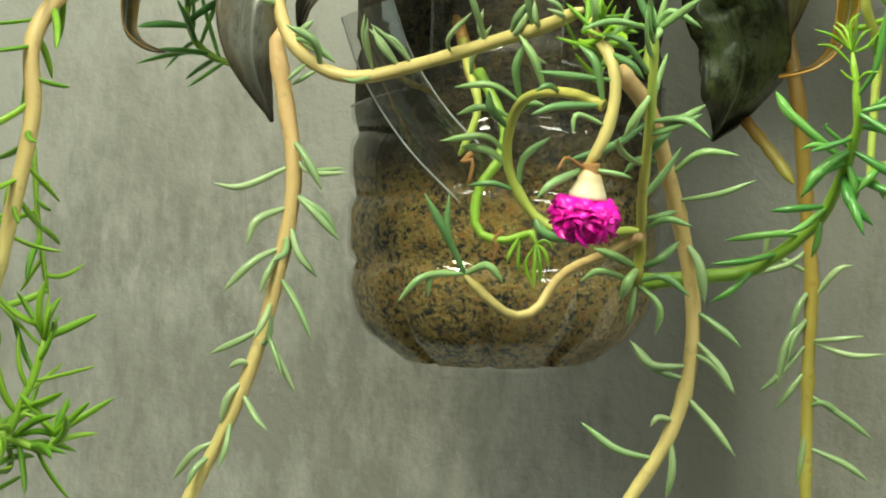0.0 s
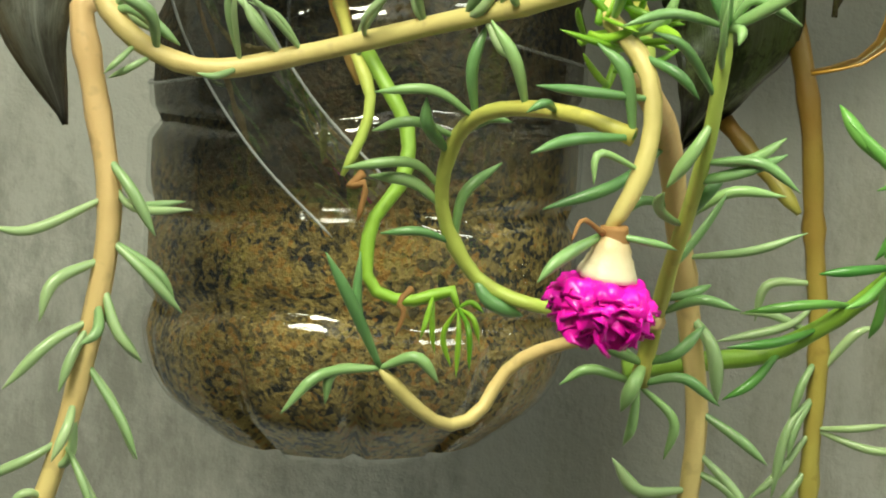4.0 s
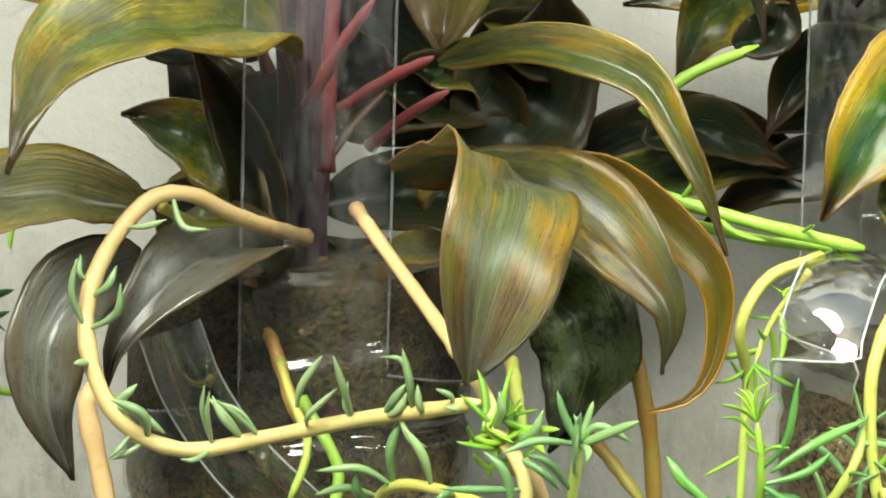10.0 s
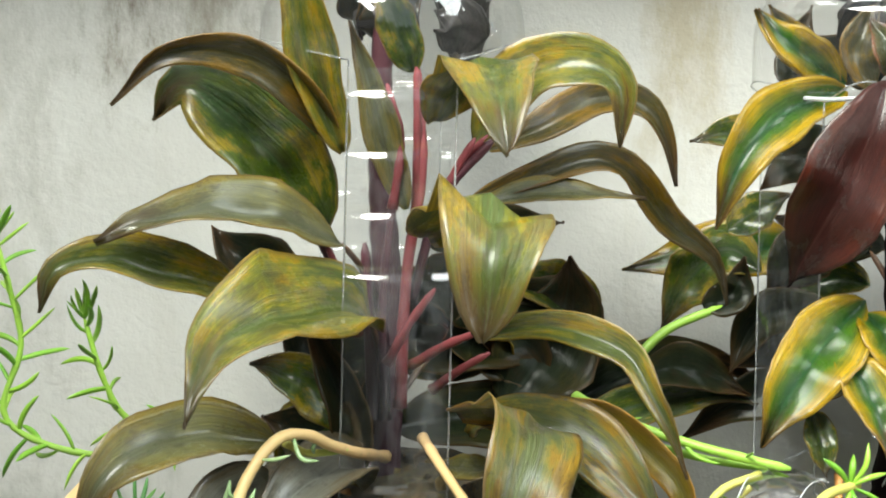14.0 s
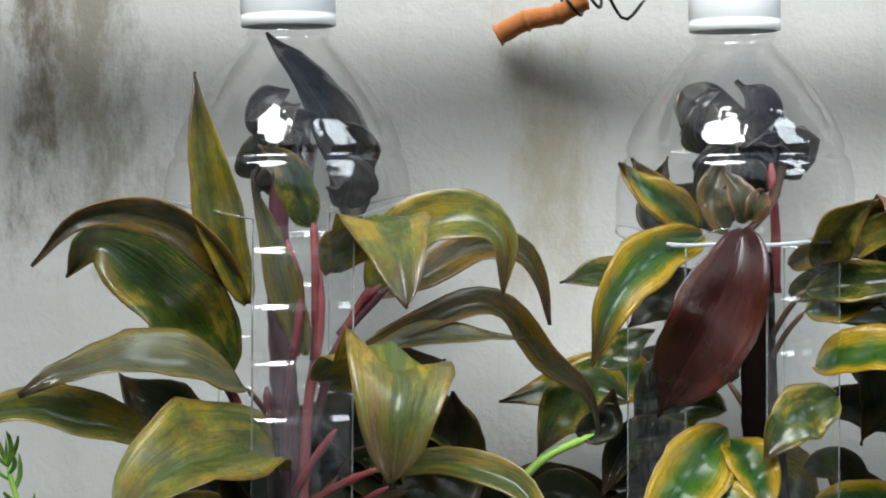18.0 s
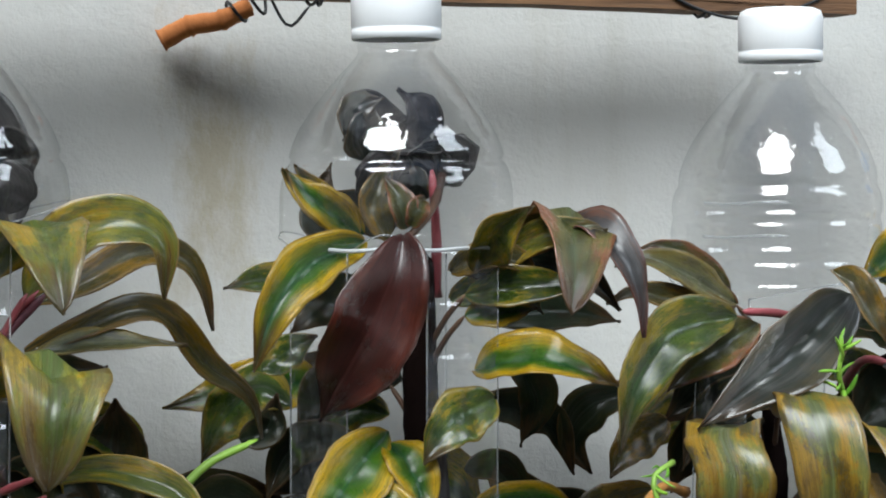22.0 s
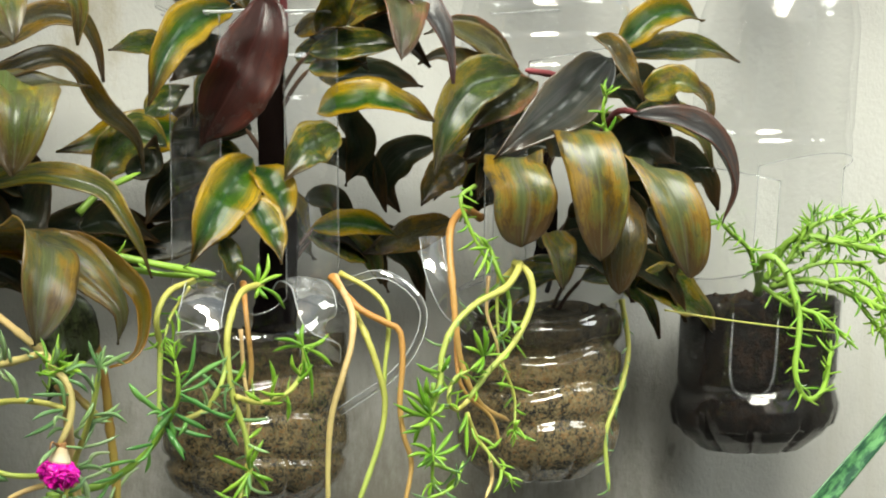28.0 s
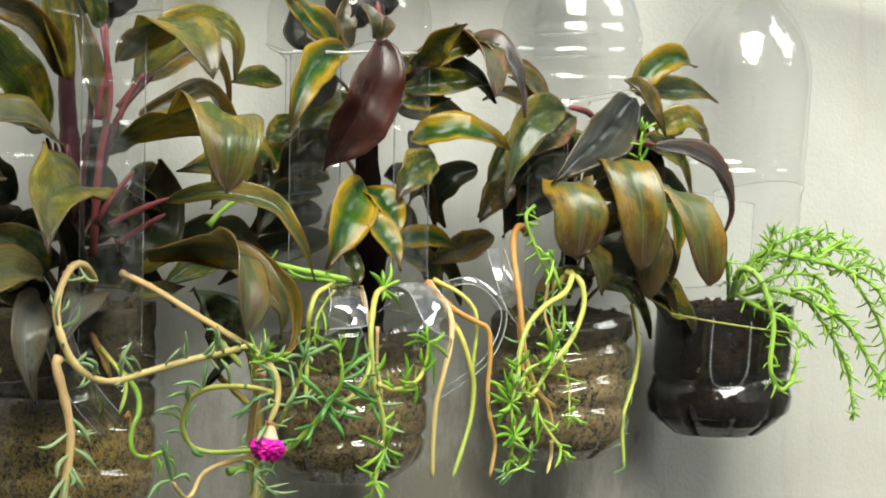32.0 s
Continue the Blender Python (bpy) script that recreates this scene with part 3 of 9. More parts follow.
def leafed(parent, line, count, lo, hi, material, start=0.05, end=1.0, seed=1, spread=1.0, tuft=0, droop=0.0, bends=(1, 2, 3), fat=1.0):
    """Needle leaves round a stalk's line, and a tuft at its tip."""
    rng = random.Random(seed)
    n = len(line) - 1
    for j in range(count):
        s = start + (end - start) * (j + rng.uniform(0.1, 0.9)) / max(1, count)
        i = min(n - 1, int(s * n))
        p = line[i].lerp(line[i + 1], s * n - i)
        t = (line[i + 1] - line[i]).normalized()
        a = j * 2.4 + rng.uniform(-0.5, 0.5)
        side = t.orthogonal().normalized()
        side.rotate(Matrix.Rotation(a, 3, t))
        way = side * spread + t * rng.uniform(0.35, 0.8) + Vector((0, 0, -droop))
        needle(parent, p, way, rng.uniform(lo, hi), material, rng.choice(bends), rng.uniform(0, 6.28), fat)
    for j in range(tuft):
        t = (line[-1] - line[-2]).normalized()
        side = t.orthogonal().normalized()
        side.rotate(Matrix.Rotation(j * 2.4, 3, t))
        needle(parent, line[-1], side * (0.25 + 0.75 * (j % 3) / 2) + t * 0.8, rng.uniform(lo, hi) * (0.6 + 0.4 * (j % 3) / 2), material, rng.choice((0, 1, 2)), rng.uniform(0, 6.28), fat)


def bare_root(name, pts, r0, r1, material, label):
    """A loose hanging root or stem as a thing of its own."""
    ob = thing(name, *pts[0], label, "root", "hanging roots")
    stalk(ob, "strand", pts, r0, r1, material, knots=7)
    return ob


# ---- wall and ground ----
def wall_back():
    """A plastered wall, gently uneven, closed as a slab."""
    nx, nz, x0, x1, z1 = 180, 100, -3.0, 3.4, 2.9
    v, f = [], []
    for j in range(nz + 1):
        for i in range(nx + 1):
            x, z = x0 + (x1 - x0) * i / nx, z1 * j / nz
            h = 0.0035 * noise.noise((x * 5, z * 5, 0.3)) + 0.0006 * noise.noise((x * 17, z * 17, 3.1))
            v.append((x, h, z))
    w = nx + 1
    f = [(j * w + i, j * w + i + 1, (j + 1) * w + i + 1, (j + 1) * w + i) for j in range(nz) for i in range(nx)]
    b = len(v)
    v += [(x0, 0.15, 0), (x1, 0.15, 0), (x1, 0.15, z1), (x0, 0.15, z1)]
    f += [(b + 1, b, b + 3, b + 2), tuple(j * w for j in range(nz, -1, -1)) + (b, b + 3), tuple(j * w + nx for j in range(nz + 1)) + (b + 2, b + 1),
          tuple(nz * w + i for i in range(nx + 1))[::-1] + (b + 3, b + 2)]
    return tagged(mesh_ob("wall_back", v, f, PLASTER), "rough grey cement-plastered wall with faint stains and shade painted low down", "wall", kind="structure")


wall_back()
PAVING = plain("yard_concrete", (0.08, 0.078, 0.07), 0.85, 0, 30, 0.4, 0.4)
v = [(-60, -60, 0), (60, -60, 0), (60, 60, 0), (-60, 60, 0)]
tagged(mesh_ob("ground", v, [(0, 1, 2, 3)], PAVING, smooth=False), "plain grey concrete yard", "ground", kind="structure")


def slab(name, lo, hi, material, label, category):
    v = [(x, y, z) for x in (lo[0], hi[0]) for y in (lo[1], hi[1]) for z in (lo[2], hi[2])]
    f = [(0, 1, 3, 2), (4, 6, 7, 5), (0, 4, 5, 1), (2, 3, 7, 6), (0, 2, 6, 4), (1, 5, 7, 3)]
    return tagged(mesh_ob(name, v, f, material, smooth=False), label, category, kind="structure")


# side walls and a far wall around the viewer, unseen, added to shape the light
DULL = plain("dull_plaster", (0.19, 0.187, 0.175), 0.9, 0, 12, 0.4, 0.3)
# wall_left stands close by, out of view, to shade the plaster's left end
slab("wall_left", (-0.67, -4.6, 0), (-0.52, -0.004, 2.15), DULL, "plain dull side wall, added out of view to shape the light", "wall")
slab("wall_right", (1.7, -4.6, 0), (1.85, -0.004, 2.2), DULL, "plain dull side wall, added out of view to shape the light", "wall")
slab("wall_right_near", (1.7, -0.9, 2.2), (1.85, -0.004, 3.9), DULL, "plain dull side wall, added out of view to shape the light", "wall")
slab("wall_right_far", (1.7, -4.6, 2.2), (1.85, -1.9, 3.9), DULL, "plain dull side wall, added out of view to shape the light", "wall")
slab("lintel", (1.7, -1.9, 3.7), (1.85, -0.9, 3.9), DULL, "plain dull lintel, added out of view over the opening", "wall")
slab("wall_far", (-0.67, -4.75, 0), (1.7, -4.6, 2.4), DULL, "plain dull far wall, added out of view to shape the light", "wall")


# ---- bottles ----
CAP_Z, AXIS_Y, BODY_R = 1.5, -0.06, 0.039


def bottle_profile(depth, r, tall, grooves, foot, a=0.0):
    """The radius at a depth below the cap's skirt."""
    keys = [(0, 0.0122), (0.003, 0.0122), (0.0038, 0.0132), (0.0048, 0.0132), (0.0056, 0.0122), (0.008, 0.0136), (0.011, 0.0164), (0.015, 0.0203),
            (0.020, 0.0246), (0.026, 0.0290), (0.033, 0.0334), (0.039, 0.0362), (0.0415, 0.0354), (0.044, 0.0372), (0.050, 0.039), (tall - 0.02, 0.039),
            (tall - 0.013, 0.0378), (tall - 0.006, 0.0335), (tall - 0.001, 0.026), (tall, 0.018)]
    soft = min(0.006, max(0.0, (depth - 0.006) * 0.6))
    rr = np.mean(np.interp([depth + soft * q for q in (-1, -0.6, -0.3, 0, 0.3, 0.6, 1)], [k[0] for k in keys], [k[1] for k in keys])) * r / 0.039
    for at, deep, wide in grooves:
        drift = 0.0021 * math.sin(2 * a + 0.7 + at * 30) + 0.0009 * math.sin(5 * a + at * 90) if at > 0.15 else 0.0
        rr -= deep * math.exp(-(((depth + drift - at) / wide) ** 2))
    if foot and depth > tall - foot:
        rr += 0.0022 * min(1, (depth - tall + foot) / 0.006) * (1 if depth < tall - 0.012 else 0)
    return rr


def notched(a, depth, tall, count=10):
    """The little feet of the bottle's base."""
    if depth < tall - 0.026:
        return 1.0
    k = (depth - (tall - 0.026)) / 0.026
    return 1 - 0.2 * k * max(0.0, math.cos(a * count)) ** 10


def revolve(name, x, y, top, shape, depths, segs, material, parent, keep=None, lean=0.0):
    """A surface of revolution about an upright axis; keep(angle, depth) says which patches stay. Angle 0 faces the viewer, and grows to the right."""
    v, f = [], []
    for d in depths:
        for k in range(segs):
            a = 2 * math.pi * k / segs
            r = shape(a, d)
            v.append((x + lean * d + r * math.sin(a), y - r * math.cos(a), top - d))
    for i in range(len(depths) - 1):
        for k in range(segs):
            a, d = 2 * math.pi * (k + 0.5) / segs, (depths[i] + depths[i + 1]) / 2
            a = a - 2 * math.pi if a > math.pi else a
            if keep is None or keep(math.degrees(a), d):
                m = (k + 1) % segs
                f.append((i * segs + k, (i + 1) * segs + k, (i + 1) * segs + m, i * segs + m))
    return mesh_ob(name, v, f, material, parent)


def cut_edge(parent, x, y, top, shape, path, lean):
    """The bright raw edge of a cut in the plastic: angles in degrees and depths."""
    line = []
    for a, d in path:
        r = shape(radians(a), d) + 0.0001
        line.append((x + lean * d + r * math.sin(radians(a)), y - r * math.cos(radians(a)), top - d))
    stalk(parent, "cut_edge", line, 0.0003, 0.0003, CUT, seg=26)


def bottle(x, y, top, tall, lean, r, grooves, windows, cap_mat, label, foot=0.0):
    """A clear bottle, hung upright, with windows (angle from, angle to, depth from, depth to) cut into its side."""
    ob = thing("plastic_bottle", x, y, top - tall, label, "bottle", "hanging bottles")

    def shape(a, d):
        return bottle_profile(d, r, tall, grooves, foot, a) * notched(a, d, tall)

    def open_at(a, d):
        for a0, a1, d0, d1 in windows:
            bow = 0.006 * math.sin((a - a0) / max(1, a1 - a0) * math.pi)
            if a0 < a < a1 and d0 - bow < d < d1 + bow:
                return True
        return False

    depths = [tall * (i / 300) for i in range(301)]
    body = revolve("body", x, y, top, shape, depths, 96, PET, ob, lambda a, d: not open_at(a, d), lean)
    for a0, a1, d0, d1 in windows:
        cut_edge(ob, x, y, top, shape, [(a0, d0), (a0, (d0 * 2 + d1) / 3), (a0, (d0 + d1 * 2) / 3), (a0, d1)], lean)
        cut_edge(ob, x, y, top, shape, [(a1, d0), (a1, (d0 * 2 + d1) / 3), (a1, (d0 + d1 * 2) / 3), (a1, d1)], lean)
        arc = [a0 + (a1 - a0) * i / 8 for i in range(9)]
        cut_edge(ob, x, y, top, shape, [(a, d1 + 0.006 * math.sin(i / 8 * math.pi)) for i, a in enumerate(arc)], lean)
        cut_edge(ob, x, y, top, shape, [(a, d0 - 0.006 * math.sin(i / 8 * math.pi)) for i, a in enumerate(arc)], lean)
    # the screw cap: a ribbed skirt, a rounded crown and a tamper band
    v, f, segs = [], [], 96
    rows = [(0.0145, -0.0022), (0.0150, -0.002), (0.0150, 0.0012), (0.0146, 0.0016), (0.0151, 0.002), (0.0151, 0.0135), (0.0143, 0.0158), (0.012, 0.0168), (0.0005, 0.017)]
    for j, (rad, z) in enumerate(rows):
        for k in range(segs):
            a = 2 * math.pi * k / segs
            q = rad - (0.0004 if j in (4, 5) and k % 2 else 0)
            v.append((x + q * math.sin(a), y - q * math.cos(a), top + z))
    for j in range(len(rows) - 1):
        for k in range(segs):
            m = (k + 1) % segs
            f.append((j * segs + k, j * segs + m, (j + 1) * segs + m, (j + 1) * segs + k))
    f.append(tuple((len(rows) - 1) * segs + k for k in range(segs)))
    mesh_ob("screw_cap", v, f, cap_mat, ob)
    return shape, ob


def fill(name, x, y, top, tall, lean, level, shape, material, label, rough=0.004):
    """Soil that fills a bottle's foot up to a depth, with an uneven top."""
    ob = thing(name, x + lean * tall, y, top - tall + 0.001, label, "soil", "bottle soil")
    v, f, segs, n = [], [], 72, 30
    for i in range(n + 1):
        d = tall - 0.001 - (tall - 0.001 - level) * i / n
        for k in range(segs):
            a = 2 * math.pi * k / segs
            r = shape(a, d) * 0.99 - 0.0004
            z = top - d + (rough * noise.noise((math.sin(a) * 2 + x * 9, math.cos(a) * 2, 1)) if i == n else 0)
            v.append((x + lean * d + r * math.sin(a), y - r * math.cos(a), z))
    for i in range(n):
        for k in range(segs):
            m = (k + 1) % segs
            f.append((i * segs + k, i * segs + m, (i + 1) * segs + m, (i + 1) * segs + k))
    for q in range(1, 6):
        for k in range(segs):
            a = 2 * math.pi * k / segs
            r = shape(a, level) * 0.99 * (1 - q / 6)
            v.append((x + lean * level + r * math.sin(a), y - r * math.cos(a), top - level + rough * noise.noise((math.sin(a) * 2 * (1 - q / 6) + x * 9, math.cos(a) * 2, 1 + q))))
        for k in range(segs):
            m = (k + 1) % segs
            b = (n + q) * segs
            f.append((b - segs + k, b - segs + m, b + m, b + k))
    f.append(tuple((n + 5) * segs + k for k in range(segs)))
    f.append(tuple(range(segs))[::-1])
    mesh_ob("fill", v, f, material, ob)
    return ob


B1 = (0.0, AXIS_Y, CAP_Z, 0.2775, -0.025)
B2 = (0.1475, AXIS_Y, CAP_Z - 0.002, 0.2725, -0.012)
B3 = (0.2935, AXIS_Y + 0.003, CAP_Z - 0.008, 0.27, -0.036)
B4 = (0.4270, AXIS_Y + 0.003, CAP_Z - 0.023, 0.254, -0.092)
RINGS = [(0.0425, 0.0014, 0.0014), (0.070, 0.0016, 0.0013), (0.087, 0.0012, 0.0013), (0.104, 0.0012, 0.0013), (0.121, 0.0012, 0.0013), (0.180, 0.0012, 0.0015),
         (0.198, 0.0017, 0.0016), (0.218, 0.0023, 0.0017), (0.234, 0.0021, 0.0017), (0.2515, 0.0025, 0.0019)]
shape1, bottle1 = bottle(*B1, BODY_R, RINGS, [(24, 152, 0.062, 0.203), (-152, -22, 0.062, 0.208)], WHITE_CAP, "clear plastic bottle with cut side windows and white cap")
shape2, bottle2 = bottle(*B2, BODY_R, RINGS, [(39, 135, 0.075, 0.19), (-42, -4, 0.072, 0.185), (-165, -80, 0.072, 0.185)], WHITE_CAP, "clear plastic bottle with cut flaps and white cap")
shape3, bottle3 = bottle(*B3, 0.0375, [(0.046, 0.001, 0.002), (0.058, 0.001, 0.0015), (0.072, 0.001, 0.0015), (0.086, 0.001, 0.0015), (0.196, 0.003, 0.0026), (0.211, 0.0032, 0.0026), (0.227, 0.0032, 0.0026), (0.243, 0.0026, 0.0026)],
                [(-42, 120, 0.085, 0.17), (-175, -73, 0.085, 0.18)], WHITE_CAP, "clear ribbed plastic bottle with white cap")
shape4, bottle4 = bottle(*B4, 0.0385, [(0.105, 0.001, 0.002), (0.222, 0.0018, 0.0018)], [(25, 150, 0.12, 0.17), (-150, -30, 0.125, 0.165)], BLUE_CAP, "clear plastic bottle with blue cap and dark soil", 0.028)
soil1 = fill("potting_soil", *B1, 0.184, shape1, SANDY, "speckled tan and black sandy soil inside the bottle")
soil2 = fill("potting_soil", *B2, 0.205, shape2, SANDY_DAMP, "damp brown sandy soil inside the bottle")
soil3 = fill("potting_soil", *B3, 0.196, shape3, SANDY_DAMP, "damp greyish soil inside the bottle")
soil4 = fill("potting_soil", *B4, 0.183, shape4, DARK_SOIL, "dark brown potting soil inside the bottle")


def moulded_rib(parent, spec, shape, path, r, material=None):
    """A raised rib pressed into a bottle's side."""
    x, y, top, tall, lean = spec
    line = []
    for a, d in path:
        q = shape(radians(a), d) + 0.0003
        line.append((x + lean * d + q * math.sin(radians(a)), y - q * math.cos(radians(a)), top - d))
    stalk(parent, "moulded_rib", line, r, r, material or CUT, seg=34)


moulded_rib(bottle4, B4, shape4, [(-56, 0.186), (-56, 0.205), (-55, 0.216), (-51, 0.2225), (-40, 0.2245), (-30, 0.2225), (-26, 0.216), (-25, 0.205), (-25, 0.188)], 0.0006)
moulded_rib(bottle2, B2, shape2, [(-92 + 13 * k, 0.0708 + 0.0003 * math.sin(k * 2)) for k in range(12)], 0.0007, LIP)
for deep in (0.052, 0.0635):
    moulded_rib(bottle3, B3, shape3, [(-70 + 8 * k, deep + 0.0004 * math.sin(k)) for k in range(7)], 0.0005)


def ribbon(parent, name, pts, width, facing, label=""):
    """A curled strip of cut clear plastic of even width, with bright raw edges."""
    n = 22
    line = spline(pts, n)
    face = Vector(facing).normalized()
    v, f, rims = [], [], [[], []]
    for i, p in enumerate(line):
        t = (line[min(i + 1, n)] - line[max(i - 1, 0)]).normalized()
        side = t.cross(face).normalized()
        nor = side.cross(t)
        for k in range(5):
            u = k / 4 * 2 - 1
            v.append(p + side * u * width / 2 + nor * (0.12 * width * (1 - u * u)))
        rims[0].append(v[-5])
        rims[1].append(v[-1])
    f = [(i * 5 + k, i * 5 + k + 1, (i + 1) * 5 + k + 1, (i + 1) * 5 + k) for i in range(n) for k in range(4)]
    mesh_ob(name, v, f, FLAP, parent, label=label)
    for rim in rims:
        stalk(parent, "cut_edge", rim, 0.00024, 0.00024, LIP, seg=24)


def dusty():
    """A thin grey film of dust and dried drops on clear plastic."""
    k = Mat("dust_on_plastic")
    clear, grey, mix = k.node("BsdfTransparent"), k.node("BsdfDiffuse"), k.node("MixShader")
    grey.inputs[0].default_value = (0.62, 0.64, 0.68, 1)
    v = k.coords((1, 1, 0.45))
    f = k.math("ADD", k.math("MULTIPLY", k.noise(60, 5, 0.7, v), 0.7), k.math("MULTIPLY", k.noise(420, 3, 0.6, v), 0.3))
    k.link(k.ramp(f, [(0.44, (0.0, 0.0, 0.0)), (0.66, (0.15, 0.15, 0.15))]), mix.inputs[0])
    k.link(clear.outputs[0], mix.inputs[1])
    k.link(grey.outputs[0], mix.inputs[2])
    k.link(mix.outputs[0], k.t.nodes["Material Output"].inputs["Surface"])
    return k.m


DUST = dusty()


def dust_film(parent, spec, shape, a0, a1, d0, d1):
    """Dust on the inside of a strip of bottle left between two windows."""
    x, y, top, tall, lean = spec
    depths = [d0 + (d1 - d0) * i / 60 for i in range(61)]
    revolve("dust_film", x, y, top, lambda a, d: shape(a, d) * 0.985, depths, 120, DUST, parent, lambda a, d: a0 < a < a1, lean)


dust_film(bottle1, B1, shape1, -22, 24, 0.064, 0.2)
dust_film(bottle2, B2, shape2, -4, 39, 0.075, 0.2)
dust_film(bottle2, B2, shape2, -80, -42, 0.075, 0.2)
dust_film(bottle3, B3, shape3, -73, -42, 0.087, 0.18)


def crumb_mesh(name, seed, material):
    """A small rough clod of soil, about one unit across."""
    bm = bmesh.new()
    bmesh.ops.create_icosphere(bm, subdivisions=1, radius=0.5)
    for q in bm.verts:
        q.co *= 0.8 + 0.45 * noise.noise(q.co * 2.7 + Vector((seed, 0, 0)))
    me = bpy.data.meshes.new(name)
    bm.to_mesh(me)
    bm.free()
    me.materials.append(material)
    return me


def crumbs(soil_ob, spec, shape, level, material, count, seed):
    """Loose clods that lie on a bottle's soil and along its ragged foot."""
    rng = random.Random(seed)
    x, y, top, tall, lean = spec
    kinds = [crumb_mesh("clod", seed + k, material) for k in range(4)]
    for k in range(count):
        ob = new("clod", kinds[k % 4])
        ob.parent = soil_ob
        low = k % 3 == 0
        d = tall - 0.003 if low else level
        a, r = rng.uniform(-3.14, 3.14), shape(0, d if not low else tall - 0.004) * (rng.uniform(0.75, 0.9) if low else rng.uniform(0.15, 0.88))
        size = rng.uniform(0.0035, 0.0075)
        at = Vector((x + lean * d + r * math.sin(a), y - r * math.cos(a), top - d + (0.0 if low else size * 0.15)))
        ob.matrix_local = Matrix.LocRotScale(at - Vector(soil_ob.location), Euler((rng.uniform(0, 6), rng.uniform(0, 6), 0)), (size, size * 0.8, size * 0.7))

crumbs(soil1, B1, shape1, 0.184, SANDY, 24, 1)
crumbs(soil2, B2, shape2, 0.205, SANDY_DAMP, 24, 2)
crumbs(soil3, B3, shape3, 0.196, SANDY_DAMP, 24, 3)
crumbs(soil4, B4, shape4, 0.183, CRUMB_SOIL, 36, 4)


# ---- foliage plants ----
def petiole(plant, foot):
    """The reddish stalk that joins a leaf's foot to its plant's trunk."""
    x, y = plant["trunk"]
    foot = Vector(foot)
    low = Vector((x, y, foot.z - 0.022))
    if 0.012 < (foot - low).length < 0.034 and int(foot.x * 1e4) % 2:
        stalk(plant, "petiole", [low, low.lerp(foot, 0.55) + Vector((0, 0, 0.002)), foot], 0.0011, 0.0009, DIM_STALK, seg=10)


def foliage_plant(x, y, z, top, r, label, bark=None):
    ob = thing("cordyline_plant", x, y, z, label, "plant", "foliage plants")
    ob["trunk"] = (x, y)
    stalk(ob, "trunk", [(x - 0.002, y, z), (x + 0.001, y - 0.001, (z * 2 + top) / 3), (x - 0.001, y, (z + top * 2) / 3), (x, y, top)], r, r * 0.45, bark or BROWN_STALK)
    return ob


def dark_reflections(plant, x, low, high, count, seed):
    """Small crumpled dark leaf shapes that stand in for reflections in a bottle's shoulder."""
    rng = random.Random(seed)
    for k in range(count):
        a = rng.uniform(-1.5, 1.5)
        r = rng.uniform(0.008, 0.022)
        z = rng.uniform(low, low + (high - low) * 0.55)
        foot = Vector((x + r * math.sin(a), AXIS_Y + 0.008 - r * 0.5 * math.cos(a), z))
        rise = rng.uniform(0.010, 0.020)
        top = Vector((x + 0.45 * r * math.sin(a) + rng.uniform(-0.008, 0.008), AXIS_Y - 0.004, min(high, z + rise)))
        mid = (foot + top) / 2 + Vector((0.35 * r * math.sin(a), -0.004, 0.003))
        strap_leaf(plant, [foot, mid, top], rng.uniform(0.010, 0.017), SHADE if k % 4 else GLOSSY, facing=(rng.uniform(-0.7, 0.7), -1, rng.uniform(-0.2, 0.6)), fold=rng.uniform(0.2, 0.5), wave=0.1, n=14)


def moss_rose(x, y, z, label, group="moss roses"):
    return thing("moss_rose_plant", x, y, z, label, "plant", group)


leafy = foliage_plant(-0.004, -0.062, 1.304, 1.462, 0.006, "drooping olive and yellow cordyline with red stalks", PURPLE_STALK)

strap_leaf(leafy, [(-0.0173, -0.0850, 1.4121), (-0.0247, -0.0900, 1.4330), (-0.0299, -0.0920, 1.4584), (-0.0321, -0.0900, 1.4823)], 0.0133, OLIVE, fold=0.5)
petiole(leafy, (-0.0173, -0.0850, 1.4121))
strap_leaf(leafy, [(-0.0172, -0.0800, 1.4136), (-0.0292, -0.0900, 1.4292), (-0.0450, -0.0950, 1.4395), (-0.0668, -0.0970, 1.4395), (-0.0814, -0.0960, 1.4257)], 0.0105, BRONZE, fold=0.4, facing=(0.2, -1, 0.1), twist=(40, 10))
petiole(leafy, (-0.0172, -0.0800, 1.4136))
strap_leaf(leafy, [(-0.0213, -0.0700, 1.3900), (-0.0353, -0.0750, 1.4094), (-0.0507, -0.0780, 1.4242), (-0.0628, -0.0750, 1.4306), (-0.0706, -0.0700, 1.4212)], 0.0271, GREEN, fold=0.35)
petiole(leafy, (-0.0213, -0.0700, 1.3900))
strap_leaf(leafy, [(-0.0173, -0.0800, 1.3858), (-0.0357, -0.0900, 1.3949), (-0.0563, -0.0970, 1.3971), (-0.0749, -0.1000, 1.3935), (-0.0861, -0.1000, 1.3884)], 0.0191, GREY, fold=0.3, facing=(0, -0.7, 0.8))
petiole(leafy, (-0.0173, -0.0800, 1.3858))
strap_leaf(leafy, [(-0.0437, -0.0800, 1.3721), (-0.0629, -0.0900, 1.3782), (-0.0830, -0.0950, 1.3837), (-0.0969, -0.0970, 1.3808), (-0.1015, -0.0960, 1.3686)], 0.0152, OLIVE, fold=0.4, facing=(0, -0.8, 0.6))
petiole(leafy, (-0.0437, -0.0800, 1.3721))
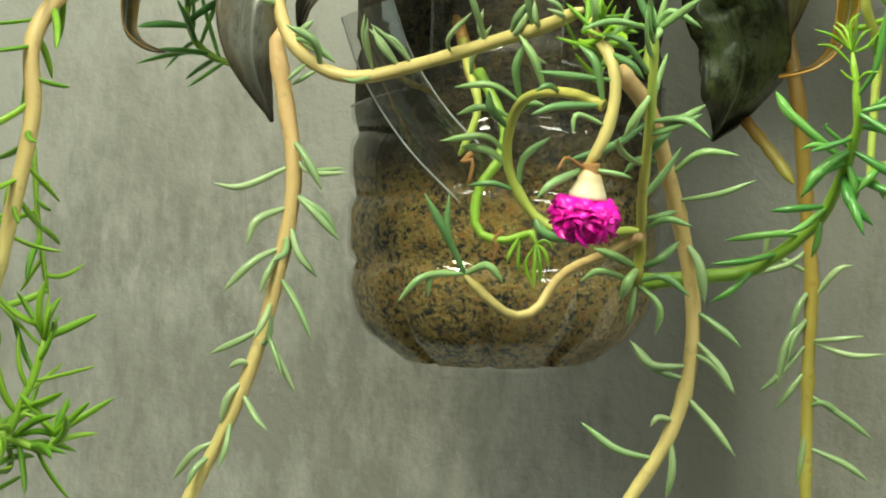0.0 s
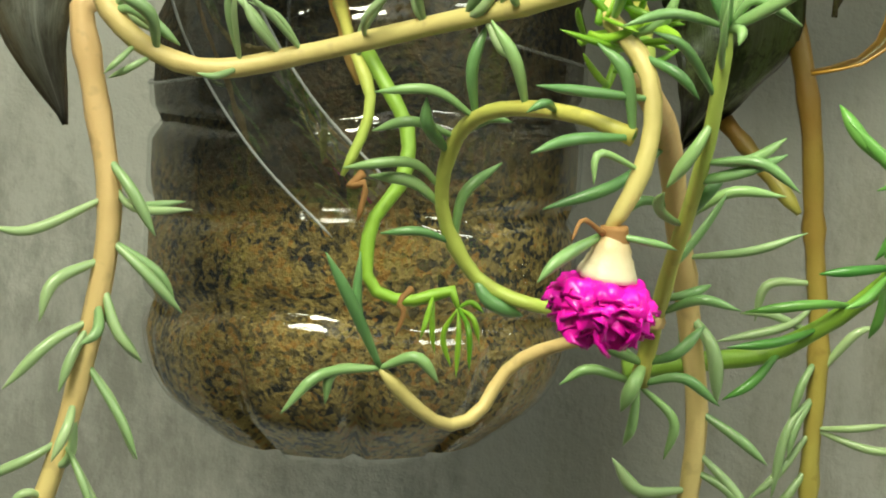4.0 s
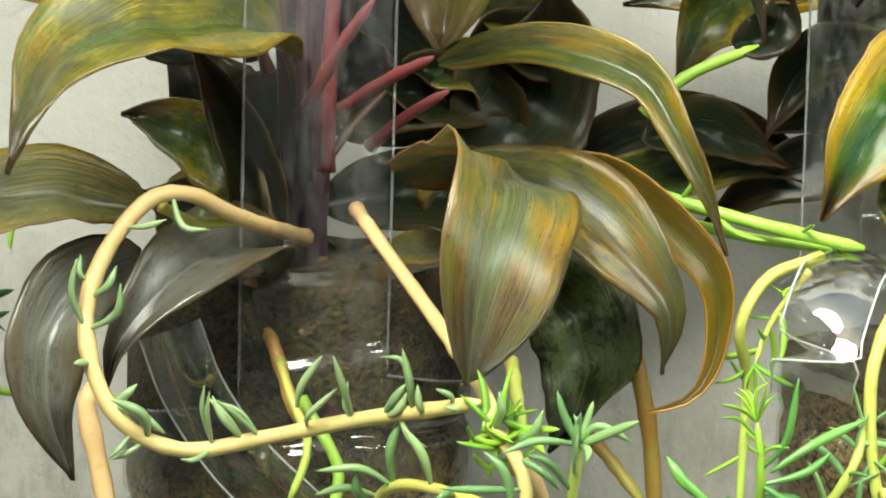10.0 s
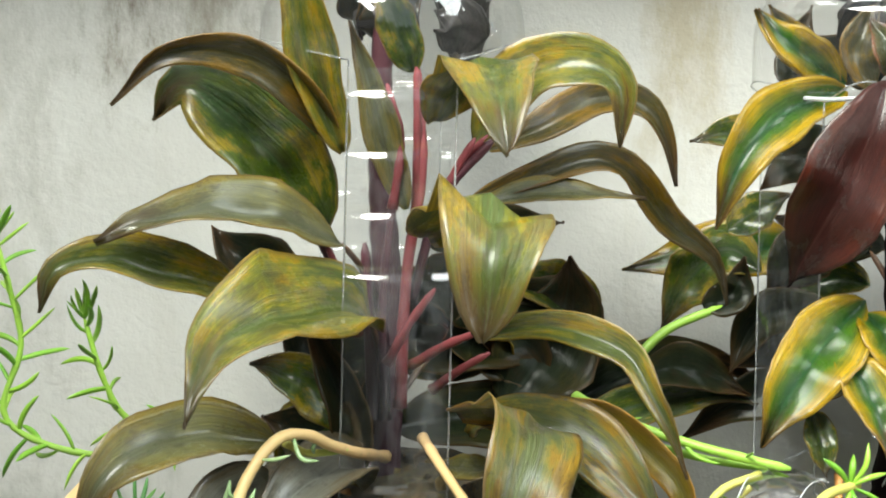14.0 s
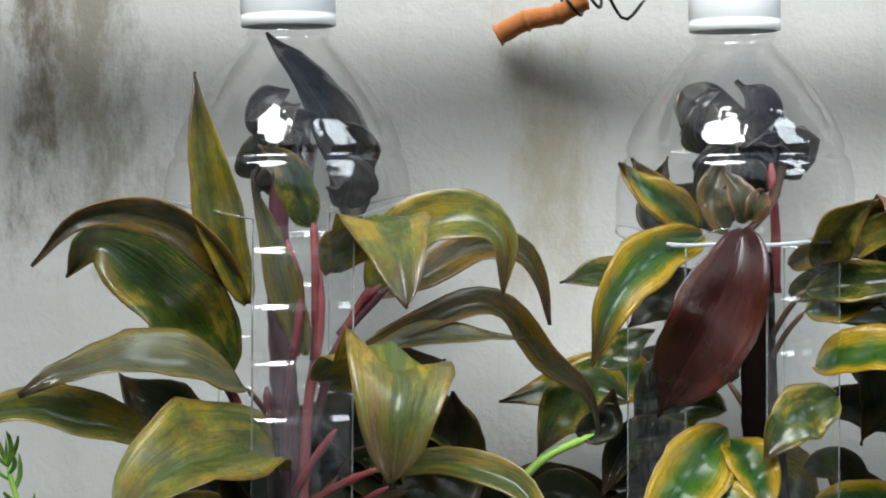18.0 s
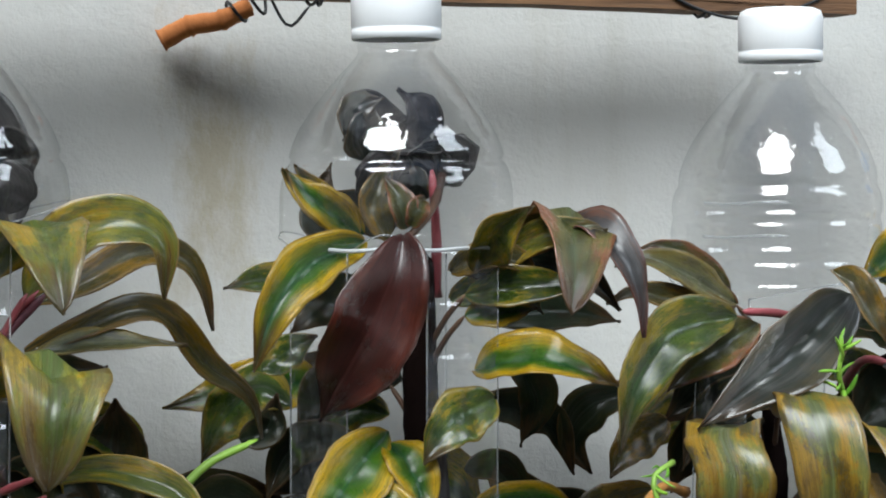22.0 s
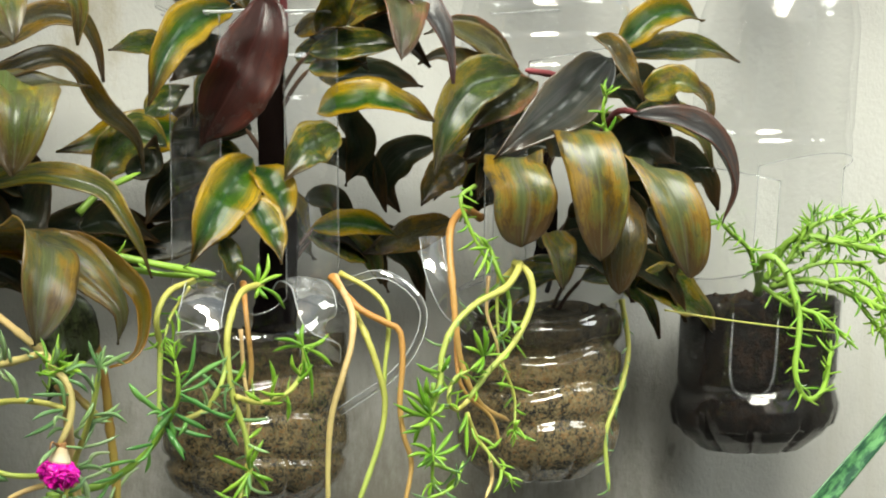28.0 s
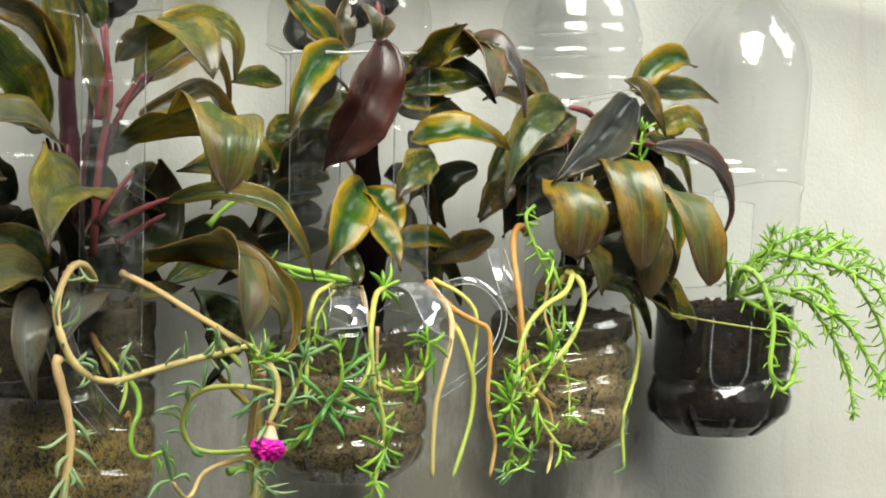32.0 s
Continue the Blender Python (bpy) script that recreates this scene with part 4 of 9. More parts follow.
strap_leaf(leafy, [(-0.0097, -0.0840, 1.3649), (-0.0180, -0.0944, 1.3714), (-0.0348, -0.1150, 1.3712), (-0.0501, -0.1300, 1.3649), (-0.0574, -0.1420, 1.3548), (-0.0609, -0.1480, 1.3444)], 0.0322, OLIVE, fold=0.3, facing=(0, -0.75, 0.65), blunt=0.34)
petiole(leafy, (-0.0097, -0.0840, 1.3649))
strap_leaf(leafy, [(-0.0248, -0.0500, 1.3609), (-0.0401, -0.0500, 1.3748), (-0.0486, -0.0480, 1.3816), (-0.0545, -0.0450, 1.3883)], 0.0223, DUSK)
petiole(leafy, (-0.0248, -0.0500, 1.3609))
strap_leaf(leafy, [(-0.0129, -0.0800, 1.3196), (-0.0167, -0.0850, 1.3388), (-0.0237, -0.0850, 1.3553), (-0.0283, -0.0800, 1.3646)], 0.0113, DUSK, fold=0.6)
petiole(leafy, (-0.0129, -0.0800, 1.3196))
strap_leaf(leafy, [(-0.0142, -0.0600, 1.3295), (-0.0253, -0.0620, 1.3420), (-0.0354, -0.0620, 1.3472), (-0.0437, -0.0600, 1.3487)], 0.0168, GREEN)
petiole(leafy, (-0.0142, -0.0600, 1.3295))
strap_leaf(leafy, [(-0.0376, -0.1000, 1.3326), (-0.0554, -0.1100, 1.3367), (-0.0717, -0.1200, 1.3347), (-0.0835, -0.1250, 1.3264), (-0.0891, -0.1250, 1.3129)], 0.0190, GREY, fold=0.35, facing=(0, -0.8, 0.6))
petiole(leafy, (-0.0376, -0.1000, 1.3326))
strap_leaf(leafy, [(-0.0125, -0.0840, 1.3184), (-0.0176, -0.0944, 1.3249), (-0.0279, -0.1150, 1.3243), (-0.0370, -0.1220, 1.3172), (-0.0434, -0.1250, 1.3086), (-0.0450, -0.1240, 1.3019)], 0.0195, SLATE, fold=0.3, facing=(0, -0.75, 0.65), blunt=0.34)
petiole(leafy, (-0.0125, -0.0840, 1.3184))
strap_leaf(leafy, [(-0.0390, -0.1000, 1.3235), (-0.0497, -0.1120, 1.3197), (-0.0558, -0.1200, 1.3112), (-0.0565, -0.1220, 1.2973), (-0.0523, -0.1200, 1.2826)], 0.0164, SLATE, fold=0.35)
petiole(leafy, (-0.0390, -0.1000, 1.3235))
strap_leaf(leafy, [(0.0207, -0.0750, 1.4141), (0.0350, -0.0850, 1.4339), (0.0506, -0.0900, 1.4372), (0.0609, -0.0920, 1.4308), (0.0609, -0.0920, 1.4135)], 0.0169, OLIVE, fold=0.35, twist=(20, -10))
petiole(leafy, (0.0207, -0.0750, 1.4141))
strap_leaf(leafy, [(0.0275, -0.0600, 1.4118), (0.0432, -0.0580, 1.4185), (0.0608, -0.0550, 1.4269), (0.0751, -0.0530, 1.4251), (0.0821, -0.0520, 1.4156), (0.0858, -0.0500, 1.4002)], 0.0105, BRONZE, fold=0.4)
petiole(leafy, (0.0275, -0.0600, 1.4118))
strap_leaf(leafy, [(0.0202, -0.0800, 1.3979), (0.0370, -0.0780, 1.4038), (0.0555, -0.0720, 1.4094), (0.0676, -0.0660, 1.4060), (0.0810, -0.0600, 1.3902), (0.0971, -0.0550, 1.3776), (0.1029, -0.0500, 1.3603)], 0.0103, BRONZE, fold=0.4, twist=(30, -20))
petiole(leafy, (0.0202, -0.0800, 1.3979))
strap_leaf(leafy, [(0.0212, -0.0850, 1.3971), (0.0381, -0.0820, 1.4001), (0.0550, -0.0800, 1.3997), (0.0717, -0.0760, 1.3978)], 0.0094, GREY, fold=0.3, facing=(0, -0.6, 0.8))
petiole(leafy, (0.0212, -0.0850, 1.3971))
strap_leaf(leafy, [(0.0339, -0.0450, 1.3323), (0.0440, -0.0420, 1.3450), (0.0532, -0.0400, 1.3606), (0.0552, -0.0380, 1.3781)], 0.0329, DUSK)
petiole(leafy, (0.0339, -0.0450, 1.3323))
strap_leaf(leafy, [(0.0206, -0.1000, 1.3616), (0.0331, -0.1120, 1.3655), (0.0447, -0.1220, 1.3648), (0.0563, -0.1300, 1.3598), (0.0617, -0.1360, 1.3497), (0.0668, -0.1380, 1.3392), (0.0710, -0.1380, 1.3272)], 0.0083, OLIVE, fold=0.4, facing=(-0.2, -1, 0.3))
petiole(leafy, (0.0206, -0.1000, 1.3616))
strap_leaf(leafy, [(0.0186, -0.0840, 1.3307), (0.0236, -0.0944, 1.3372), (0.0337, -0.1100, 1.3382), (0.0461, -0.1170, 1.3338), (0.0565, -0.1220, 1.3238), (0.0634, -0.1250, 1.3135), (0.0621, -0.1250, 1.3021)], 0.0196, AGED, fold=0.3, facing=(0, -0.75, 0.65), blunt=0.5)
petiole(leafy, (0.0186, -0.0840, 1.3307))
strap_leaf(leafy, [(0.0352, -0.1000, 1.3389), (0.0546, -0.1080, 1.3379), (0.0699, -0.1150, 1.3257), (0.0746, -0.1170, 1.3182), (0.0752, -0.1180, 1.3112), (0.0732, -0.1200, 1.3021), (0.0683, -0.1210, 1.2961), (0.0600, -0.1210, 1.2936)], 0.0085, OCHRE, "curled ochre strap leaf", facing=(-0.3, -1, 0.3), fold=0.35, blunt=0.3)
petiole(leafy, (0.0352, -0.1000, 1.3389))
strap_leaf(leafy, [(0.0405, -0.0900, 1.3232), (0.0481, -0.0950, 1.3121), (0.0526, -0.0970, 1.3007), (0.0510, -0.0940, 1.2889), (0.0463, -0.0900, 1.2795)], 0.0225, TORN, "torn dark leaf with a pale green middle", wave=0.26, fold=0.3)
petiole(leafy, (0.0405, -0.0900, 1.3232))
strap_leaf(leafy, [(0.0119, -0.0900, 1.3228), (0.0190, -0.1000, 1.3240), (0.0271, -0.1050, 1.3255)], 0.0073, GREY)
petiole(leafy, (0.0119, -0.0900, 1.3228))
strap_leaf(leafy, [(-0.0805, -0.1100, 1.3289), (-0.0854, -0.1150, 1.3159), (-0.0865, -0.1180, 1.3043), (-0.0827, -0.1200, 1.2996), (-0.0768, -0.1200, 1.2979)], 0.0038, BRONZE, "dry curled brown leaf", fold=0.8, twist=(0, 60))
petiole(leafy, (-0.0805, -0.1100, 1.3289))
strap_leaf(leafy, [(-0.0024, -0.0500, 1.3693), (0.0032, -0.0450, 1.3547), (0.0407, -0.0400, 1.3501), (0.0462, -0.0400, 1.3322)], 0.0207, DUSK)
petiole(leafy, (-0.0024, -0.0500, 1.3693))
stalk(leafy, "petiole", [(-0.0049, -0.0850, 1.3518), (0.0012, -0.0900, 1.3638), (0.0080, -0.0950, 1.3741)], 0.00140, 0.00100, RED_STALK, knots=3)
stalk(leafy, "petiole", [(0.0024, -0.0850, 1.3514), (0.0105, -0.0950, 1.3579), (0.0190, -0.1050, 1.3630)], 0.00140, 0.00100, RED_STALK, knots=3)
stalk(leafy, "petiole", [(0.0086, -0.0800, 1.3434), (0.0158, -0.0900, 1.3506), (0.0234, -0.0950, 1.3558)], 0.00140, 0.00100, RED_STALK, knots=3)
stalk(leafy, "petiole", [(0.0124, -0.0750, 1.4009), (0.0187, -0.0780, 1.4101), (0.0247, -0.0800, 1.4167)], 0.00140, 0.00100, RED_STALK, knots=3)
stalk(leafy, "petiole", [(0.0105, -0.0780, 1.3953), (0.0155, -0.0800, 1.4069), (0.0207, -0.0820, 1.4160)], 0.00140, 0.00100, RED_STALK, knots=3)
stalk(leafy, "petiole", [(0.0037, -0.0800, 1.3939), (0.0043, -0.0800, 1.4152), (0.0040, -0.0800, 1.4363)], 0.00140, 0.00100, RED_STALK, knots=3)
stalk(leafy, "petiole", [(-0.0033, -0.0850, 1.3959), (-0.0008, -0.0850, 1.4154), (-0.0048, -0.0850, 1.4315)], 0.00140, 0.00100, RED_STALK, knots=3)
stalk(leafy, "petiole", [(-0.0125, -0.0750, 1.3588), (-0.0193, -0.0800, 1.3793), (-0.0218, -0.0820, 1.3860)], 0.00140, 0.00100, RED_STALK, knots=3)
strap_leaf(leafy, [(0.0033, -0.0750, 1.4347), (-0.0002, -0.0780, 1.4445), (-0.0045, -0.0800, 1.4541), (-0.0127, -0.0820, 1.4605)], 0.0114, GREEN)
strap_leaf(leafy, [(0.0011, -0.0820, 1.3957), (-0.0049, -0.0850, 1.4121), (-0.0098, -0.0860, 1.4315), (-0.0153, -0.0860, 1.4492)], 0.0097, GREY)
# filler leaves at the back; the DUSK ones put shade into the gaps
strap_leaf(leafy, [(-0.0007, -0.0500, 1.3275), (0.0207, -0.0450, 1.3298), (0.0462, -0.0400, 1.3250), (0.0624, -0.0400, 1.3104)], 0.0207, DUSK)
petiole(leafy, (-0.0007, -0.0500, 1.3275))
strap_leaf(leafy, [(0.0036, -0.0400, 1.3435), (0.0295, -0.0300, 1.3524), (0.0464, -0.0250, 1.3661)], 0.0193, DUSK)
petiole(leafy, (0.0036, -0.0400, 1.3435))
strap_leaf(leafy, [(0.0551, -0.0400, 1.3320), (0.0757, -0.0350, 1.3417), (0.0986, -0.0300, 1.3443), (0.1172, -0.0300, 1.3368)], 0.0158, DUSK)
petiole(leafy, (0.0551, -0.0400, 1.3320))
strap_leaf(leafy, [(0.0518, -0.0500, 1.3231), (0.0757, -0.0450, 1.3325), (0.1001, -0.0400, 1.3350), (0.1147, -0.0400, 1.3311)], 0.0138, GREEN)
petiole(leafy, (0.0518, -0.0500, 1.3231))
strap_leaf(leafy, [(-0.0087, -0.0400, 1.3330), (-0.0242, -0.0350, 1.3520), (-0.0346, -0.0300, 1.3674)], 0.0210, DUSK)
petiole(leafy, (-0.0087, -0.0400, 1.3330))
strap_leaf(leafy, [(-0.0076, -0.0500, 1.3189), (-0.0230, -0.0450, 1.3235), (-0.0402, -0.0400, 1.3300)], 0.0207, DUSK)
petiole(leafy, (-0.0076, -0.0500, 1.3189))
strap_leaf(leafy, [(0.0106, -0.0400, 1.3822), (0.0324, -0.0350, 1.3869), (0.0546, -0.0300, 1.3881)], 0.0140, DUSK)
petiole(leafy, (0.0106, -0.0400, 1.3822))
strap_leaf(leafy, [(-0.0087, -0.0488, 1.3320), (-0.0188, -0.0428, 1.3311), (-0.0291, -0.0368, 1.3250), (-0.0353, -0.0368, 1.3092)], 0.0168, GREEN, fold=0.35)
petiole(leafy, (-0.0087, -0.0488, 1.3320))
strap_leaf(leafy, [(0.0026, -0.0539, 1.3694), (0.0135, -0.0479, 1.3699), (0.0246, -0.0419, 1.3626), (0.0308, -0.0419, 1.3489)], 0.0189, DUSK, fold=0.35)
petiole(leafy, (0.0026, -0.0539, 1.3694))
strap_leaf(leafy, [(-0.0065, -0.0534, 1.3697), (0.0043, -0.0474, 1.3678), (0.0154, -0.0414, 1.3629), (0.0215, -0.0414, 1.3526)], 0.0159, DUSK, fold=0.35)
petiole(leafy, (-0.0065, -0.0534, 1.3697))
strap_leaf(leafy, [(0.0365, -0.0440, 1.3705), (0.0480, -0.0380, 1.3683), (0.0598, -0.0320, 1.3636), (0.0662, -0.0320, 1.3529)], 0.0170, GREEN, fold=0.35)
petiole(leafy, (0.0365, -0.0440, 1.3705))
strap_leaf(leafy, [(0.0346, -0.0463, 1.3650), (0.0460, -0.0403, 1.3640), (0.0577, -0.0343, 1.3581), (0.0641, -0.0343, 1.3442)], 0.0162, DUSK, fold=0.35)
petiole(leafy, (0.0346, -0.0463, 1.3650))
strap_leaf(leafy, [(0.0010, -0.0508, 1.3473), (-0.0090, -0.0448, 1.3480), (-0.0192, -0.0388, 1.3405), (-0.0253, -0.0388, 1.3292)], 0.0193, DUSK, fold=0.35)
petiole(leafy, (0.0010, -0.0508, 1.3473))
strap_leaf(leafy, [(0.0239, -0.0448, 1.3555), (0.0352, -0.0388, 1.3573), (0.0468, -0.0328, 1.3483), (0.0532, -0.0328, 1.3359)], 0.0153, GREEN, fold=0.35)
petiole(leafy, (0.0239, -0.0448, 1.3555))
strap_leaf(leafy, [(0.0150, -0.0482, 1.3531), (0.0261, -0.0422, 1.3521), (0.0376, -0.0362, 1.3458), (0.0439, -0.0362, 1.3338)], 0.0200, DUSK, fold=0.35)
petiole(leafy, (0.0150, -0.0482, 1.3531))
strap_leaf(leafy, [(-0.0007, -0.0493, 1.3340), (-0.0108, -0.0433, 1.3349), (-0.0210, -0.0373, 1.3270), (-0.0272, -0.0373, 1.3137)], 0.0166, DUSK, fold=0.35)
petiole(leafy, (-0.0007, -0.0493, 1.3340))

stalk(leafy, "petiole", [(-0.0004, -0.0750, 1.3375), (0.0014, -0.0780, 1.3773), (0.0057, -0.0800, 1.4064), (0.0048, -0.0750, 1.4367)], 0.00190, 0.00120, RED_STALK, knots=4)
stalk(leafy, "petiole", [(-0.0045, -0.0720, 1.3336), (-0.0052, -0.0750, 1.3685), (-0.0023, -0.0780, 1.4029), (-0.0054, -0.0800, 1.4267)], 0.00170, 0.00110, PURPLE_STALK, knots=4)
stalk(leafy, "petiole", [(-0.0078, -0.0700, 1.3333), (-0.0090, -0.0700, 1.3610), (-0.0104, -0.0720, 1.3854)], 0.00200, 0.00140, PURPLE_STALK, knots=4)
stalk(leafy, "petiole", [(0.0031, -0.0740, 1.3683), (0.0113, -0.0780, 1.3977), (0.0262, -0.0820, 1.4157)], 0.00160, 0.00120, PURPLE_STALK, knots=4)
stalk(leafy, "petiole", [(-0.0155, -0.0700, 1.3611), (-0.0200, -0.0750, 1.3789), (-0.0244, -0.0800, 1.3880)], 0.00170, 0.00120, PURPLE_STALK, knots=4)

# broad leaves that fold over and hang
bent_leaf(leafy, (0.006, -0.092, 1.388), (0.0040, -0.1350, 1.4025), (0.0331, -0.1500, 1.3945), (0.0140, -0.1560, 1.3665), OLIVE, full=1.7, fold=0.5)
bent_leaf(leafy, (0.010, -0.082, 1.421), (0.0085, -0.0990, 1.4365), (0.0345, -0.1060, 1.4380), (0.0235, -0.1330, 1.4127), OLIVE, full=1.5, fold=0.25)
bent_leaf(leafy, (0.014, -0.095, 1.338), (0.0162, -0.1500, 1.3495), (0.0415, -0.1365, 1.3355), (0.0180, -0.1640, 1.3085), AGED, "olive leaf with a torn brown tip", full=2.2, fold=0.3)

# dark leaf shapes in place of the reflections in the bottle's shoulder
strap_leaf(leafy, [(0.0212, -0.0500, 1.4340), (0.0189, -0.0450, 1.4585), (0.0088, -0.0450, 1.4795), (-0.0064, -0.0550, 1.4962)], 0.0180, SHADE, "dark leaf shape inside the bottle, in place of a reflection", facing=(0.3, -1, 0.2), fold=0.3, wave=0.05)
dark_reflections(leafy, 0.006, 1.440, 1.482, 13, 71)

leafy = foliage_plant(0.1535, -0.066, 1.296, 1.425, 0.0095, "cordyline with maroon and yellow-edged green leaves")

stalk(leafy, "petiole", [(0.1610, -0.0660, 1.4502), (0.1553, -0.0750, 1.4420), (0.1479, -0.0840, 1.4359), (0.1408, -0.0900, 1.4310)], 0.00160, 0.00130, DIM_STALK, knots=3)
strap_leaf(leafy, [(0.1355, -0.1000, 1.4322), (0.1308, -0.1060, 1.4206), (0.1230, -0.1040, 1.4022), (0.1158, -0.0960, 1.3856), (0.1111, -0.0880, 1.3732)], 0.0284, MAROON, "glossy dark maroon leaf", fold=0.35, blunt=0.5)
strap_leaf(leafy, [(0.1292, -0.0800, 1.4296), (0.1104, -0.0880, 1.4241), (0.0961, -0.0930, 1.4105), (0.0880, -0.0940, 1.3902)], 0.0166, GOLD, fold=0.35)
petiole(leafy, (0.1292, -0.0800, 1.4296))
strap_leaf(leafy, [(0.1310, -0.0700, 1.4171), (0.1171, -0.0700, 1.4083), (0.1070, -0.0700, 1.4002)], 0.0144, DUSK)
petiole(leafy, (0.1310, -0.0700, 1.4171))
strap_leaf(leafy, [(0.1214, -0.0400, 1.4146), (0.1062, -0.0400, 1.4164), (0.0921, -0.0400, 1.4135)], 0.0102, GREEN)
petiole(leafy, (0.1214, -0.0400, 1.4146))
strap_leaf(leafy, [(0.1356, -0.0300, 1.3789), (0.1141, -0.0270, 1.3794), (0.0936, -0.0250, 1.3764), (0.0746, -0.0220, 1.3721)], 0.0192, GOLD, fold=0.2)
petiole(leafy, (0.1356, -0.0300, 1.3789))
strap_leaf(leafy, [(0.1658, -0.0850, 1.4200), (0.1674, -0.1000, 1.4313), (0.1711, -0.1100, 1.4377), (0.1727, -0.1160, 1.4406)], 0.0134, OLIVE, fold=0.5)
petiole(leafy, (0.1658, -0.0850, 1.4200))
strap_leaf(leafy, [(0.1682, -0.0800, 1.4191), (0.1833, -0.0900, 1.4294), (0.1993, -0.0980, 1.4337), (0.2060, -0.1000, 1.4323)], 0.0104, OLIVE, fold=0.4)
petiole(leafy, (0.1682, -0.0800, 1.4191))
strap_leaf(leafy, [(0.1994, -0.0840, 1.4276), (0.2026, -0.0944, 1.4341), (0.2092, -0.1040, 1.4247), (0.2134, -0.1070, 1.4118), (0.2143, -0.1090, 1.3974)], 0.0133, LILAC, fold=0.35, facing=(0, -0.75, 0.65), blunt=0.34)
petiole(leafy, (0.1994, -0.0840, 1.4276))
strap_leaf(leafy, [(0.1636, -0.0800, 1.4113), (0.1762, -0.0900, 1.4139), (0.1886, -0.0960, 1.4145), (0.1993, -0.1000, 1.4128)], 0.0131, GREEN, fold=0.3)
petiole(leafy, (0.1636, -0.0800, 1.4113))
strap_leaf(leafy, [(0.1634, -0.0800, 1.4045), (0.1741, -0.0850, 1.4057), (0.1859, -0.0880, 1.4067)], 0.0099, GOLD)
petiole(leafy, (0.1634, -0.0800, 1.4045))
strap_leaf(leafy, [(0.1648, -0.0850, 1.3868), (0.1770, -0.1000, 1.3925), (0.1902, -0.1080, 1.3892), (0.2049, -0.1100, 1.3822)], 0.0185, GOLD, fold=0.3, facing=(0,-0.8,0.6))
petiole(leafy, (0.1648, -0.0850, 1.3868))
strap_leaf(leafy, [(0.2430, -0.0400, 1.3723), (0.2282, -0.0350, 1.3674), (0.2219, -0.0300, 1.3545), (0.2302, -0.0300, 1.3416)], 0.0152, DUSK)
petiole(leafy, (0.2430, -0.0400, 1.3723))
strap_leaf(leafy, [(0.1912, -0.0500, 1.3909), (0.2025, -0.0450, 1.3714), (0.1987, -0.0400, 1.3545)], 0.0149, DUSK)
petiole(leafy, (0.1912, -0.0500, 1.3909))
strap_leaf(leafy, [(0.1341, -0.0880, 1.3688), (0.1203, -0.1000, 1.3594), (0.1065, -0.1080, 1.3443), (0.0988, -0.1070, 1.3298)], 0.0220, GOLD, "green leaf with bright yellow edges", fold=0.25, blunt=0.5)
petiole(leafy, (0.1341, -0.0880, 1.3688))
strap_leaf(leafy, [(0.1232, -0.1000, 1.3554), (0.1276, -0.1080, 1.3482), (0.1306, -0.1140, 1.3392), (0.1313, -0.1200, 1.3283)], 0.0139, GOLD, fold=0.25)
strap_leaf(leafy, [(0.1331, -0.0900, 1.3655), (0.1367, -0.1000, 1.3602), (0.1388, -0.1060, 1.3510), (0.1363, -0.1080, 1.3416)], 0.0148, GOLD, fold=0.25)
strap_leaf(leafy, [(0.1658, -0.1000, 1.3791), (0.1514, -0.1050, 1.3738), (0.1445, -0.1060, 1.3676), (0.1395, -0.1060, 1.3600)], 0.0171, GREEN, fold=0.25)
petiole(leafy, (0.1658, -0.1000, 1.3791))
strap_leaf(leafy, [(0.1732, -0.0600, 1.3380), (0.1892, -0.0600, 1.3398), (0.2031, -0.0600, 1.3379), (0.2140, -0.0600, 1.3325)], 0.0117, GOLD)
petiole(leafy, (0.1732, -0.0600, 1.3380))
strap_leaf(leafy, [(0.2461, -0.0500, 1.3380), (0.2226, -0.0500, 1.3318), (0.2004, -0.0500, 1.3252)], 0.0141, BRONZE)
petiole(leafy, (0.2461, -0.0500, 1.3380))
strap_leaf(leafy, [(0.1156, -0.1000, 1.3382), (0.1170, -0.1040, 1.3301), (0.1179, -0.1060, 1.3206)], 0.0089, GREEN)
petiole(leafy, (0.1156, -0.1000, 1.3382))
strap_leaf(leafy, [(0.1273, -0.0700, 1.4343), (0.1160, -0.0680, 1.4426), (0.1055, -0.0660, 1.4532)], 0.0119, GOLD)
petiole(leafy, (0.1273, -0.0700, 1.4343))
strap_leaf(leafy, [(0.1282, -0.0600, 1.4291), (0.1219, -0.0500, 1.4353), (0.1288, -0.0450, 1.4553)], 0.0111, DUSK)
petiole(leafy, (0.1282, -0.0600, 1.4291))
strap_leaf(leafy, [(0.0998, -0.0600, 1.3872), (0.1103, -0.0600, 1.3944), (0.1188, -0.0600, 1.3980)], 0.0110, GREEN)
petiole(leafy, (0.0998, -0.0600, 1.3872))
strap_leaf(leafy, [(0.1663, -0.0750, 1.4182), (0.1861, -0.0800, 1.4226), (0.2025, -0.0830, 1.4192), (0.2171, -0.0850, 1.4047)], 0.0124, DUSK)
petiole(leafy, (0.1663, -0.0750, 1.4182))
strap_leaf(leafy, [(0.0946, -0.0500, 1.3637), (0.1039, -0.0500, 1.3670), (0.1074, -0.0500, 1.3786)], 0.0111, DUSK)
petiole(leafy, (0.0946, -0.0500, 1.3637))
strap_leaf(leafy, [(0.1353, -0.0600, 1.4314), (0.1276, -0.0620, 1.4367), (0.1171, -0.0640, 1.4454), (0.1104, -0.0640, 1.4548)], 0.0119, GOLD, fold=0.3)
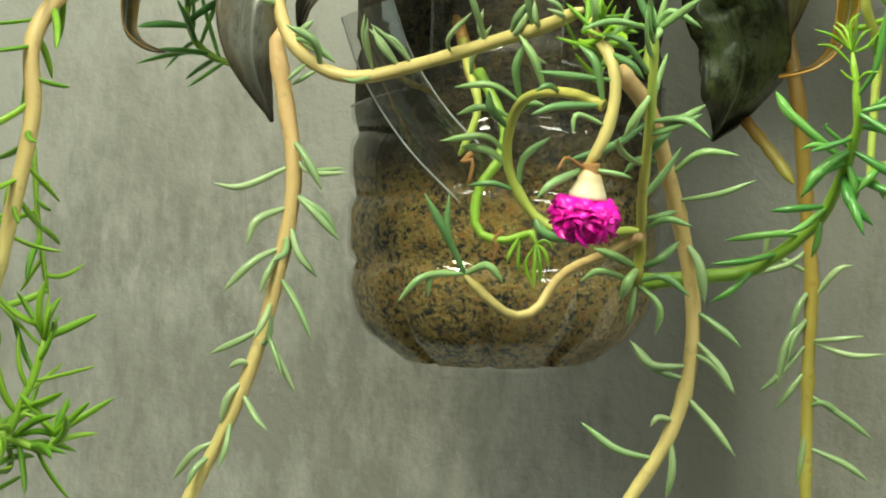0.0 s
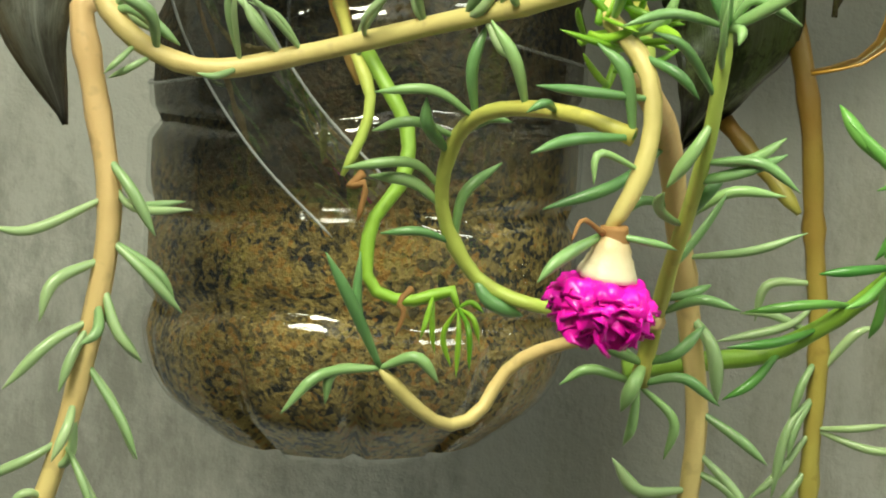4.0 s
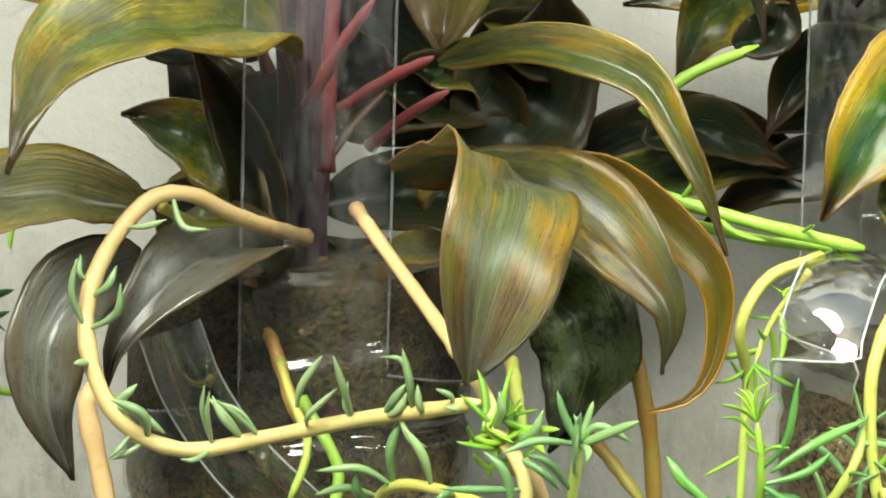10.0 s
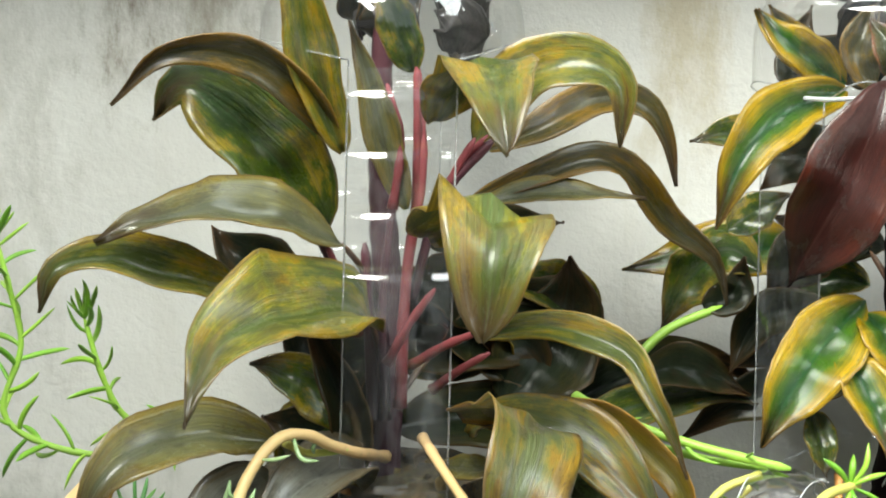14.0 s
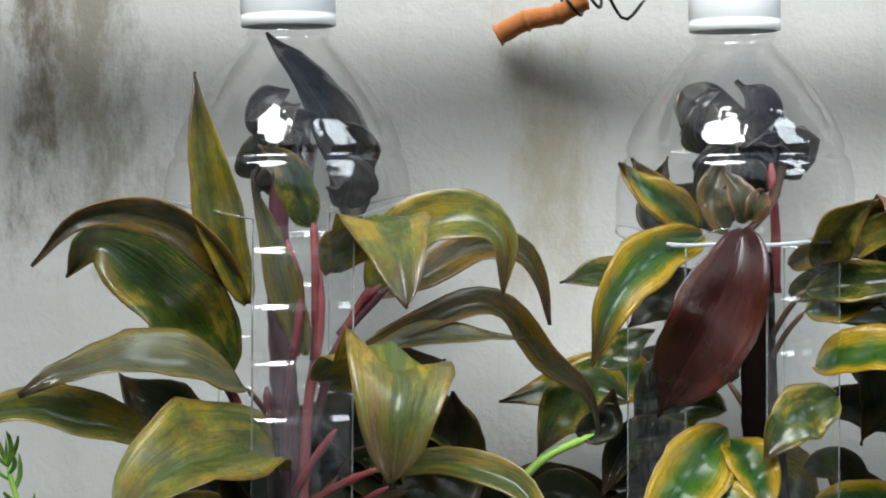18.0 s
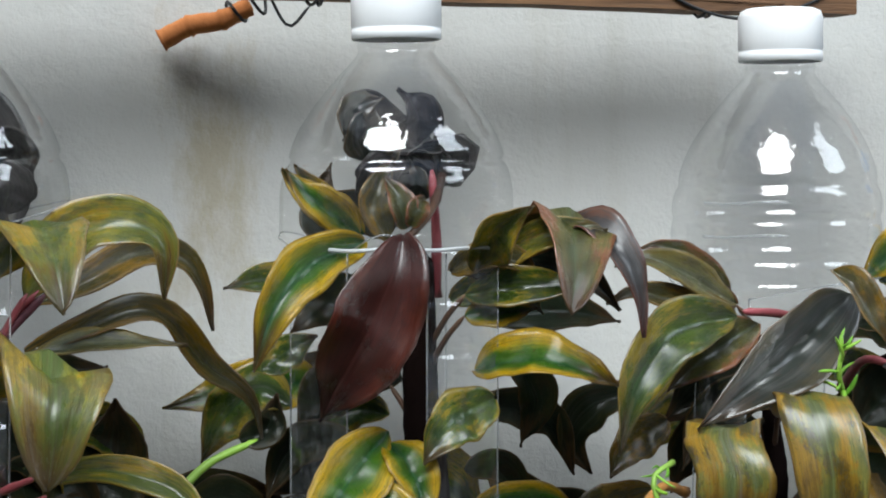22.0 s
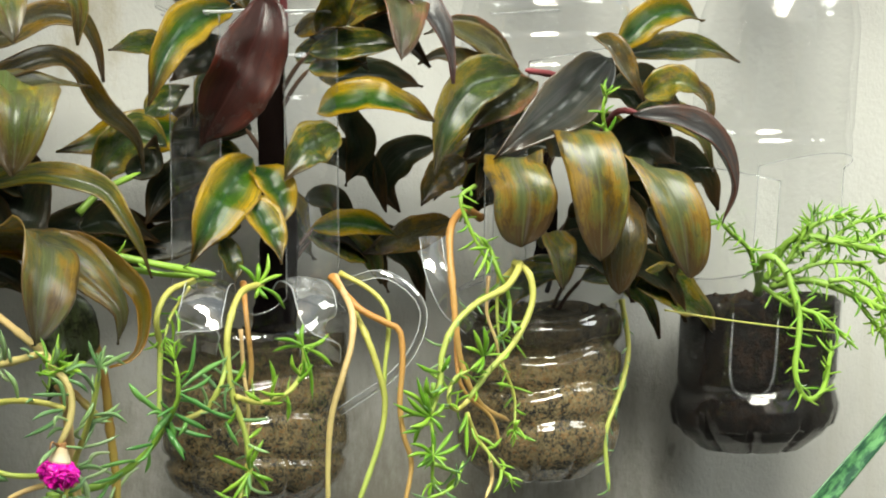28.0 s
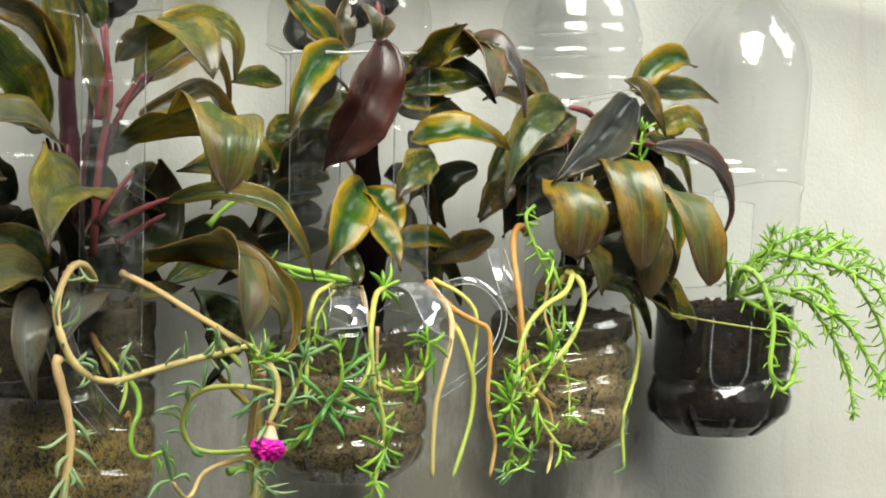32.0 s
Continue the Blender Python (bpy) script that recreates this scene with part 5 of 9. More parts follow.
strap_leaf(leafy, [(0.1494, -0.0500, 1.4325), (0.1391, -0.0500, 1.4366), (0.1300, -0.0500, 1.4416), (0.1240, -0.0500, 1.4455)], 0.0148, DUSK, fold=0.4)
strap_leaf(leafy, [(0.1406, -0.0700, 1.4298), (0.1358, -0.0700, 1.4394), (0.1387, -0.0680, 1.4489), (0.1437, -0.0660, 1.4566)], 0.0108, BRONZE, fold=0.4)
stalk(leafy, "petiole", [(0.0739, -0.0500, 1.3477), (0.0842, -0.0500, 1.3566), (0.1007, -0.0500, 1.3633)], 0.00160, 0.00120, GREEN_STALK, knots=3)
# back fillers, mostly DUSK, whose tone carries the shade between the plants
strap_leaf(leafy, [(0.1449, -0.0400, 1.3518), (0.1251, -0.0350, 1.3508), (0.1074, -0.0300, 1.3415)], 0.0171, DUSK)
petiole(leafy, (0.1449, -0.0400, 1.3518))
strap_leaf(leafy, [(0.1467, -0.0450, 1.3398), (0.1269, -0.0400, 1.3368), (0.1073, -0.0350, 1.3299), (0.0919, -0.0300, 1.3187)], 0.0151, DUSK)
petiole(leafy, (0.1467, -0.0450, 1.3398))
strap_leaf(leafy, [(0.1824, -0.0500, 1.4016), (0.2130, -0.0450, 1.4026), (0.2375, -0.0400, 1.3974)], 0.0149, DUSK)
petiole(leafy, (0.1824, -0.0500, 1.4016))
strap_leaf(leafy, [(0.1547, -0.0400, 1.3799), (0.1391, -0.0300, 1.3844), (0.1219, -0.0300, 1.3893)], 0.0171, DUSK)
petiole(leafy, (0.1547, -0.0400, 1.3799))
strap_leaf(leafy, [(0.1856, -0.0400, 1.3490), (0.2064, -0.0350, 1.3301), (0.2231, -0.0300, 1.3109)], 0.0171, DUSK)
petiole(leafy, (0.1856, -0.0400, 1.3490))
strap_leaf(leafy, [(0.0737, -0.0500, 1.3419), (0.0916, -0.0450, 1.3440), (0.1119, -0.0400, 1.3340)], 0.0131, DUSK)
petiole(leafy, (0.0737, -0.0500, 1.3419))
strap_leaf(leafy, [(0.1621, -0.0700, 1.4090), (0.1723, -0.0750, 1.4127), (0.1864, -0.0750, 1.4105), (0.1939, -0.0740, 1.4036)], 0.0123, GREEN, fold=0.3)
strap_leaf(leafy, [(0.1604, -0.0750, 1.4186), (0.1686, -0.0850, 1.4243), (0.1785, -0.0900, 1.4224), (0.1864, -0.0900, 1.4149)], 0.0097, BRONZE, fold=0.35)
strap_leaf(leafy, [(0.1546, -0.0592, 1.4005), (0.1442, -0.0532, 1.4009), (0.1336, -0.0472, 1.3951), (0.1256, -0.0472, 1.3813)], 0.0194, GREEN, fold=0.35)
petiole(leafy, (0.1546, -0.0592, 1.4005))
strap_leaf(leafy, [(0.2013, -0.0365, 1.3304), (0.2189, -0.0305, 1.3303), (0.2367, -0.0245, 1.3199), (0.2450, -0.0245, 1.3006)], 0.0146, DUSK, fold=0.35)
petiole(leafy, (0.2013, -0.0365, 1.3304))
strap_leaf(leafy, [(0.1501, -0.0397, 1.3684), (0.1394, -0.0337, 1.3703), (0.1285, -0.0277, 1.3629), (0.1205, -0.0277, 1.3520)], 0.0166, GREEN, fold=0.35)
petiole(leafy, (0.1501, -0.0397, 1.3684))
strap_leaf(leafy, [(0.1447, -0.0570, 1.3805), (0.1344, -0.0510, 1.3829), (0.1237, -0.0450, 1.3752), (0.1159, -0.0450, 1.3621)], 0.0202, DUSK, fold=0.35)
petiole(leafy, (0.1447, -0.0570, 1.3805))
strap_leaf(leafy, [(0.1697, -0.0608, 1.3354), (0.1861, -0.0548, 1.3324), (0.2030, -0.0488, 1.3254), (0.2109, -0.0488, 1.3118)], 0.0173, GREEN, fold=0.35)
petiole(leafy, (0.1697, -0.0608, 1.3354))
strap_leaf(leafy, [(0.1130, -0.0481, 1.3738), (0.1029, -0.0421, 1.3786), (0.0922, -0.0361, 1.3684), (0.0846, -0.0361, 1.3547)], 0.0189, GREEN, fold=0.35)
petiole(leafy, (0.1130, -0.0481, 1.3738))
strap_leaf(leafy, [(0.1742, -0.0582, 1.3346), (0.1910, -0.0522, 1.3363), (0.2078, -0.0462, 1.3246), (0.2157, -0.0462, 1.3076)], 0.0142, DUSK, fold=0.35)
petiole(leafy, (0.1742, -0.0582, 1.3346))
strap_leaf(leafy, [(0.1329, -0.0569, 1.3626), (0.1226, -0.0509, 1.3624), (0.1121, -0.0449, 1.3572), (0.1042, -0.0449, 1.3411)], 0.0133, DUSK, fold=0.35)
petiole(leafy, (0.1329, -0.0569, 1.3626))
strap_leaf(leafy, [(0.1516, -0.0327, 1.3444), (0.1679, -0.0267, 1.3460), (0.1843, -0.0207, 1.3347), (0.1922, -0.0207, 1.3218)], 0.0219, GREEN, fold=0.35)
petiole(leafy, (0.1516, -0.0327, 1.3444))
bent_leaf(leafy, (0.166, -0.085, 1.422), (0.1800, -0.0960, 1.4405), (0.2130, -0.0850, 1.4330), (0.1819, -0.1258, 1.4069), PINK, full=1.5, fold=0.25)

# two near-black leaves added to deepen the shaded gap by the wall
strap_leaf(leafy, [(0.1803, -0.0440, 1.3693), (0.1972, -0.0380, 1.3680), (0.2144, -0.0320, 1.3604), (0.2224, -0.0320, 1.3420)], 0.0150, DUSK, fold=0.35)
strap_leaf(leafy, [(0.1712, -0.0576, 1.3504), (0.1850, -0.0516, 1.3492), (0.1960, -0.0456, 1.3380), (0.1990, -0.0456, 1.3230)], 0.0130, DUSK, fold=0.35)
# dark shapes in place of reflections, yellow leaf and pink shoot under the second bottle's shoulder
strap_leaf(leafy, [(0.1507, -0.0550, 1.4443), (0.1488, -0.0500, 1.4608), (0.1409, -0.0480, 1.4746), (0.1299, -0.0550, 1.4753)], 0.0160, SHADE, "dark leaf shape inside the bottle, in place of a reflection", facing=(-0.3, -1, 0.2), fold=0.3, wave=0.05)
dark_reflections(leafy, 0.1475, 1.440, 1.482, 13, 72)
strap_leaf(leafy, [(0.1294, -0.0750, 1.4317), (0.1186, -0.0800, 1.4390), (0.1096, -0.0800, 1.4461), (0.1045, -0.0750, 1.4531)], 0.0120, GOLD, facing=(0, -1, 0.2), fold=0.3)
stalk(leafy, "shoot", [(0.1583, -0.0660, 1.4100), (0.1581, -0.0680, 1.4282), (0.1567, -0.0700, 1.4408), (0.1560, -0.0700, 1.4525)], 0.0019, 0.0013, RED_STALK, "pinkish red young shoot", knots=3)
strap_leaf(leafy, [(0.1399, -0.0900, 1.4336), (0.1383, -0.0920, 1.4397), (0.1372, -0.0900, 1.4449), (0.1348, -0.0850, 1.4501)], 0.0085, PINK, fold=0.4)
strap_leaf(leafy, [(0.1406, -0.0930, 1.4345), (0.1421, -0.0950, 1.4397), (0.1464, -0.0900, 1.4439)], 0.0060, PINK, fold=0.5)

leafy = foliage_plant(0.287, -0.062, 1.316, 1.39, 0.005, "dense bronze-green cordyline drooping over the bottle's rim")

strap_leaf(leafy, [(0.2582, -0.0900, 1.4018), (0.2315, -0.0980, 1.3983), (0.2159, -0.1000, 1.3809), (0.2092, -0.1000, 1.3580)], 0.0193, GREEN, fold=0.35)
petiole(leafy, (0.2582, -0.0900, 1.4018))
strap_leaf(leafy, [(0.2687, -0.0850, 1.3989), (0.2481, -0.0900, 1.3894), (0.2317, -0.0900, 1.3774)], 0.0147, PINK, fold=0.3)
petiole(leafy, (0.2687, -0.0850, 1.3989))
strap_leaf(leafy, [(0.3002, -0.0950, 1.4084), (0.2726, -0.1050, 1.3907), (0.2508, -0.1080, 1.3775), (0.2351, -0.1060, 1.3662)], 0.0239, GLOSSY, "glossy dark green folded leaf", fold=0.45)
petiole(leafy, (0.3002, -0.0950, 1.4084))
strap_leaf(leafy, [(0.2893, -0.1000, 1.4171), (0.2936, -0.1080, 1.4117), (0.2993, -0.1120, 1.3991), (0.3061, -0.1120, 1.3891)], 0.0098, BRONZE, fold=0.6)
petiole(leafy, (0.2893, -0.1000, 1.4171))
strap_leaf(leafy, [(0.3171, -0.0750, 1.4124), (0.3312, -0.0800, 1.4262), (0.3462, -0.0820, 1.4303), (0.3614, -0.0800, 1.4255)], 0.0149, GOLD, fold=0.3)
petiole(leafy, (0.3171, -0.0750, 1.4124))
strap_leaf(leafy, [(0.3260, -0.0700, 1.4111), (0.3521, -0.0700, 1.4138), (0.3718, -0.0700, 1.4128), (0.3889, -0.0700, 1.4069)], 0.0130, GREEN, fold=0.3)
petiole(leafy, (0.3260, -0.0700, 1.4111))
strap_leaf(leafy, [(0.3216, -0.0900, 1.3917), (0.3316, -0.1000, 1.3979), (0.3437, -0.1050, 1.3926)], 0.0145, OLIVE, fold=0.4)
petiole(leafy, (0.3216, -0.0900, 1.3917))
strap_leaf(leafy, [(0.3419, -0.0900, 1.3975), (0.3525, -0.0920, 1.3916), (0.3553, -0.0940, 1.3795)], 0.0070, BRONZE, fold=0.5)
petiole(leafy, (0.3419, -0.0900, 1.3975))
strap_leaf(leafy, [(0.3089, -0.1000, 1.3839), (0.3262, -0.1100, 1.3806), (0.3433, -0.1150, 1.3700), (0.3506, -0.1160, 1.3514), (0.3446, -0.1150, 1.3355)], 0.0142, LILAC, fold=0.45, twist=(10, 30))
petiole(leafy, (0.3089, -0.1000, 1.3839))
strap_leaf(leafy, [(0.2687, -0.0860, 1.3277), (0.2680, -0.0951, 1.3342), (0.2666, -0.1080, 1.3240), (0.2670, -0.1080, 1.3104)], 0.0145, AGED, fold=0.2, square=0.6, facing=(0, -0.75, 0.65), blunt=0.5)
petiole(leafy, (0.2687, -0.0860, 1.3277))
strap_leaf(leafy, [(0.2413, -0.0700, 1.3651), (0.2266, -0.0700, 1.3566), (0.2196, -0.0700, 1.3462)], 0.0140, BRONZE)
petiole(leafy, (0.2413, -0.0700, 1.3651))
strap_leaf(leafy, [(0.3222, -0.0600, 1.3567), (0.3418, -0.0600, 1.3713), (0.3611, -0.0600, 1.3601)], 0.0274, DUSK)
petiole(leafy, (0.3222, -0.0600, 1.3567))
strap_leaf(leafy, [(0.3285, -0.0850, 1.3587), (0.3379, -0.0900, 1.3453), (0.3378, -0.0900, 1.3234)], 0.0116, GOLD)
petiole(leafy, (0.3285, -0.0850, 1.3587))
strap_leaf(leafy, [(0.2685, -0.0700, 1.4041), (0.2525, -0.0700, 1.4136), (0.2380, -0.0700, 1.4186)], 0.0090, PINK)
petiole(leafy, (0.2685, -0.0700, 1.4041))
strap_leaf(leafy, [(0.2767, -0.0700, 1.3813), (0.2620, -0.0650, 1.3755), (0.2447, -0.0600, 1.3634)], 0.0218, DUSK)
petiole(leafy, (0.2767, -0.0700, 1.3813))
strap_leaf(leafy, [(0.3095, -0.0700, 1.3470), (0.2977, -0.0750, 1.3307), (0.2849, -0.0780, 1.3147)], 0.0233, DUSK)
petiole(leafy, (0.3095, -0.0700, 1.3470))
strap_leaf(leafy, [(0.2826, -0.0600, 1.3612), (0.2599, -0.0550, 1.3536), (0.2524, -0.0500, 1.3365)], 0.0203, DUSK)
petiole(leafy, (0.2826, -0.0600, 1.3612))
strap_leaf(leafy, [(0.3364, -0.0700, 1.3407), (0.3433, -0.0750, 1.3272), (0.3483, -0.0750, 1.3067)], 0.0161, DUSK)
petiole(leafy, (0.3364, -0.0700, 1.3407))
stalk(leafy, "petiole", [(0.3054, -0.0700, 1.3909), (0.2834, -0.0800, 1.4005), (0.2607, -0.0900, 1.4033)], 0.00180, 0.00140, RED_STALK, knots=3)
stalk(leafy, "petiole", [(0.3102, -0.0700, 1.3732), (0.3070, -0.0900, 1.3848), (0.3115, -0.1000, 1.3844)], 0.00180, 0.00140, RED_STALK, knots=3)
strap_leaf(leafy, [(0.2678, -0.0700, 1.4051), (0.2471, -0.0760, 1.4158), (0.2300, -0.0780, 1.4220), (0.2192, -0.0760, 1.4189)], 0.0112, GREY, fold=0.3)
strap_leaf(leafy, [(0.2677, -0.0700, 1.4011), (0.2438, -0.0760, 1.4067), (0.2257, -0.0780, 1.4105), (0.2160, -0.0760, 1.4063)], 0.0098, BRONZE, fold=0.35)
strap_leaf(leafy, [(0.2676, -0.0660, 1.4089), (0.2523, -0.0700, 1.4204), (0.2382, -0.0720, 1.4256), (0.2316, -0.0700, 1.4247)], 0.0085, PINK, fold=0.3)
# more back fillers; DUSK holds the bundle's inner shade in its colour
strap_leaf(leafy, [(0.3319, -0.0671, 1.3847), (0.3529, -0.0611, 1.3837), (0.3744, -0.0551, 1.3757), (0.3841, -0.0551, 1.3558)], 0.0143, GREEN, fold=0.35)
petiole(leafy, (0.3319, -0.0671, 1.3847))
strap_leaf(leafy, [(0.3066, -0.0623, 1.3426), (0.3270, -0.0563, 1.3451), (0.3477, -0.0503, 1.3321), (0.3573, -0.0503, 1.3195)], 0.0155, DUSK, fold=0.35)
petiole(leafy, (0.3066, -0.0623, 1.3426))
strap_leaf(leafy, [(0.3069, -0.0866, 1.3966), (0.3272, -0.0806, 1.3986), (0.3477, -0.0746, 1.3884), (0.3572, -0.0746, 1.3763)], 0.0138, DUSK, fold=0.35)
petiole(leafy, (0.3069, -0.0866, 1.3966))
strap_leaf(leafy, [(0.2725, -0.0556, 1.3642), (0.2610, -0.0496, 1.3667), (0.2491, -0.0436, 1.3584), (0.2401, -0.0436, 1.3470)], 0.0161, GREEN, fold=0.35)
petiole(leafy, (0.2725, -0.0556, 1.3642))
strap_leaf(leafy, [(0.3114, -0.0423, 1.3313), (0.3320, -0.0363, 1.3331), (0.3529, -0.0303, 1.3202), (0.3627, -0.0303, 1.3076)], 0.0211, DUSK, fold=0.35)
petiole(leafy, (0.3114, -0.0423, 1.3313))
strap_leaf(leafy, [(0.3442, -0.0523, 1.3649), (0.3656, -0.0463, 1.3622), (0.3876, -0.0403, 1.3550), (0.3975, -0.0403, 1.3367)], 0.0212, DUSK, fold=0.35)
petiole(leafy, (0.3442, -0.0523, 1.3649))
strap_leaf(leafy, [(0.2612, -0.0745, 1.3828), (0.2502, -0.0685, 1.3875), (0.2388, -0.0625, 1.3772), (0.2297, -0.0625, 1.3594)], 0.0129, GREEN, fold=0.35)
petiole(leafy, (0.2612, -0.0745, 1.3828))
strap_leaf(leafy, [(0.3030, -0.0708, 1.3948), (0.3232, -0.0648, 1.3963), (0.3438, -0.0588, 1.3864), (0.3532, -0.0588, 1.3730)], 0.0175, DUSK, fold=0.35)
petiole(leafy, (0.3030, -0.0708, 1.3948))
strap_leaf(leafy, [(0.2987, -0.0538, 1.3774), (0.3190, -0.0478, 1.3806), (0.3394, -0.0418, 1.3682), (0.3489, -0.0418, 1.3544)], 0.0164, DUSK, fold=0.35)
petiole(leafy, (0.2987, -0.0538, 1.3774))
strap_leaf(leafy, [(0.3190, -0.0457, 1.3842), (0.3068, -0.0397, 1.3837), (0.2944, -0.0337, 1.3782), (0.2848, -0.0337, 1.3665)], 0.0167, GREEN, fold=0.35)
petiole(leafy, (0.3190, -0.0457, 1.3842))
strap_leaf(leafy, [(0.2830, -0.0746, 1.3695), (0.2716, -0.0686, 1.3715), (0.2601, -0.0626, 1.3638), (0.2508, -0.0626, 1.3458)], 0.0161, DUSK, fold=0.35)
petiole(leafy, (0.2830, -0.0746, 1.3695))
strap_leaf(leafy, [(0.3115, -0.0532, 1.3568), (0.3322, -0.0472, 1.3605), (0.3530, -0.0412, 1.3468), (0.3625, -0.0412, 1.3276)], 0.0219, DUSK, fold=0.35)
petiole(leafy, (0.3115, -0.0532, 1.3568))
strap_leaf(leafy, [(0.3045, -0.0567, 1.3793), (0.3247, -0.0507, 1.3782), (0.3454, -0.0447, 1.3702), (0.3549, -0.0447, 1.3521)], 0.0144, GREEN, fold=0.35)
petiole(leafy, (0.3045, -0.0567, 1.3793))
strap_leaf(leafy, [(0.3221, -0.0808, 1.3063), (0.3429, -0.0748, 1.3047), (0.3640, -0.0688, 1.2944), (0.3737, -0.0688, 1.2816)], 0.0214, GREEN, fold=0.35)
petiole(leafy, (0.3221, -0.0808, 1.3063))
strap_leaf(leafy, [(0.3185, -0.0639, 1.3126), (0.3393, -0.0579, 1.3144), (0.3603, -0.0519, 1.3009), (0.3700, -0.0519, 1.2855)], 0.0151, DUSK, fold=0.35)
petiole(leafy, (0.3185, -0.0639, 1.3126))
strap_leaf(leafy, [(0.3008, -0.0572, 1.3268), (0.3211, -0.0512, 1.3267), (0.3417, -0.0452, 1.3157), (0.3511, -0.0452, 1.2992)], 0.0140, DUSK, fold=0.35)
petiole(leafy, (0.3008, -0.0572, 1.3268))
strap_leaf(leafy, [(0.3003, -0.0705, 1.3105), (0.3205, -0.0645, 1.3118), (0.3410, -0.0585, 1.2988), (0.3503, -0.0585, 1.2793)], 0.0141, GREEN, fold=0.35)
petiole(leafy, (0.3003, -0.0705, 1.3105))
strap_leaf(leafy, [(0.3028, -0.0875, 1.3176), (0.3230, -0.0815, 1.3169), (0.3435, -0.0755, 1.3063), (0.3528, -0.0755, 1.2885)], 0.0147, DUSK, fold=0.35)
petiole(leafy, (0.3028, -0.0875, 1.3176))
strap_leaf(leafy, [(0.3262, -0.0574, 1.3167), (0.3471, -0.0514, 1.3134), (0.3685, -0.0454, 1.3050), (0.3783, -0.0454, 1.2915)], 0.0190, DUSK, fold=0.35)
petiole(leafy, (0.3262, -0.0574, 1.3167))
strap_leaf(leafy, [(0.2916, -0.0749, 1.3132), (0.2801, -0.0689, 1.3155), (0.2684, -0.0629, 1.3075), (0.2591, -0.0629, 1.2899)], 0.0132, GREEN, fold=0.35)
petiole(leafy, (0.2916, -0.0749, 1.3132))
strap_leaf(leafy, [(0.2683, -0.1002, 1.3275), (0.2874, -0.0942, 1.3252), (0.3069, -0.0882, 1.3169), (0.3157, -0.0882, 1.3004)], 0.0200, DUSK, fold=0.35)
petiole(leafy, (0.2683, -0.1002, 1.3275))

# broad leaves that hang over the rim
bent_leaf(leafy, (0.262, -0.085, 1.362), (0.2306, -0.1040, 1.3640), (0.2500, -0.1210, 1.3655), (0.2400, -0.1190, 1.3300), AGED, full=7.0, fold=0.08, curl=0.25)
bent_leaf(leafy, (0.281, -0.082, 1.366), (0.2590, -0.1150, 1.3755), (0.2790, -0.1300, 1.3755), (0.2700, -0.1330, 1.3235), AGED, full=4.0, fold=0.2, curl=0.1)
bent_leaf(leafy, (0.288, -0.085, 1.358), (0.2860, -0.1250, 1.3660), (0.3120, -0.1330, 1.3560), (0.3095, -0.1400, 1.3150), AGED, full=3.2, fold=0.25)
bent_leaf(leafy, (0.290, -0.080, 1.338), (0.2790, -0.1080, 1.3480), (0.2980, -0.1180, 1.3470), (0.2860, -0.1220, 1.3080), BRONZE, full=3.5, fold=0.15, curl=0.2)


# ---- moss roses ----
rose = moss_rose(-0.006, -0.09, 1.305, "trailing moss rose with tan stems and one pink flower")

line = stalk(rose, "stem", [(-0.0051, -0.0800, 1.3240), (-0.0142, -0.1000, 1.3289), (-0.0223, -0.1120, 1.3333), (-0.0288, -0.1180, 1.3373), (-0.0363, -0.1220, 1.3372), (-0.0436, -0.1260, 1.3297), (-0.0480, -0.1300, 1.3202), (-0.0483, -0.1340, 1.3114), (-0.0452, -0.1370, 1.3018), (-0.0391, -0.1390, 1.2953), (-0.0293, -0.1400, 1.2924), (-0.0149, -0.1430, 1.2954), (0.0011, -0.1500, 1.2998), (0.0125, -0.1580, 1.3029), (0.0204, -0.1660, 1.3058)], 0.00170, 0.00140, TAN_STALK, knots=14)
line = stalk(rose, "stem", [(-0.0470, -0.1300, 1.3020), (-0.0488, -0.1310, 1.2994), (-0.0462, -0.1330, 1.2859), (-0.0442, -0.1340, 1.2711), (-0.0467, -0.1340, 1.2538), (-0.0524, -0.1350, 1.2314), (-0.0597, -0.1360, 1.2138), (-0.0673, -0.1370, 1.1986), (-0.0722, -0.1380, 1.1848)], 0.00190, 0.00140, TAN_STALK, knots=14)
line = stalk(rose, "stem", [(0.0049, -0.0900, 1.3311), (0.0089, -0.1100, 1.3254), (0.0156, -0.1300, 1.3161), (0.0211, -0.1500, 1.3079), (0.0229, -0.1630, 1.3039), (0.0218, -0.1660, 1.3024), (0.0260, -0.1710, 1.2969), (0.0276, -0.1730, 1.2907), (0.0265, -0.1740, 1.2834), (0.0240, -0.1740, 1.2777), (0.0219, -0.1740, 1.2747)], 0.00150, 0.00120, TAN_STALK, knots=12)
line = stalk(rose, "stem", [(0.0252, -0.1730, 1.2869), (0.0199, -0.1700, 1.2889), (0.0135, -0.1620, 1.2895), (0.0082, -0.1530, 1.2882), (0.0049, -0.1460, 1.2846), (0.0032, -0.1420, 1.2783), (0.0039, -0.1390, 1.2715), (0.0084, -0.1370, 1.2637), (0.0140, -0.1380, 1.2605), (0.0197, -0.1420, 1.2598), (0.0248, -0.1500, 1.2608), (0.0317, -0.1580, 1.2618)], 0.00110, 0.00100, LIME_STALK, knots=12)
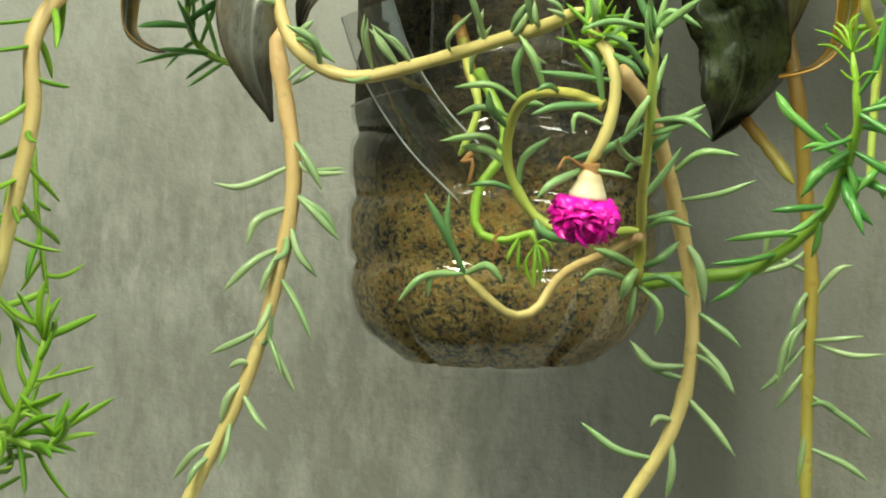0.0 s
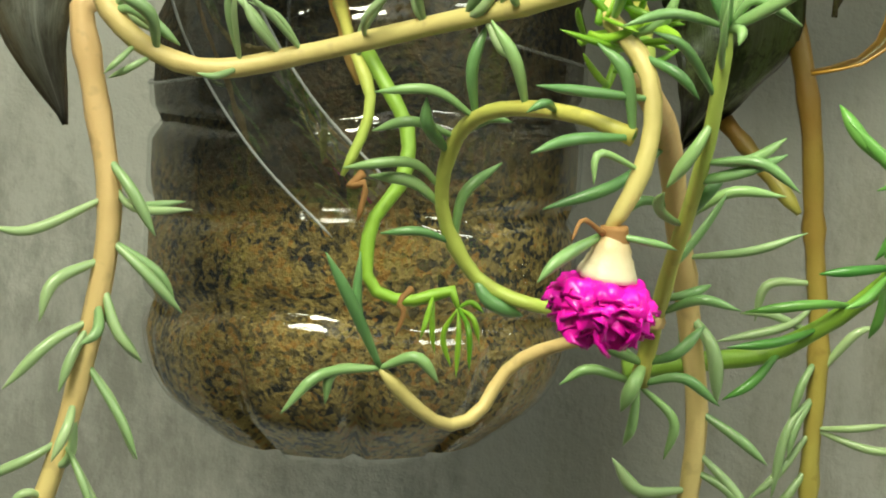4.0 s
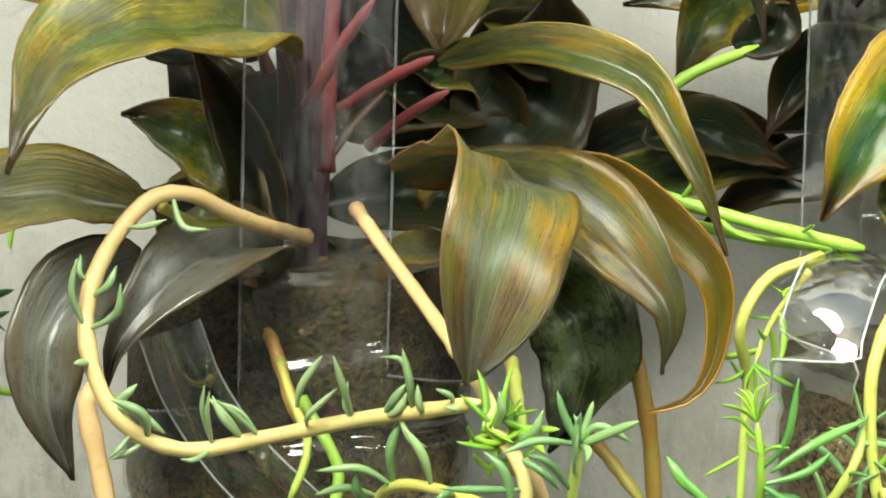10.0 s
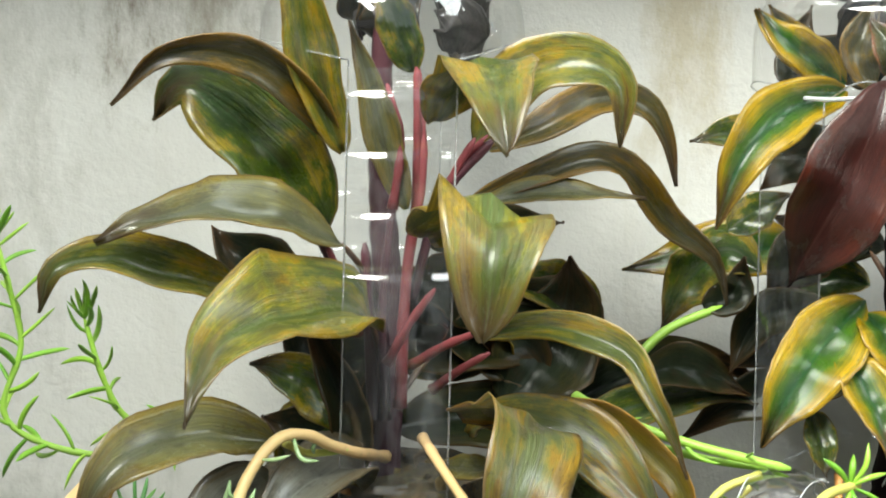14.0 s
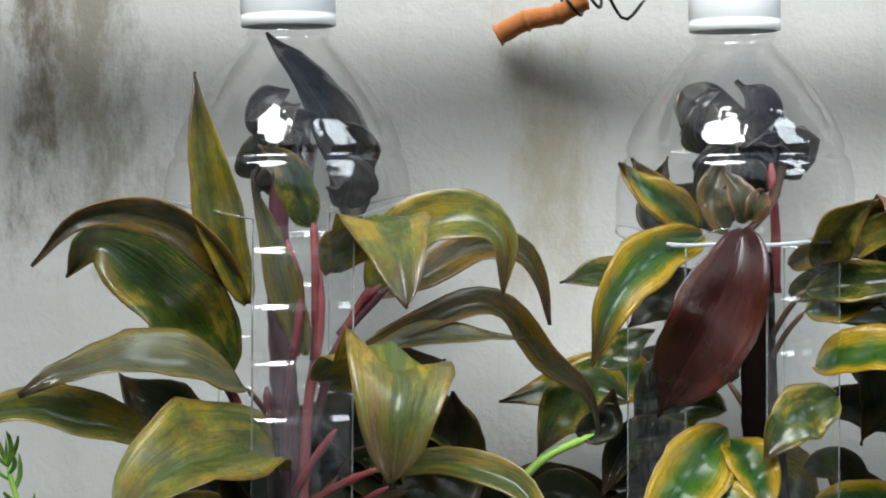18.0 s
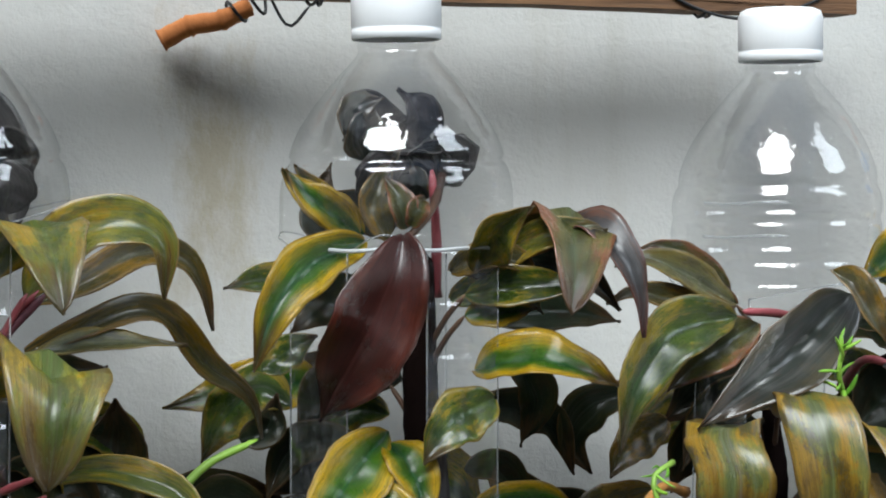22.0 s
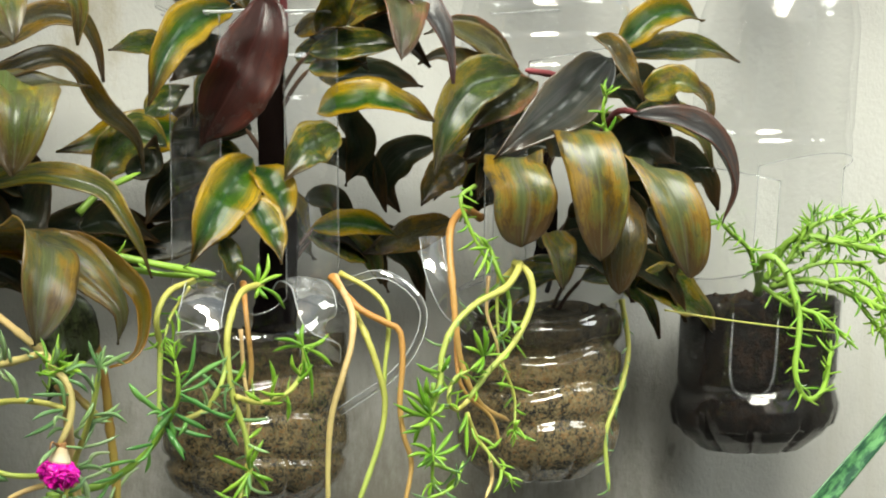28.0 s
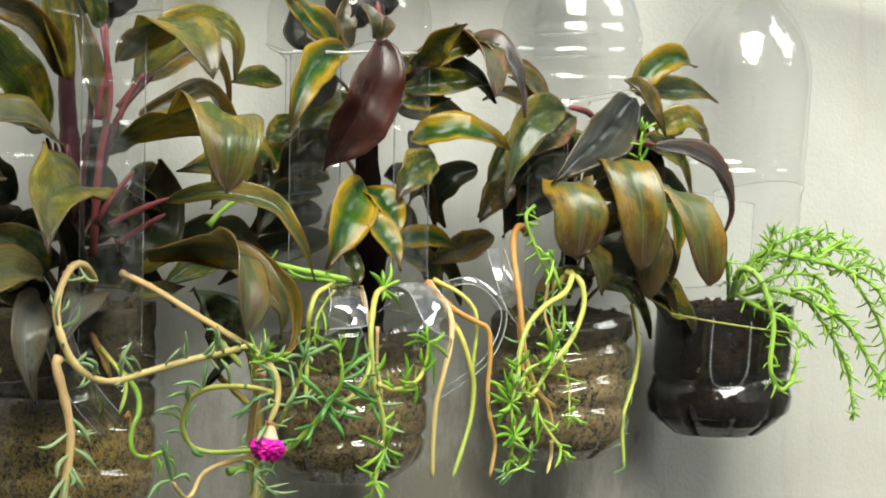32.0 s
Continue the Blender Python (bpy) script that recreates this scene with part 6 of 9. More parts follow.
line = stalk(rose, "stem", [(0.0322, -0.1570, 1.2609), (0.0278, -0.1500, 1.2578), (0.0229, -0.1420, 1.2552), (0.0168, -0.1380, 1.2522), (0.0131, -0.1370, 1.2489), (0.0096, -0.1380, 1.2434), (0.0049, -0.1400, 1.2421), (-0.0002, -0.1430, 1.2457), (-0.0050, -0.1450, 1.2512)], 0.00110, 0.00100, TAN_STALK, knots=10)
line = stalk(rose, "stem", [(0.0310, -0.1500, 1.2506), (0.0320, -0.1520, 1.2570), (0.0326, -0.1620, 1.2689), (0.0335, -0.1680, 1.2767), (0.0345, -0.1740, 1.2862), (0.0349, -0.1780, 1.2944), (0.0354, -0.1800, 1.3012)], 0.00120, 0.00090, LIME_STALK, knots=10)
leafed(rose, line, 5, 0.009, 0.014, NEEDLE, seed=9, start=0.3, tuft=5)
line = stalk(rose, "stem", [(0.0280, -0.1600, 1.2934), (0.0334, -0.1500, 1.2855), (0.0374, -0.1400, 1.2713), (0.0408, -0.1340, 1.2567), (0.0428, -0.1330, 1.2422), (0.0416, -0.1330, 1.2276), (0.0376, -0.1340, 1.2154), (0.0294, -0.1350, 1.2018), (0.0224, -0.1360, 1.1906)], 0.00190, 0.00140, TAN_STALK, knots=12)
line = stalk(rose, "stem", [(0.0612, -0.0950, 1.3089), (0.0653, -0.1000, 1.2858), (0.0670, -0.1000, 1.2666), (0.0689, -0.1000, 1.2473), (0.0685, -0.1000, 1.2279), (0.0685, -0.1000, 1.1966), (0.0682, -0.1000, 1.1821)], 0.00180, 0.00140, OCHRE_STALK, knots=12)
stalk(rose, "stem", [(0.0534, -0.0900, 1.2837), (0.0593, -0.0950, 1.2766), (0.0644, -0.1000, 1.2697)], 0.00140, 0.00130, OCHRE_STALK, knots=4)
stalk(rose, "stem", [(-0.0116, -0.1000, 1.3016), (-0.0095, -0.1080, 1.2952), (-0.0066, -0.1120, 1.2880), (-0.0074, -0.1130, 1.2823), (-0.0106, -0.1140, 1.2753)], 0.00100, 0.00080, LIME_STALK, knots=6)
stalk(rose, "stem", [(-0.0074, -0.1050, 1.2943), (-0.0033, -0.1100, 1.2879), (-0.0004, -0.1120, 1.2814), (-0.0016, -0.1140, 1.2742), (-0.0053, -0.1150, 1.2693), (-0.0066, -0.1160, 1.2636), (-0.0056, -0.1170, 1.2584), (0.0001, -0.1180, 1.2566), (0.0066, -0.1190, 1.2585), (0.0076, -0.1200, 1.2560)], 0.00130, 0.00090, GREEN_STALK, knots=8)
blade(rose, (0.0062, -0.1200, 1.2560), (0.0054, -0.1200, 1.2517), (0.0067, -0.1200, 1.2468), 0.00053, BRIGHT_NEEDLE)
blade(rose, (0.0071, -0.1200, 1.2560), (0.0076, -0.1225, 1.2526), (0.0074, -0.1225, 1.2457), 0.00053, BRIGHT_NEEDLE)
blade(rose, (0.0076, -0.1200, 1.2560), (0.0089, -0.1250, 1.2535), (0.0092, -0.1250, 1.2472), 0.00053, BRIGHT_NEEDLE)
blade(rose, (0.0045, -0.1200, 1.2560), (0.0037, -0.1200, 1.2523), (0.0042, -0.1200, 1.2489), 0.00053, BRIGHT_NEEDLE)
blade(rose, (0.0076, -0.1200, 1.2560), (0.0097, -0.1225, 1.2548), (0.0108, -0.1225, 1.2511), 0.00053, BRIGHT_NEEDLE)
blade(rose, (0.0030, -0.1200, 1.2560), (0.0023, -0.1250, 1.2543), (0.0016, -0.1250, 1.2519), 0.00053, BRIGHT_NEEDLE)
blade(rose, (0.0076, -0.1200, 1.2560), (0.0095, -0.1200, 1.2569), (0.0115, -0.1200, 1.2554), 0.00053, BRIGHT_NEEDLE)
stalk(rose, "root", [(-0.0174, -0.0900, 1.3160), (-0.0141, -0.0950, 1.3085), (-0.0109, -0.1000, 1.2988), (-0.0082, -0.1030, 1.2889)], 0.00150, 0.00120, ORANGE_STALK, knots=5)
stalk(rose, "stem", [(0.0330, -0.1200, 1.3042), (0.0326, -0.1300, 1.2994), (0.0322, -0.1400, 1.2939)], 0.00130, 0.00110, LIME_STALK, knots=4)
leafed(rose, [Vector(p) for p in ((0.0180, -0.1650, 1.2974), (0.0212, -0.1680, 1.3014), (0.0245, -0.1700, 1.3042))], 9, 0.006, 0.012, BRIGHT_NEEDLE, seed=5, tuft=4)
leafed(rose, [Vector(p) for p in ((0.0220, -0.1600, 1.2896), (0.0242, -0.1650, 1.2966), (0.0256, -0.1680, 1.3014))], 8, 0.006, 0.012, BRIGHT_NEEDLE, seed=6, tuft=4)
flower_at = Vector((0.0218, -0.1735, 1.2648))
calyx_at = Vector((0.0231, -0.1740, 1.2737))
stalk(rose, "dry_scrap", [(0.0216, -0.1750, 1.2748), (0.0185, -0.1780, 1.2768), (0.0170, -0.1800, 1.2744)], 0.00040, 0.00020, DRY, knots=2)
stalk(rose, "dry_scrap", [(0.0004, -0.1210, 1.2590), (-0.0016, -0.1220, 1.2571), (-0.0008, -0.1220, 1.2555), (-0.0020, -0.1220, 1.2518)], 0.00050, 0.00030, DRY, knots=2)
stalk(rose, "dry_scrap", [(-0.0074, -0.1160, 1.2760), (-0.0098, -0.1170, 1.2736), (-0.0070, -0.1170, 1.2744), (-0.0081, -0.1170, 1.2687)], 0.00060, 0.00040, DRY, knots=2)
blade(rose, (0.0071, -0.1507, 1.2870), (0.0060, -0.1527, 1.2943), (0.0079, -0.1523, 1.3002), 0.00102, NEEDLE)
blade(rose, (0.0131, -0.1613, 1.2894), (0.0108, -0.1629, 1.2958), (0.0075, -0.1621, 1.3009), 0.00103, NEEDLE)
blade(rose, (0.0066, -0.1495, 1.2864), (0.0009, -0.1509, 1.2909), (-0.0071, -0.1499, 1.2904), 0.00089, NEEDLE)
blade(rose, (0.0048, -0.1457, 1.2841), (-0.0016, -0.1466, 1.2863), (-0.0071, -0.1451, 1.2847), 0.00091, NEEDLE)
blade(rose, (0.0035, -0.1407, 1.2755), (-0.0015, -0.1424, 1.2802), (-0.0111, -0.1416, 1.2791), 0.00092, NEEDLE)
blade(rose, (0.0037, -0.1398, 1.2732), (-0.0011, -0.1407, 1.2773), (-0.0072, -0.1393, 1.2779), 0.00110, NEEDLE)
blade(rose, (0.0040, -0.1440, 1.2814), (0.0005, -0.1481, 1.2859), (0.0001, -0.1498, 1.2898), 0.00113, NEEDLE)
blade(rose, (0.0049, -0.1460, 1.2846), (0.0086, -0.1486, 1.2871), (0.0120, -0.1487, 1.2867), 0.00090, NEEDLE)
blade(rose, (0.0054, -0.1383, 1.2689), (0.0064, -0.1392, 1.2755), (0.0119, -0.1377, 1.2801), 0.00093, NEEDLE)
blade(rose, (0.0058, -0.1382, 1.2683), (0.0003, -0.1401, 1.2702), (-0.0054, -0.1396, 1.2697), 0.00079, NEEDLE)
blade(rose, (0.0084, -0.1370, 1.2637), (0.0106, -0.1380, 1.2601), (0.0158, -0.1367, 1.2577), 0.00133, NEEDLE)
blade(rose, (-0.0046, -0.1448, 1.2507), (-0.0095, -0.1486, 1.2613), (-0.0131, -0.1500, 1.2682), 0.00108, NEEDLE)
blade(rose, (-0.0061, -0.1448, 1.2532), (-0.0084, -0.1474, 1.2594), (-0.0083, -0.1475, 1.2681), 0.00086, NEEDLE)
blade(rose, (-0.0046, -0.1448, 1.2507), (-0.0134, -0.1482, 1.2507), (-0.0189, -0.1491, 1.2452), 0.00091, NEEDLE)
blade(rose, (-0.0046, -0.1448, 1.2507), (-0.0115, -0.1471, 1.2510), (-0.0127, -0.1470, 1.2463), 0.00091, NEEDLE)
blade(rose, (-0.0039, -0.1448, 1.2537), (-0.0000, -0.1470, 1.2532), (0.0032, -0.1468, 1.2496), 0.00104, NEEDLE)
blade(rose, (0.0248, -0.1727, 1.2871), (0.0169, -0.1769, 1.2867), (0.0116, -0.1787, 1.2850), 0.00095, NEEDLE)
blade(rose, (0.0337, -0.1492, 1.2843), (0.0264, -0.1526, 1.2789), (0.0162, -0.1536, 1.2753), 0.00102, NEEDLE)
blade(rose, (0.0235, -0.1723, 1.2922), (0.0169, -0.1756, 1.2928), (0.0122, -0.1764, 1.2933), 0.00087, NEEDLE)
blade(rose, (0.0252, -0.1730, 1.2869), (0.0237, -0.1740, 1.2950), (0.0202, -0.1726, 1.2986), 0.00103, NEEDLE)
blade(rose, (0.0364, -0.1425, 1.2749), (0.0312, -0.1440, 1.2758), (0.0278, -0.1431, 1.2726), 0.00087, NEEDLE)
blade(rose, (0.0197, -0.1740, 1.2724), (0.0159, -0.1776, 1.2717), (0.0130, -0.1789, 1.2689), 0.00102, NEEDLE)
blade(rose, (0.0257, -0.1740, 1.2729), (0.0287, -0.1754, 1.2736), (0.0312, -0.1744, 1.2728), 0.00063, NEEDLE)
blade(rose, (0.0338, -0.1798, 1.3020), (0.0276, -0.1835, 1.3028), (0.0214, -0.1849, 1.3011), 0.00081, NEEDLE)
blade(rose, (0.0354, -0.1798, 1.3006), (0.0381, -0.1819, 1.3048), (0.0441, -0.1815, 1.3017), 0.00081, NEEDLE)
blade(rose, (0.0354, -0.1798, 1.3006), (0.0362, -0.1836, 1.3009), (0.0356, -0.1849, 1.2992), 0.00081, NEEDLE)
blade(rose, (0.0348, -0.1773, 1.2930), (0.0298, -0.1815, 1.2986), (0.0254, -0.1833, 1.3005), 0.00082, NEEDLE)
blade(rose, (0.0343, -0.1725, 1.2838), (0.0402, -0.1737, 1.2845), (0.0450, -0.1724, 1.2873), 0.00087, NEEDLE)
blade(rose, (0.0342, -0.1720, 1.2830), (0.0411, -0.1755, 1.2843), (0.0462, -0.1765, 1.2807), 0.00087, NEEDLE)
blade(rose, (0.0371, -0.1408, 1.2725), (0.0438, -0.1443, 1.2773), (0.0516, -0.1453, 1.2770), 0.00096, NEEDLE)
blade(rose, (0.0323, -0.1757, 1.2902), (0.0323, -0.1764, 1.2855), (0.0294, -0.1748, 1.2808), 0.00102, NEEDLE)
blade(rose, (0.0335, -0.1680, 1.2767), (0.0357, -0.1691, 1.2796), (0.0383, -0.1679, 1.2819), 0.00096, NEEDLE)
blade(rose, (0.0323, -0.1562, 1.2620), (0.0374, -0.1594, 1.2642), (0.0428, -0.1601, 1.2629), 0.00088, NEEDLE)
blade(rose, (0.0323, -0.1570, 1.2630), (0.0363, -0.1578, 1.2648), (0.0394, -0.1563, 1.2658), 0.00083, NEEDLE)
blade(rose, (0.0315, -0.1510, 1.2538), (0.0299, -0.1533, 1.2514), (0.0282, -0.1532, 1.2473), 0.00127, NEEDLE)
blade(rose, (0.0311, -0.1502, 1.2511), (0.0239, -0.1520, 1.2530), (0.0197, -0.1514, 1.2506), 0.00089, NEEDLE)
blade(rose, (0.0312, -0.1505, 1.2522), (0.0267, -0.1540, 1.2563), (0.0227, -0.1551, 1.2578), 0.00110, NEEDLE)
blade(rose, (0.0303, -0.1500, 1.2477), (0.0302, -0.1509, 1.2448), (0.0293, -0.1494, 1.2417), 0.00085, NEEDLE)
blade(rose, (0.0312, -0.1503, 1.2517), (0.0369, -0.1521, 1.2520), (0.0423, -0.1515, 1.2480), 0.00094, NEEDLE)
blade(rose, (0.0350, -0.1500, 1.2499), (0.0361, -0.1508, 1.2457), (0.0352, -0.1492, 1.2397), 0.00085, NEEDLE)
blade(rose, (0.0314, -0.1508, 1.2533), (0.0360, -0.1519, 1.2556), (0.0399, -0.1506, 1.2593), 0.00102, NEEDLE)
blade(rose, (0.0175, -0.1667, 1.2929), (0.0141, -0.1698, 1.2907), (0.0117, -0.1706, 1.2895), 0.00073, NEEDLE)
blade(rose, (0.0261, -0.1712, 1.2964), (0.0303, -0.1741, 1.2951), (0.0331, -0.1746, 1.2920), 0.00087, NEEDLE)
blade(rose, (0.0246, -0.1693, 1.2987), (0.0284, -0.1730, 1.3017), (0.0301, -0.1742, 1.3060), 0.00088, NEEDLE)
blade(rose, (0.0249, -0.1677, 1.3018), (0.0233, -0.1714, 1.3051), (0.0227, -0.1726, 1.3090), 0.00088, NEEDLE)
blade(rose, (0.0352, -0.1790, 1.2978), (0.0341, -0.1830, 1.3025), (0.0342, -0.1845, 1.3071), 0.00070, NEEDLE)
blade(rose, (0.0227, -0.1740, 1.2832), (0.0204, -0.1771, 1.2851), (0.0197, -0.1779, 1.2812), 0.00063, NEEDLE)
blade(rose, (0.0405, -0.1345, 1.2579), (0.0440, -0.1366, 1.2532), (0.0450, -0.1363, 1.2451), 0.00134, PALE_NEEDLE)
blade(rose, (0.0414, -0.1380, 1.2667), (0.0479, -0.1422, 1.2688), (0.0553, -0.1440, 1.2718), 0.00080, PALE_NEEDLE)
blade(rose, (0.0416, -0.1330, 1.2276), (0.0349, -0.1348, 1.2310), (0.0303, -0.1343, 1.2362), 0.00108, PALE_NEEDLE)
blade(rose, (0.0423, -0.1330, 1.2361), (0.0481, -0.1360, 1.2323), (0.0519, -0.1366, 1.2261), 0.00099, PALE_NEEDLE)
blade(rose, (0.0459, -0.1331, 1.2442), (0.0488, -0.1362, 1.2398), (0.0529, -0.1369, 1.2362), 0.00099, PALE_NEEDLE)
blade(rose, (-0.0449, -0.1337, 1.2760), (-0.0407, -0.1350, 1.2719), (-0.0323, -0.1339, 1.2717), 0.00076, PALE_NEEDLE)
blade(rose, (-0.0446, -0.1340, 1.2682), (-0.0388, -0.1365, 1.2628), (-0.0334, -0.1366, 1.2570), 0.00098, PALE_NEEDLE)
blade(rose, (-0.0452, -0.1335, 1.2785), (-0.0409, -0.1366, 1.2747), (-0.0374, -0.1373, 1.2682), 0.00107, PALE_NEEDLE)
blade(rose, (-0.0431, -0.1340, 1.2596), (-0.0427, -0.1365, 1.2542), (-0.0392, -0.1366, 1.2500), 0.00098, PALE_NEEDLE)
blade(rose, (-0.0445, -0.1342, 1.2502), (-0.0432, -0.1359, 1.2437), (-0.0401, -0.1352, 1.2351), 0.00076, PALE_NEEDLE)
blade(rose, (-0.0461, -0.1340, 1.2581), (-0.0453, -0.1380, 1.2545), (-0.0477, -0.1396, 1.2525), 0.00098, PALE_NEEDLE)
blade(rose, (-0.0383, -0.1391, 1.2951), (-0.0412, -0.1399, 1.2921), (-0.0442, -0.1383, 1.2906), 0.00062, PALE_NEEDLE)
blade(rose, (-0.0269, -0.1405, 1.2929), (-0.0265, -0.1446, 1.3002), (-0.0261, -0.1463, 1.3046), 0.00053, PALE_NEEDLE)
blade(rose, (-0.0209, -0.1417, 1.2942), (-0.0237, -0.1433, 1.2989), (-0.0256, -0.1425, 1.3031), 0.00070, PALE_NEEDLE)
blade(rose, (-0.0173, -0.1425, 1.2949), (-0.0204, -0.1437, 1.3001), (-0.0247, -0.1426, 1.3020), 0.00048, PALE_NEEDLE)
blade(rose, (-0.0096, -0.1453, 1.2969), (-0.0084, -0.1495, 1.3006), (-0.0034, -0.1512, 1.3058), 0.00065, PALE_NEEDLE)
blade(rose, (-0.0016, -0.1488, 1.2991), (-0.0019, -0.1503, 1.3024), (-0.0013, -0.1493, 1.3066), 0.00068, PALE_NEEDLE)
blade(rose, (0.0049, -0.1527, 1.3008), (0.0069, -0.1556, 1.3023), (0.0089, -0.1561, 1.3061), 0.00093, PALE_NEEDLE)
blade(rose, (0.0115, -0.1573, 1.3026), (0.0106, -0.1595, 1.3037), (0.0102, -0.1593, 1.3078), 0.00075, PALE_NEEDLE)
blade(rose, (0.0184, -0.1627, 1.3019), (0.0161, -0.1668, 1.3048), (0.0136, -0.1686, 1.3058), 0.00065, PALE_NEEDLE)
blade(rose, (-0.0358, -0.1393, 1.2943), (-0.0382, -0.1434, 1.3000), (-0.0438, -0.1450, 1.3033), 0.00114, PALE_NEEDLE)
blade(rose, (-0.0269, -0.1405, 1.2929), (-0.0289, -0.1441, 1.2916), (-0.0315, -0.1452, 1.2920), 0.00061, PALE_NEEDLE)
blade(rose, (0.0077, -0.1547, 1.3016), (0.0095, -0.1555, 1.2970), (0.0125, -0.1540, 1.2953), 0.00075, PALE_NEEDLE)
blade(rose, (0.0686, -0.1000, 1.2344), (0.0742, -0.1035, 1.2347), (0.0805, -0.1046, 1.2357), 0.00079, PALE_NEEDLE)
blade(rose, (0.0685, -0.1000, 1.2201), (0.0721, -0.1016, 1.2199), (0.0770, -0.1007, 1.2165), 0.00089, PALE_NEEDLE)
blade(rose, (0.0652, -0.1000, 1.2492), (0.0609, -0.1009, 1.2529), (0.0555, -0.0995, 1.2529), 0.00089, PALE_NEEDLE)
blade(rose, (0.0678, -0.1000, 1.2586), (0.0597, -0.1009, 1.2580), (0.0581, -0.0994, 1.2516), 0.00099, PALE_NEEDLE)
blade(rose, (0.0660, -0.1000, 1.2394), (0.0636, -0.1030, 1.2339), (0.0614, -0.1036, 1.2227), 0.00099, PALE_NEEDLE)
blade(rose, (0.0642, -0.1000, 1.2333), (0.0624, -0.1030, 1.2267), (0.0573, -0.1035, 1.2222), 0.00089, PALE_NEEDLE)
blade(rose, (0.0689, -0.1000, 1.2473), (0.0660, -0.1024, 1.2420), (0.0642, -0.1023, 1.2358), 0.00089, PALE_NEEDLE)
blade(rose, (-0.0495, -0.1345, 1.2426), (-0.0493, -0.1360, 1.2355), (-0.0530, -0.1351, 1.2335), 0.00089, PALE_NEEDLE)
blade(rose, (-0.0505, -0.1347, 1.2389), (-0.0476, -0.1385, 1.2334), (-0.0453, -0.1399, 1.2274), 0.00071, PALE_NEEDLE)
blade(rose, (-0.0445, -0.1338, 1.2736), (-0.0549, -0.1369, 1.2686), (-0.0612, -0.1380, 1.2692), 0.00091, PALE_NEEDLE)
blade(rose, (-0.0447, -0.1338, 1.2748), (-0.0393, -0.1339, 1.2722), (-0.0334, -0.1321, 1.2727), 0.00073, PALE_NEEDLE)
blade(rose, (-0.0450, -0.1340, 1.2653), (-0.0516, -0.1375, 1.2613), (-0.0535, -0.1390, 1.2558), 0.00109, PALE_NEEDLE)
blade(rose, (-0.0446, -0.1340, 1.2682), (-0.0371, -0.1352, 1.2627), (-0.0345, -0.1344, 1.2578), 0.00085, PALE_NEEDLE)
blade(rose, (-0.0463, -0.1340, 1.2567), (-0.0521, -0.1377, 1.2525), (-0.0586, -0.1393, 1.2459), 0.00103, PALE_NEEDLE)
blade(rose, (-0.0465, -0.1340, 1.2552), (-0.0491, -0.1370, 1.2503), (-0.0508, -0.1380, 1.2454), 0.00091, PALE_NEEDLE)
blade(rose, (-0.0459, -0.1340, 1.2596), (-0.0426, -0.1340, 1.2533), (-0.0395, -0.1320, 1.2488), 0.00097, PALE_NEEDLE)
blade(rose, (-0.0476, -0.1342, 1.2501), (-0.0421, -0.1373, 1.2418), (-0.0394, -0.1385, 1.2358), 0.00085, PALE_NEEDLE)
blade(rose, (-0.0505, -0.1347, 1.2389), (-0.0550, -0.1361, 1.2352), (-0.0627, -0.1355, 1.2315), 0.00091, PALE_NEEDLE)
blade(rose, (-0.0510, -0.1348, 1.2370), (-0.0459, -0.1369, 1.2293), (-0.0430, -0.1371, 1.2236), 0.00084, PALE_NEEDLE)
blade(rose, (-0.0530, -0.1351, 1.2299), (-0.0553, -0.1373, 1.2303), (-0.0578, -0.1375, 1.2288), 0.00084, PALE_NEEDLE)
blade(rose, (-0.0542, -0.1353, 1.2270), (-0.0578, -0.1373, 1.2228), (-0.0597, -0.1373, 1.2165), 0.00096, PALE_NEEDLE)
blade(rose, (-0.0585, -0.1358, 1.2167), (-0.0579, -0.1391, 1.2119), (-0.0595, -0.1403, 1.2070), 0.00084, PALE_NEEDLE)
blade(rose, (-0.0597, -0.1360, 1.2138), (-0.0655, -0.1367, 1.2100), (-0.0710, -0.1354, 1.2033), 0.00096, PALE_NEEDLE)
blade(rose, (-0.0554, -0.1354, 1.2241), (-0.0514, -0.1391, 1.2183), (-0.0485, -0.1407, 1.2159), 0.00090, PALE_NEEDLE)
blade(rose, (-0.0622, -0.1363, 1.2087), (-0.0648, -0.1394, 1.2067), (-0.0664, -0.1405, 1.2028), 0.00084, PALE_NEEDLE)
blade(rose, (-0.0491, -0.1344, 1.2445), (-0.0494, -0.1383, 1.2405), (-0.0515, -0.1403, 1.2357), 0.00091, PALE_NEEDLE)
blade(rose, (0.0422, -0.1330, 1.2349), (0.0479, -0.1359, 1.2317), (0.0514, -0.1369, 1.2265), 0.00103, PALE_NEEDLE)
blade(rose, (0.0413, -0.1331, 1.2266), (0.0474, -0.1355, 1.2189), (0.0521, -0.1358, 1.2127), 0.00103, PALE_NEEDLE)
blade(rose, (0.0376, -0.1340, 1.2154), (0.0389, -0.1344, 1.2094), (0.0376, -0.1328, 1.2024), 0.00103, PALE_NEEDLE)
blade(rose, (0.0355, -0.1343, 1.2120), (0.0269, -0.1367, 1.2136), (0.0193, -0.1372, 1.2193), 0.00109, PALE_NEEDLE)
blade(rose, (0.0418, -0.1330, 1.2300), (0.0338, -0.1365, 1.2320), (0.0296, -0.1381, 1.2372), 0.00109, PALE_NEEDLE)
blade(rose, (0.0393, -0.1336, 1.2205), (0.0358, -0.1365, 1.2206), (0.0341, -0.1375, 1.2188), 0.00085, PALE_NEEDLE)
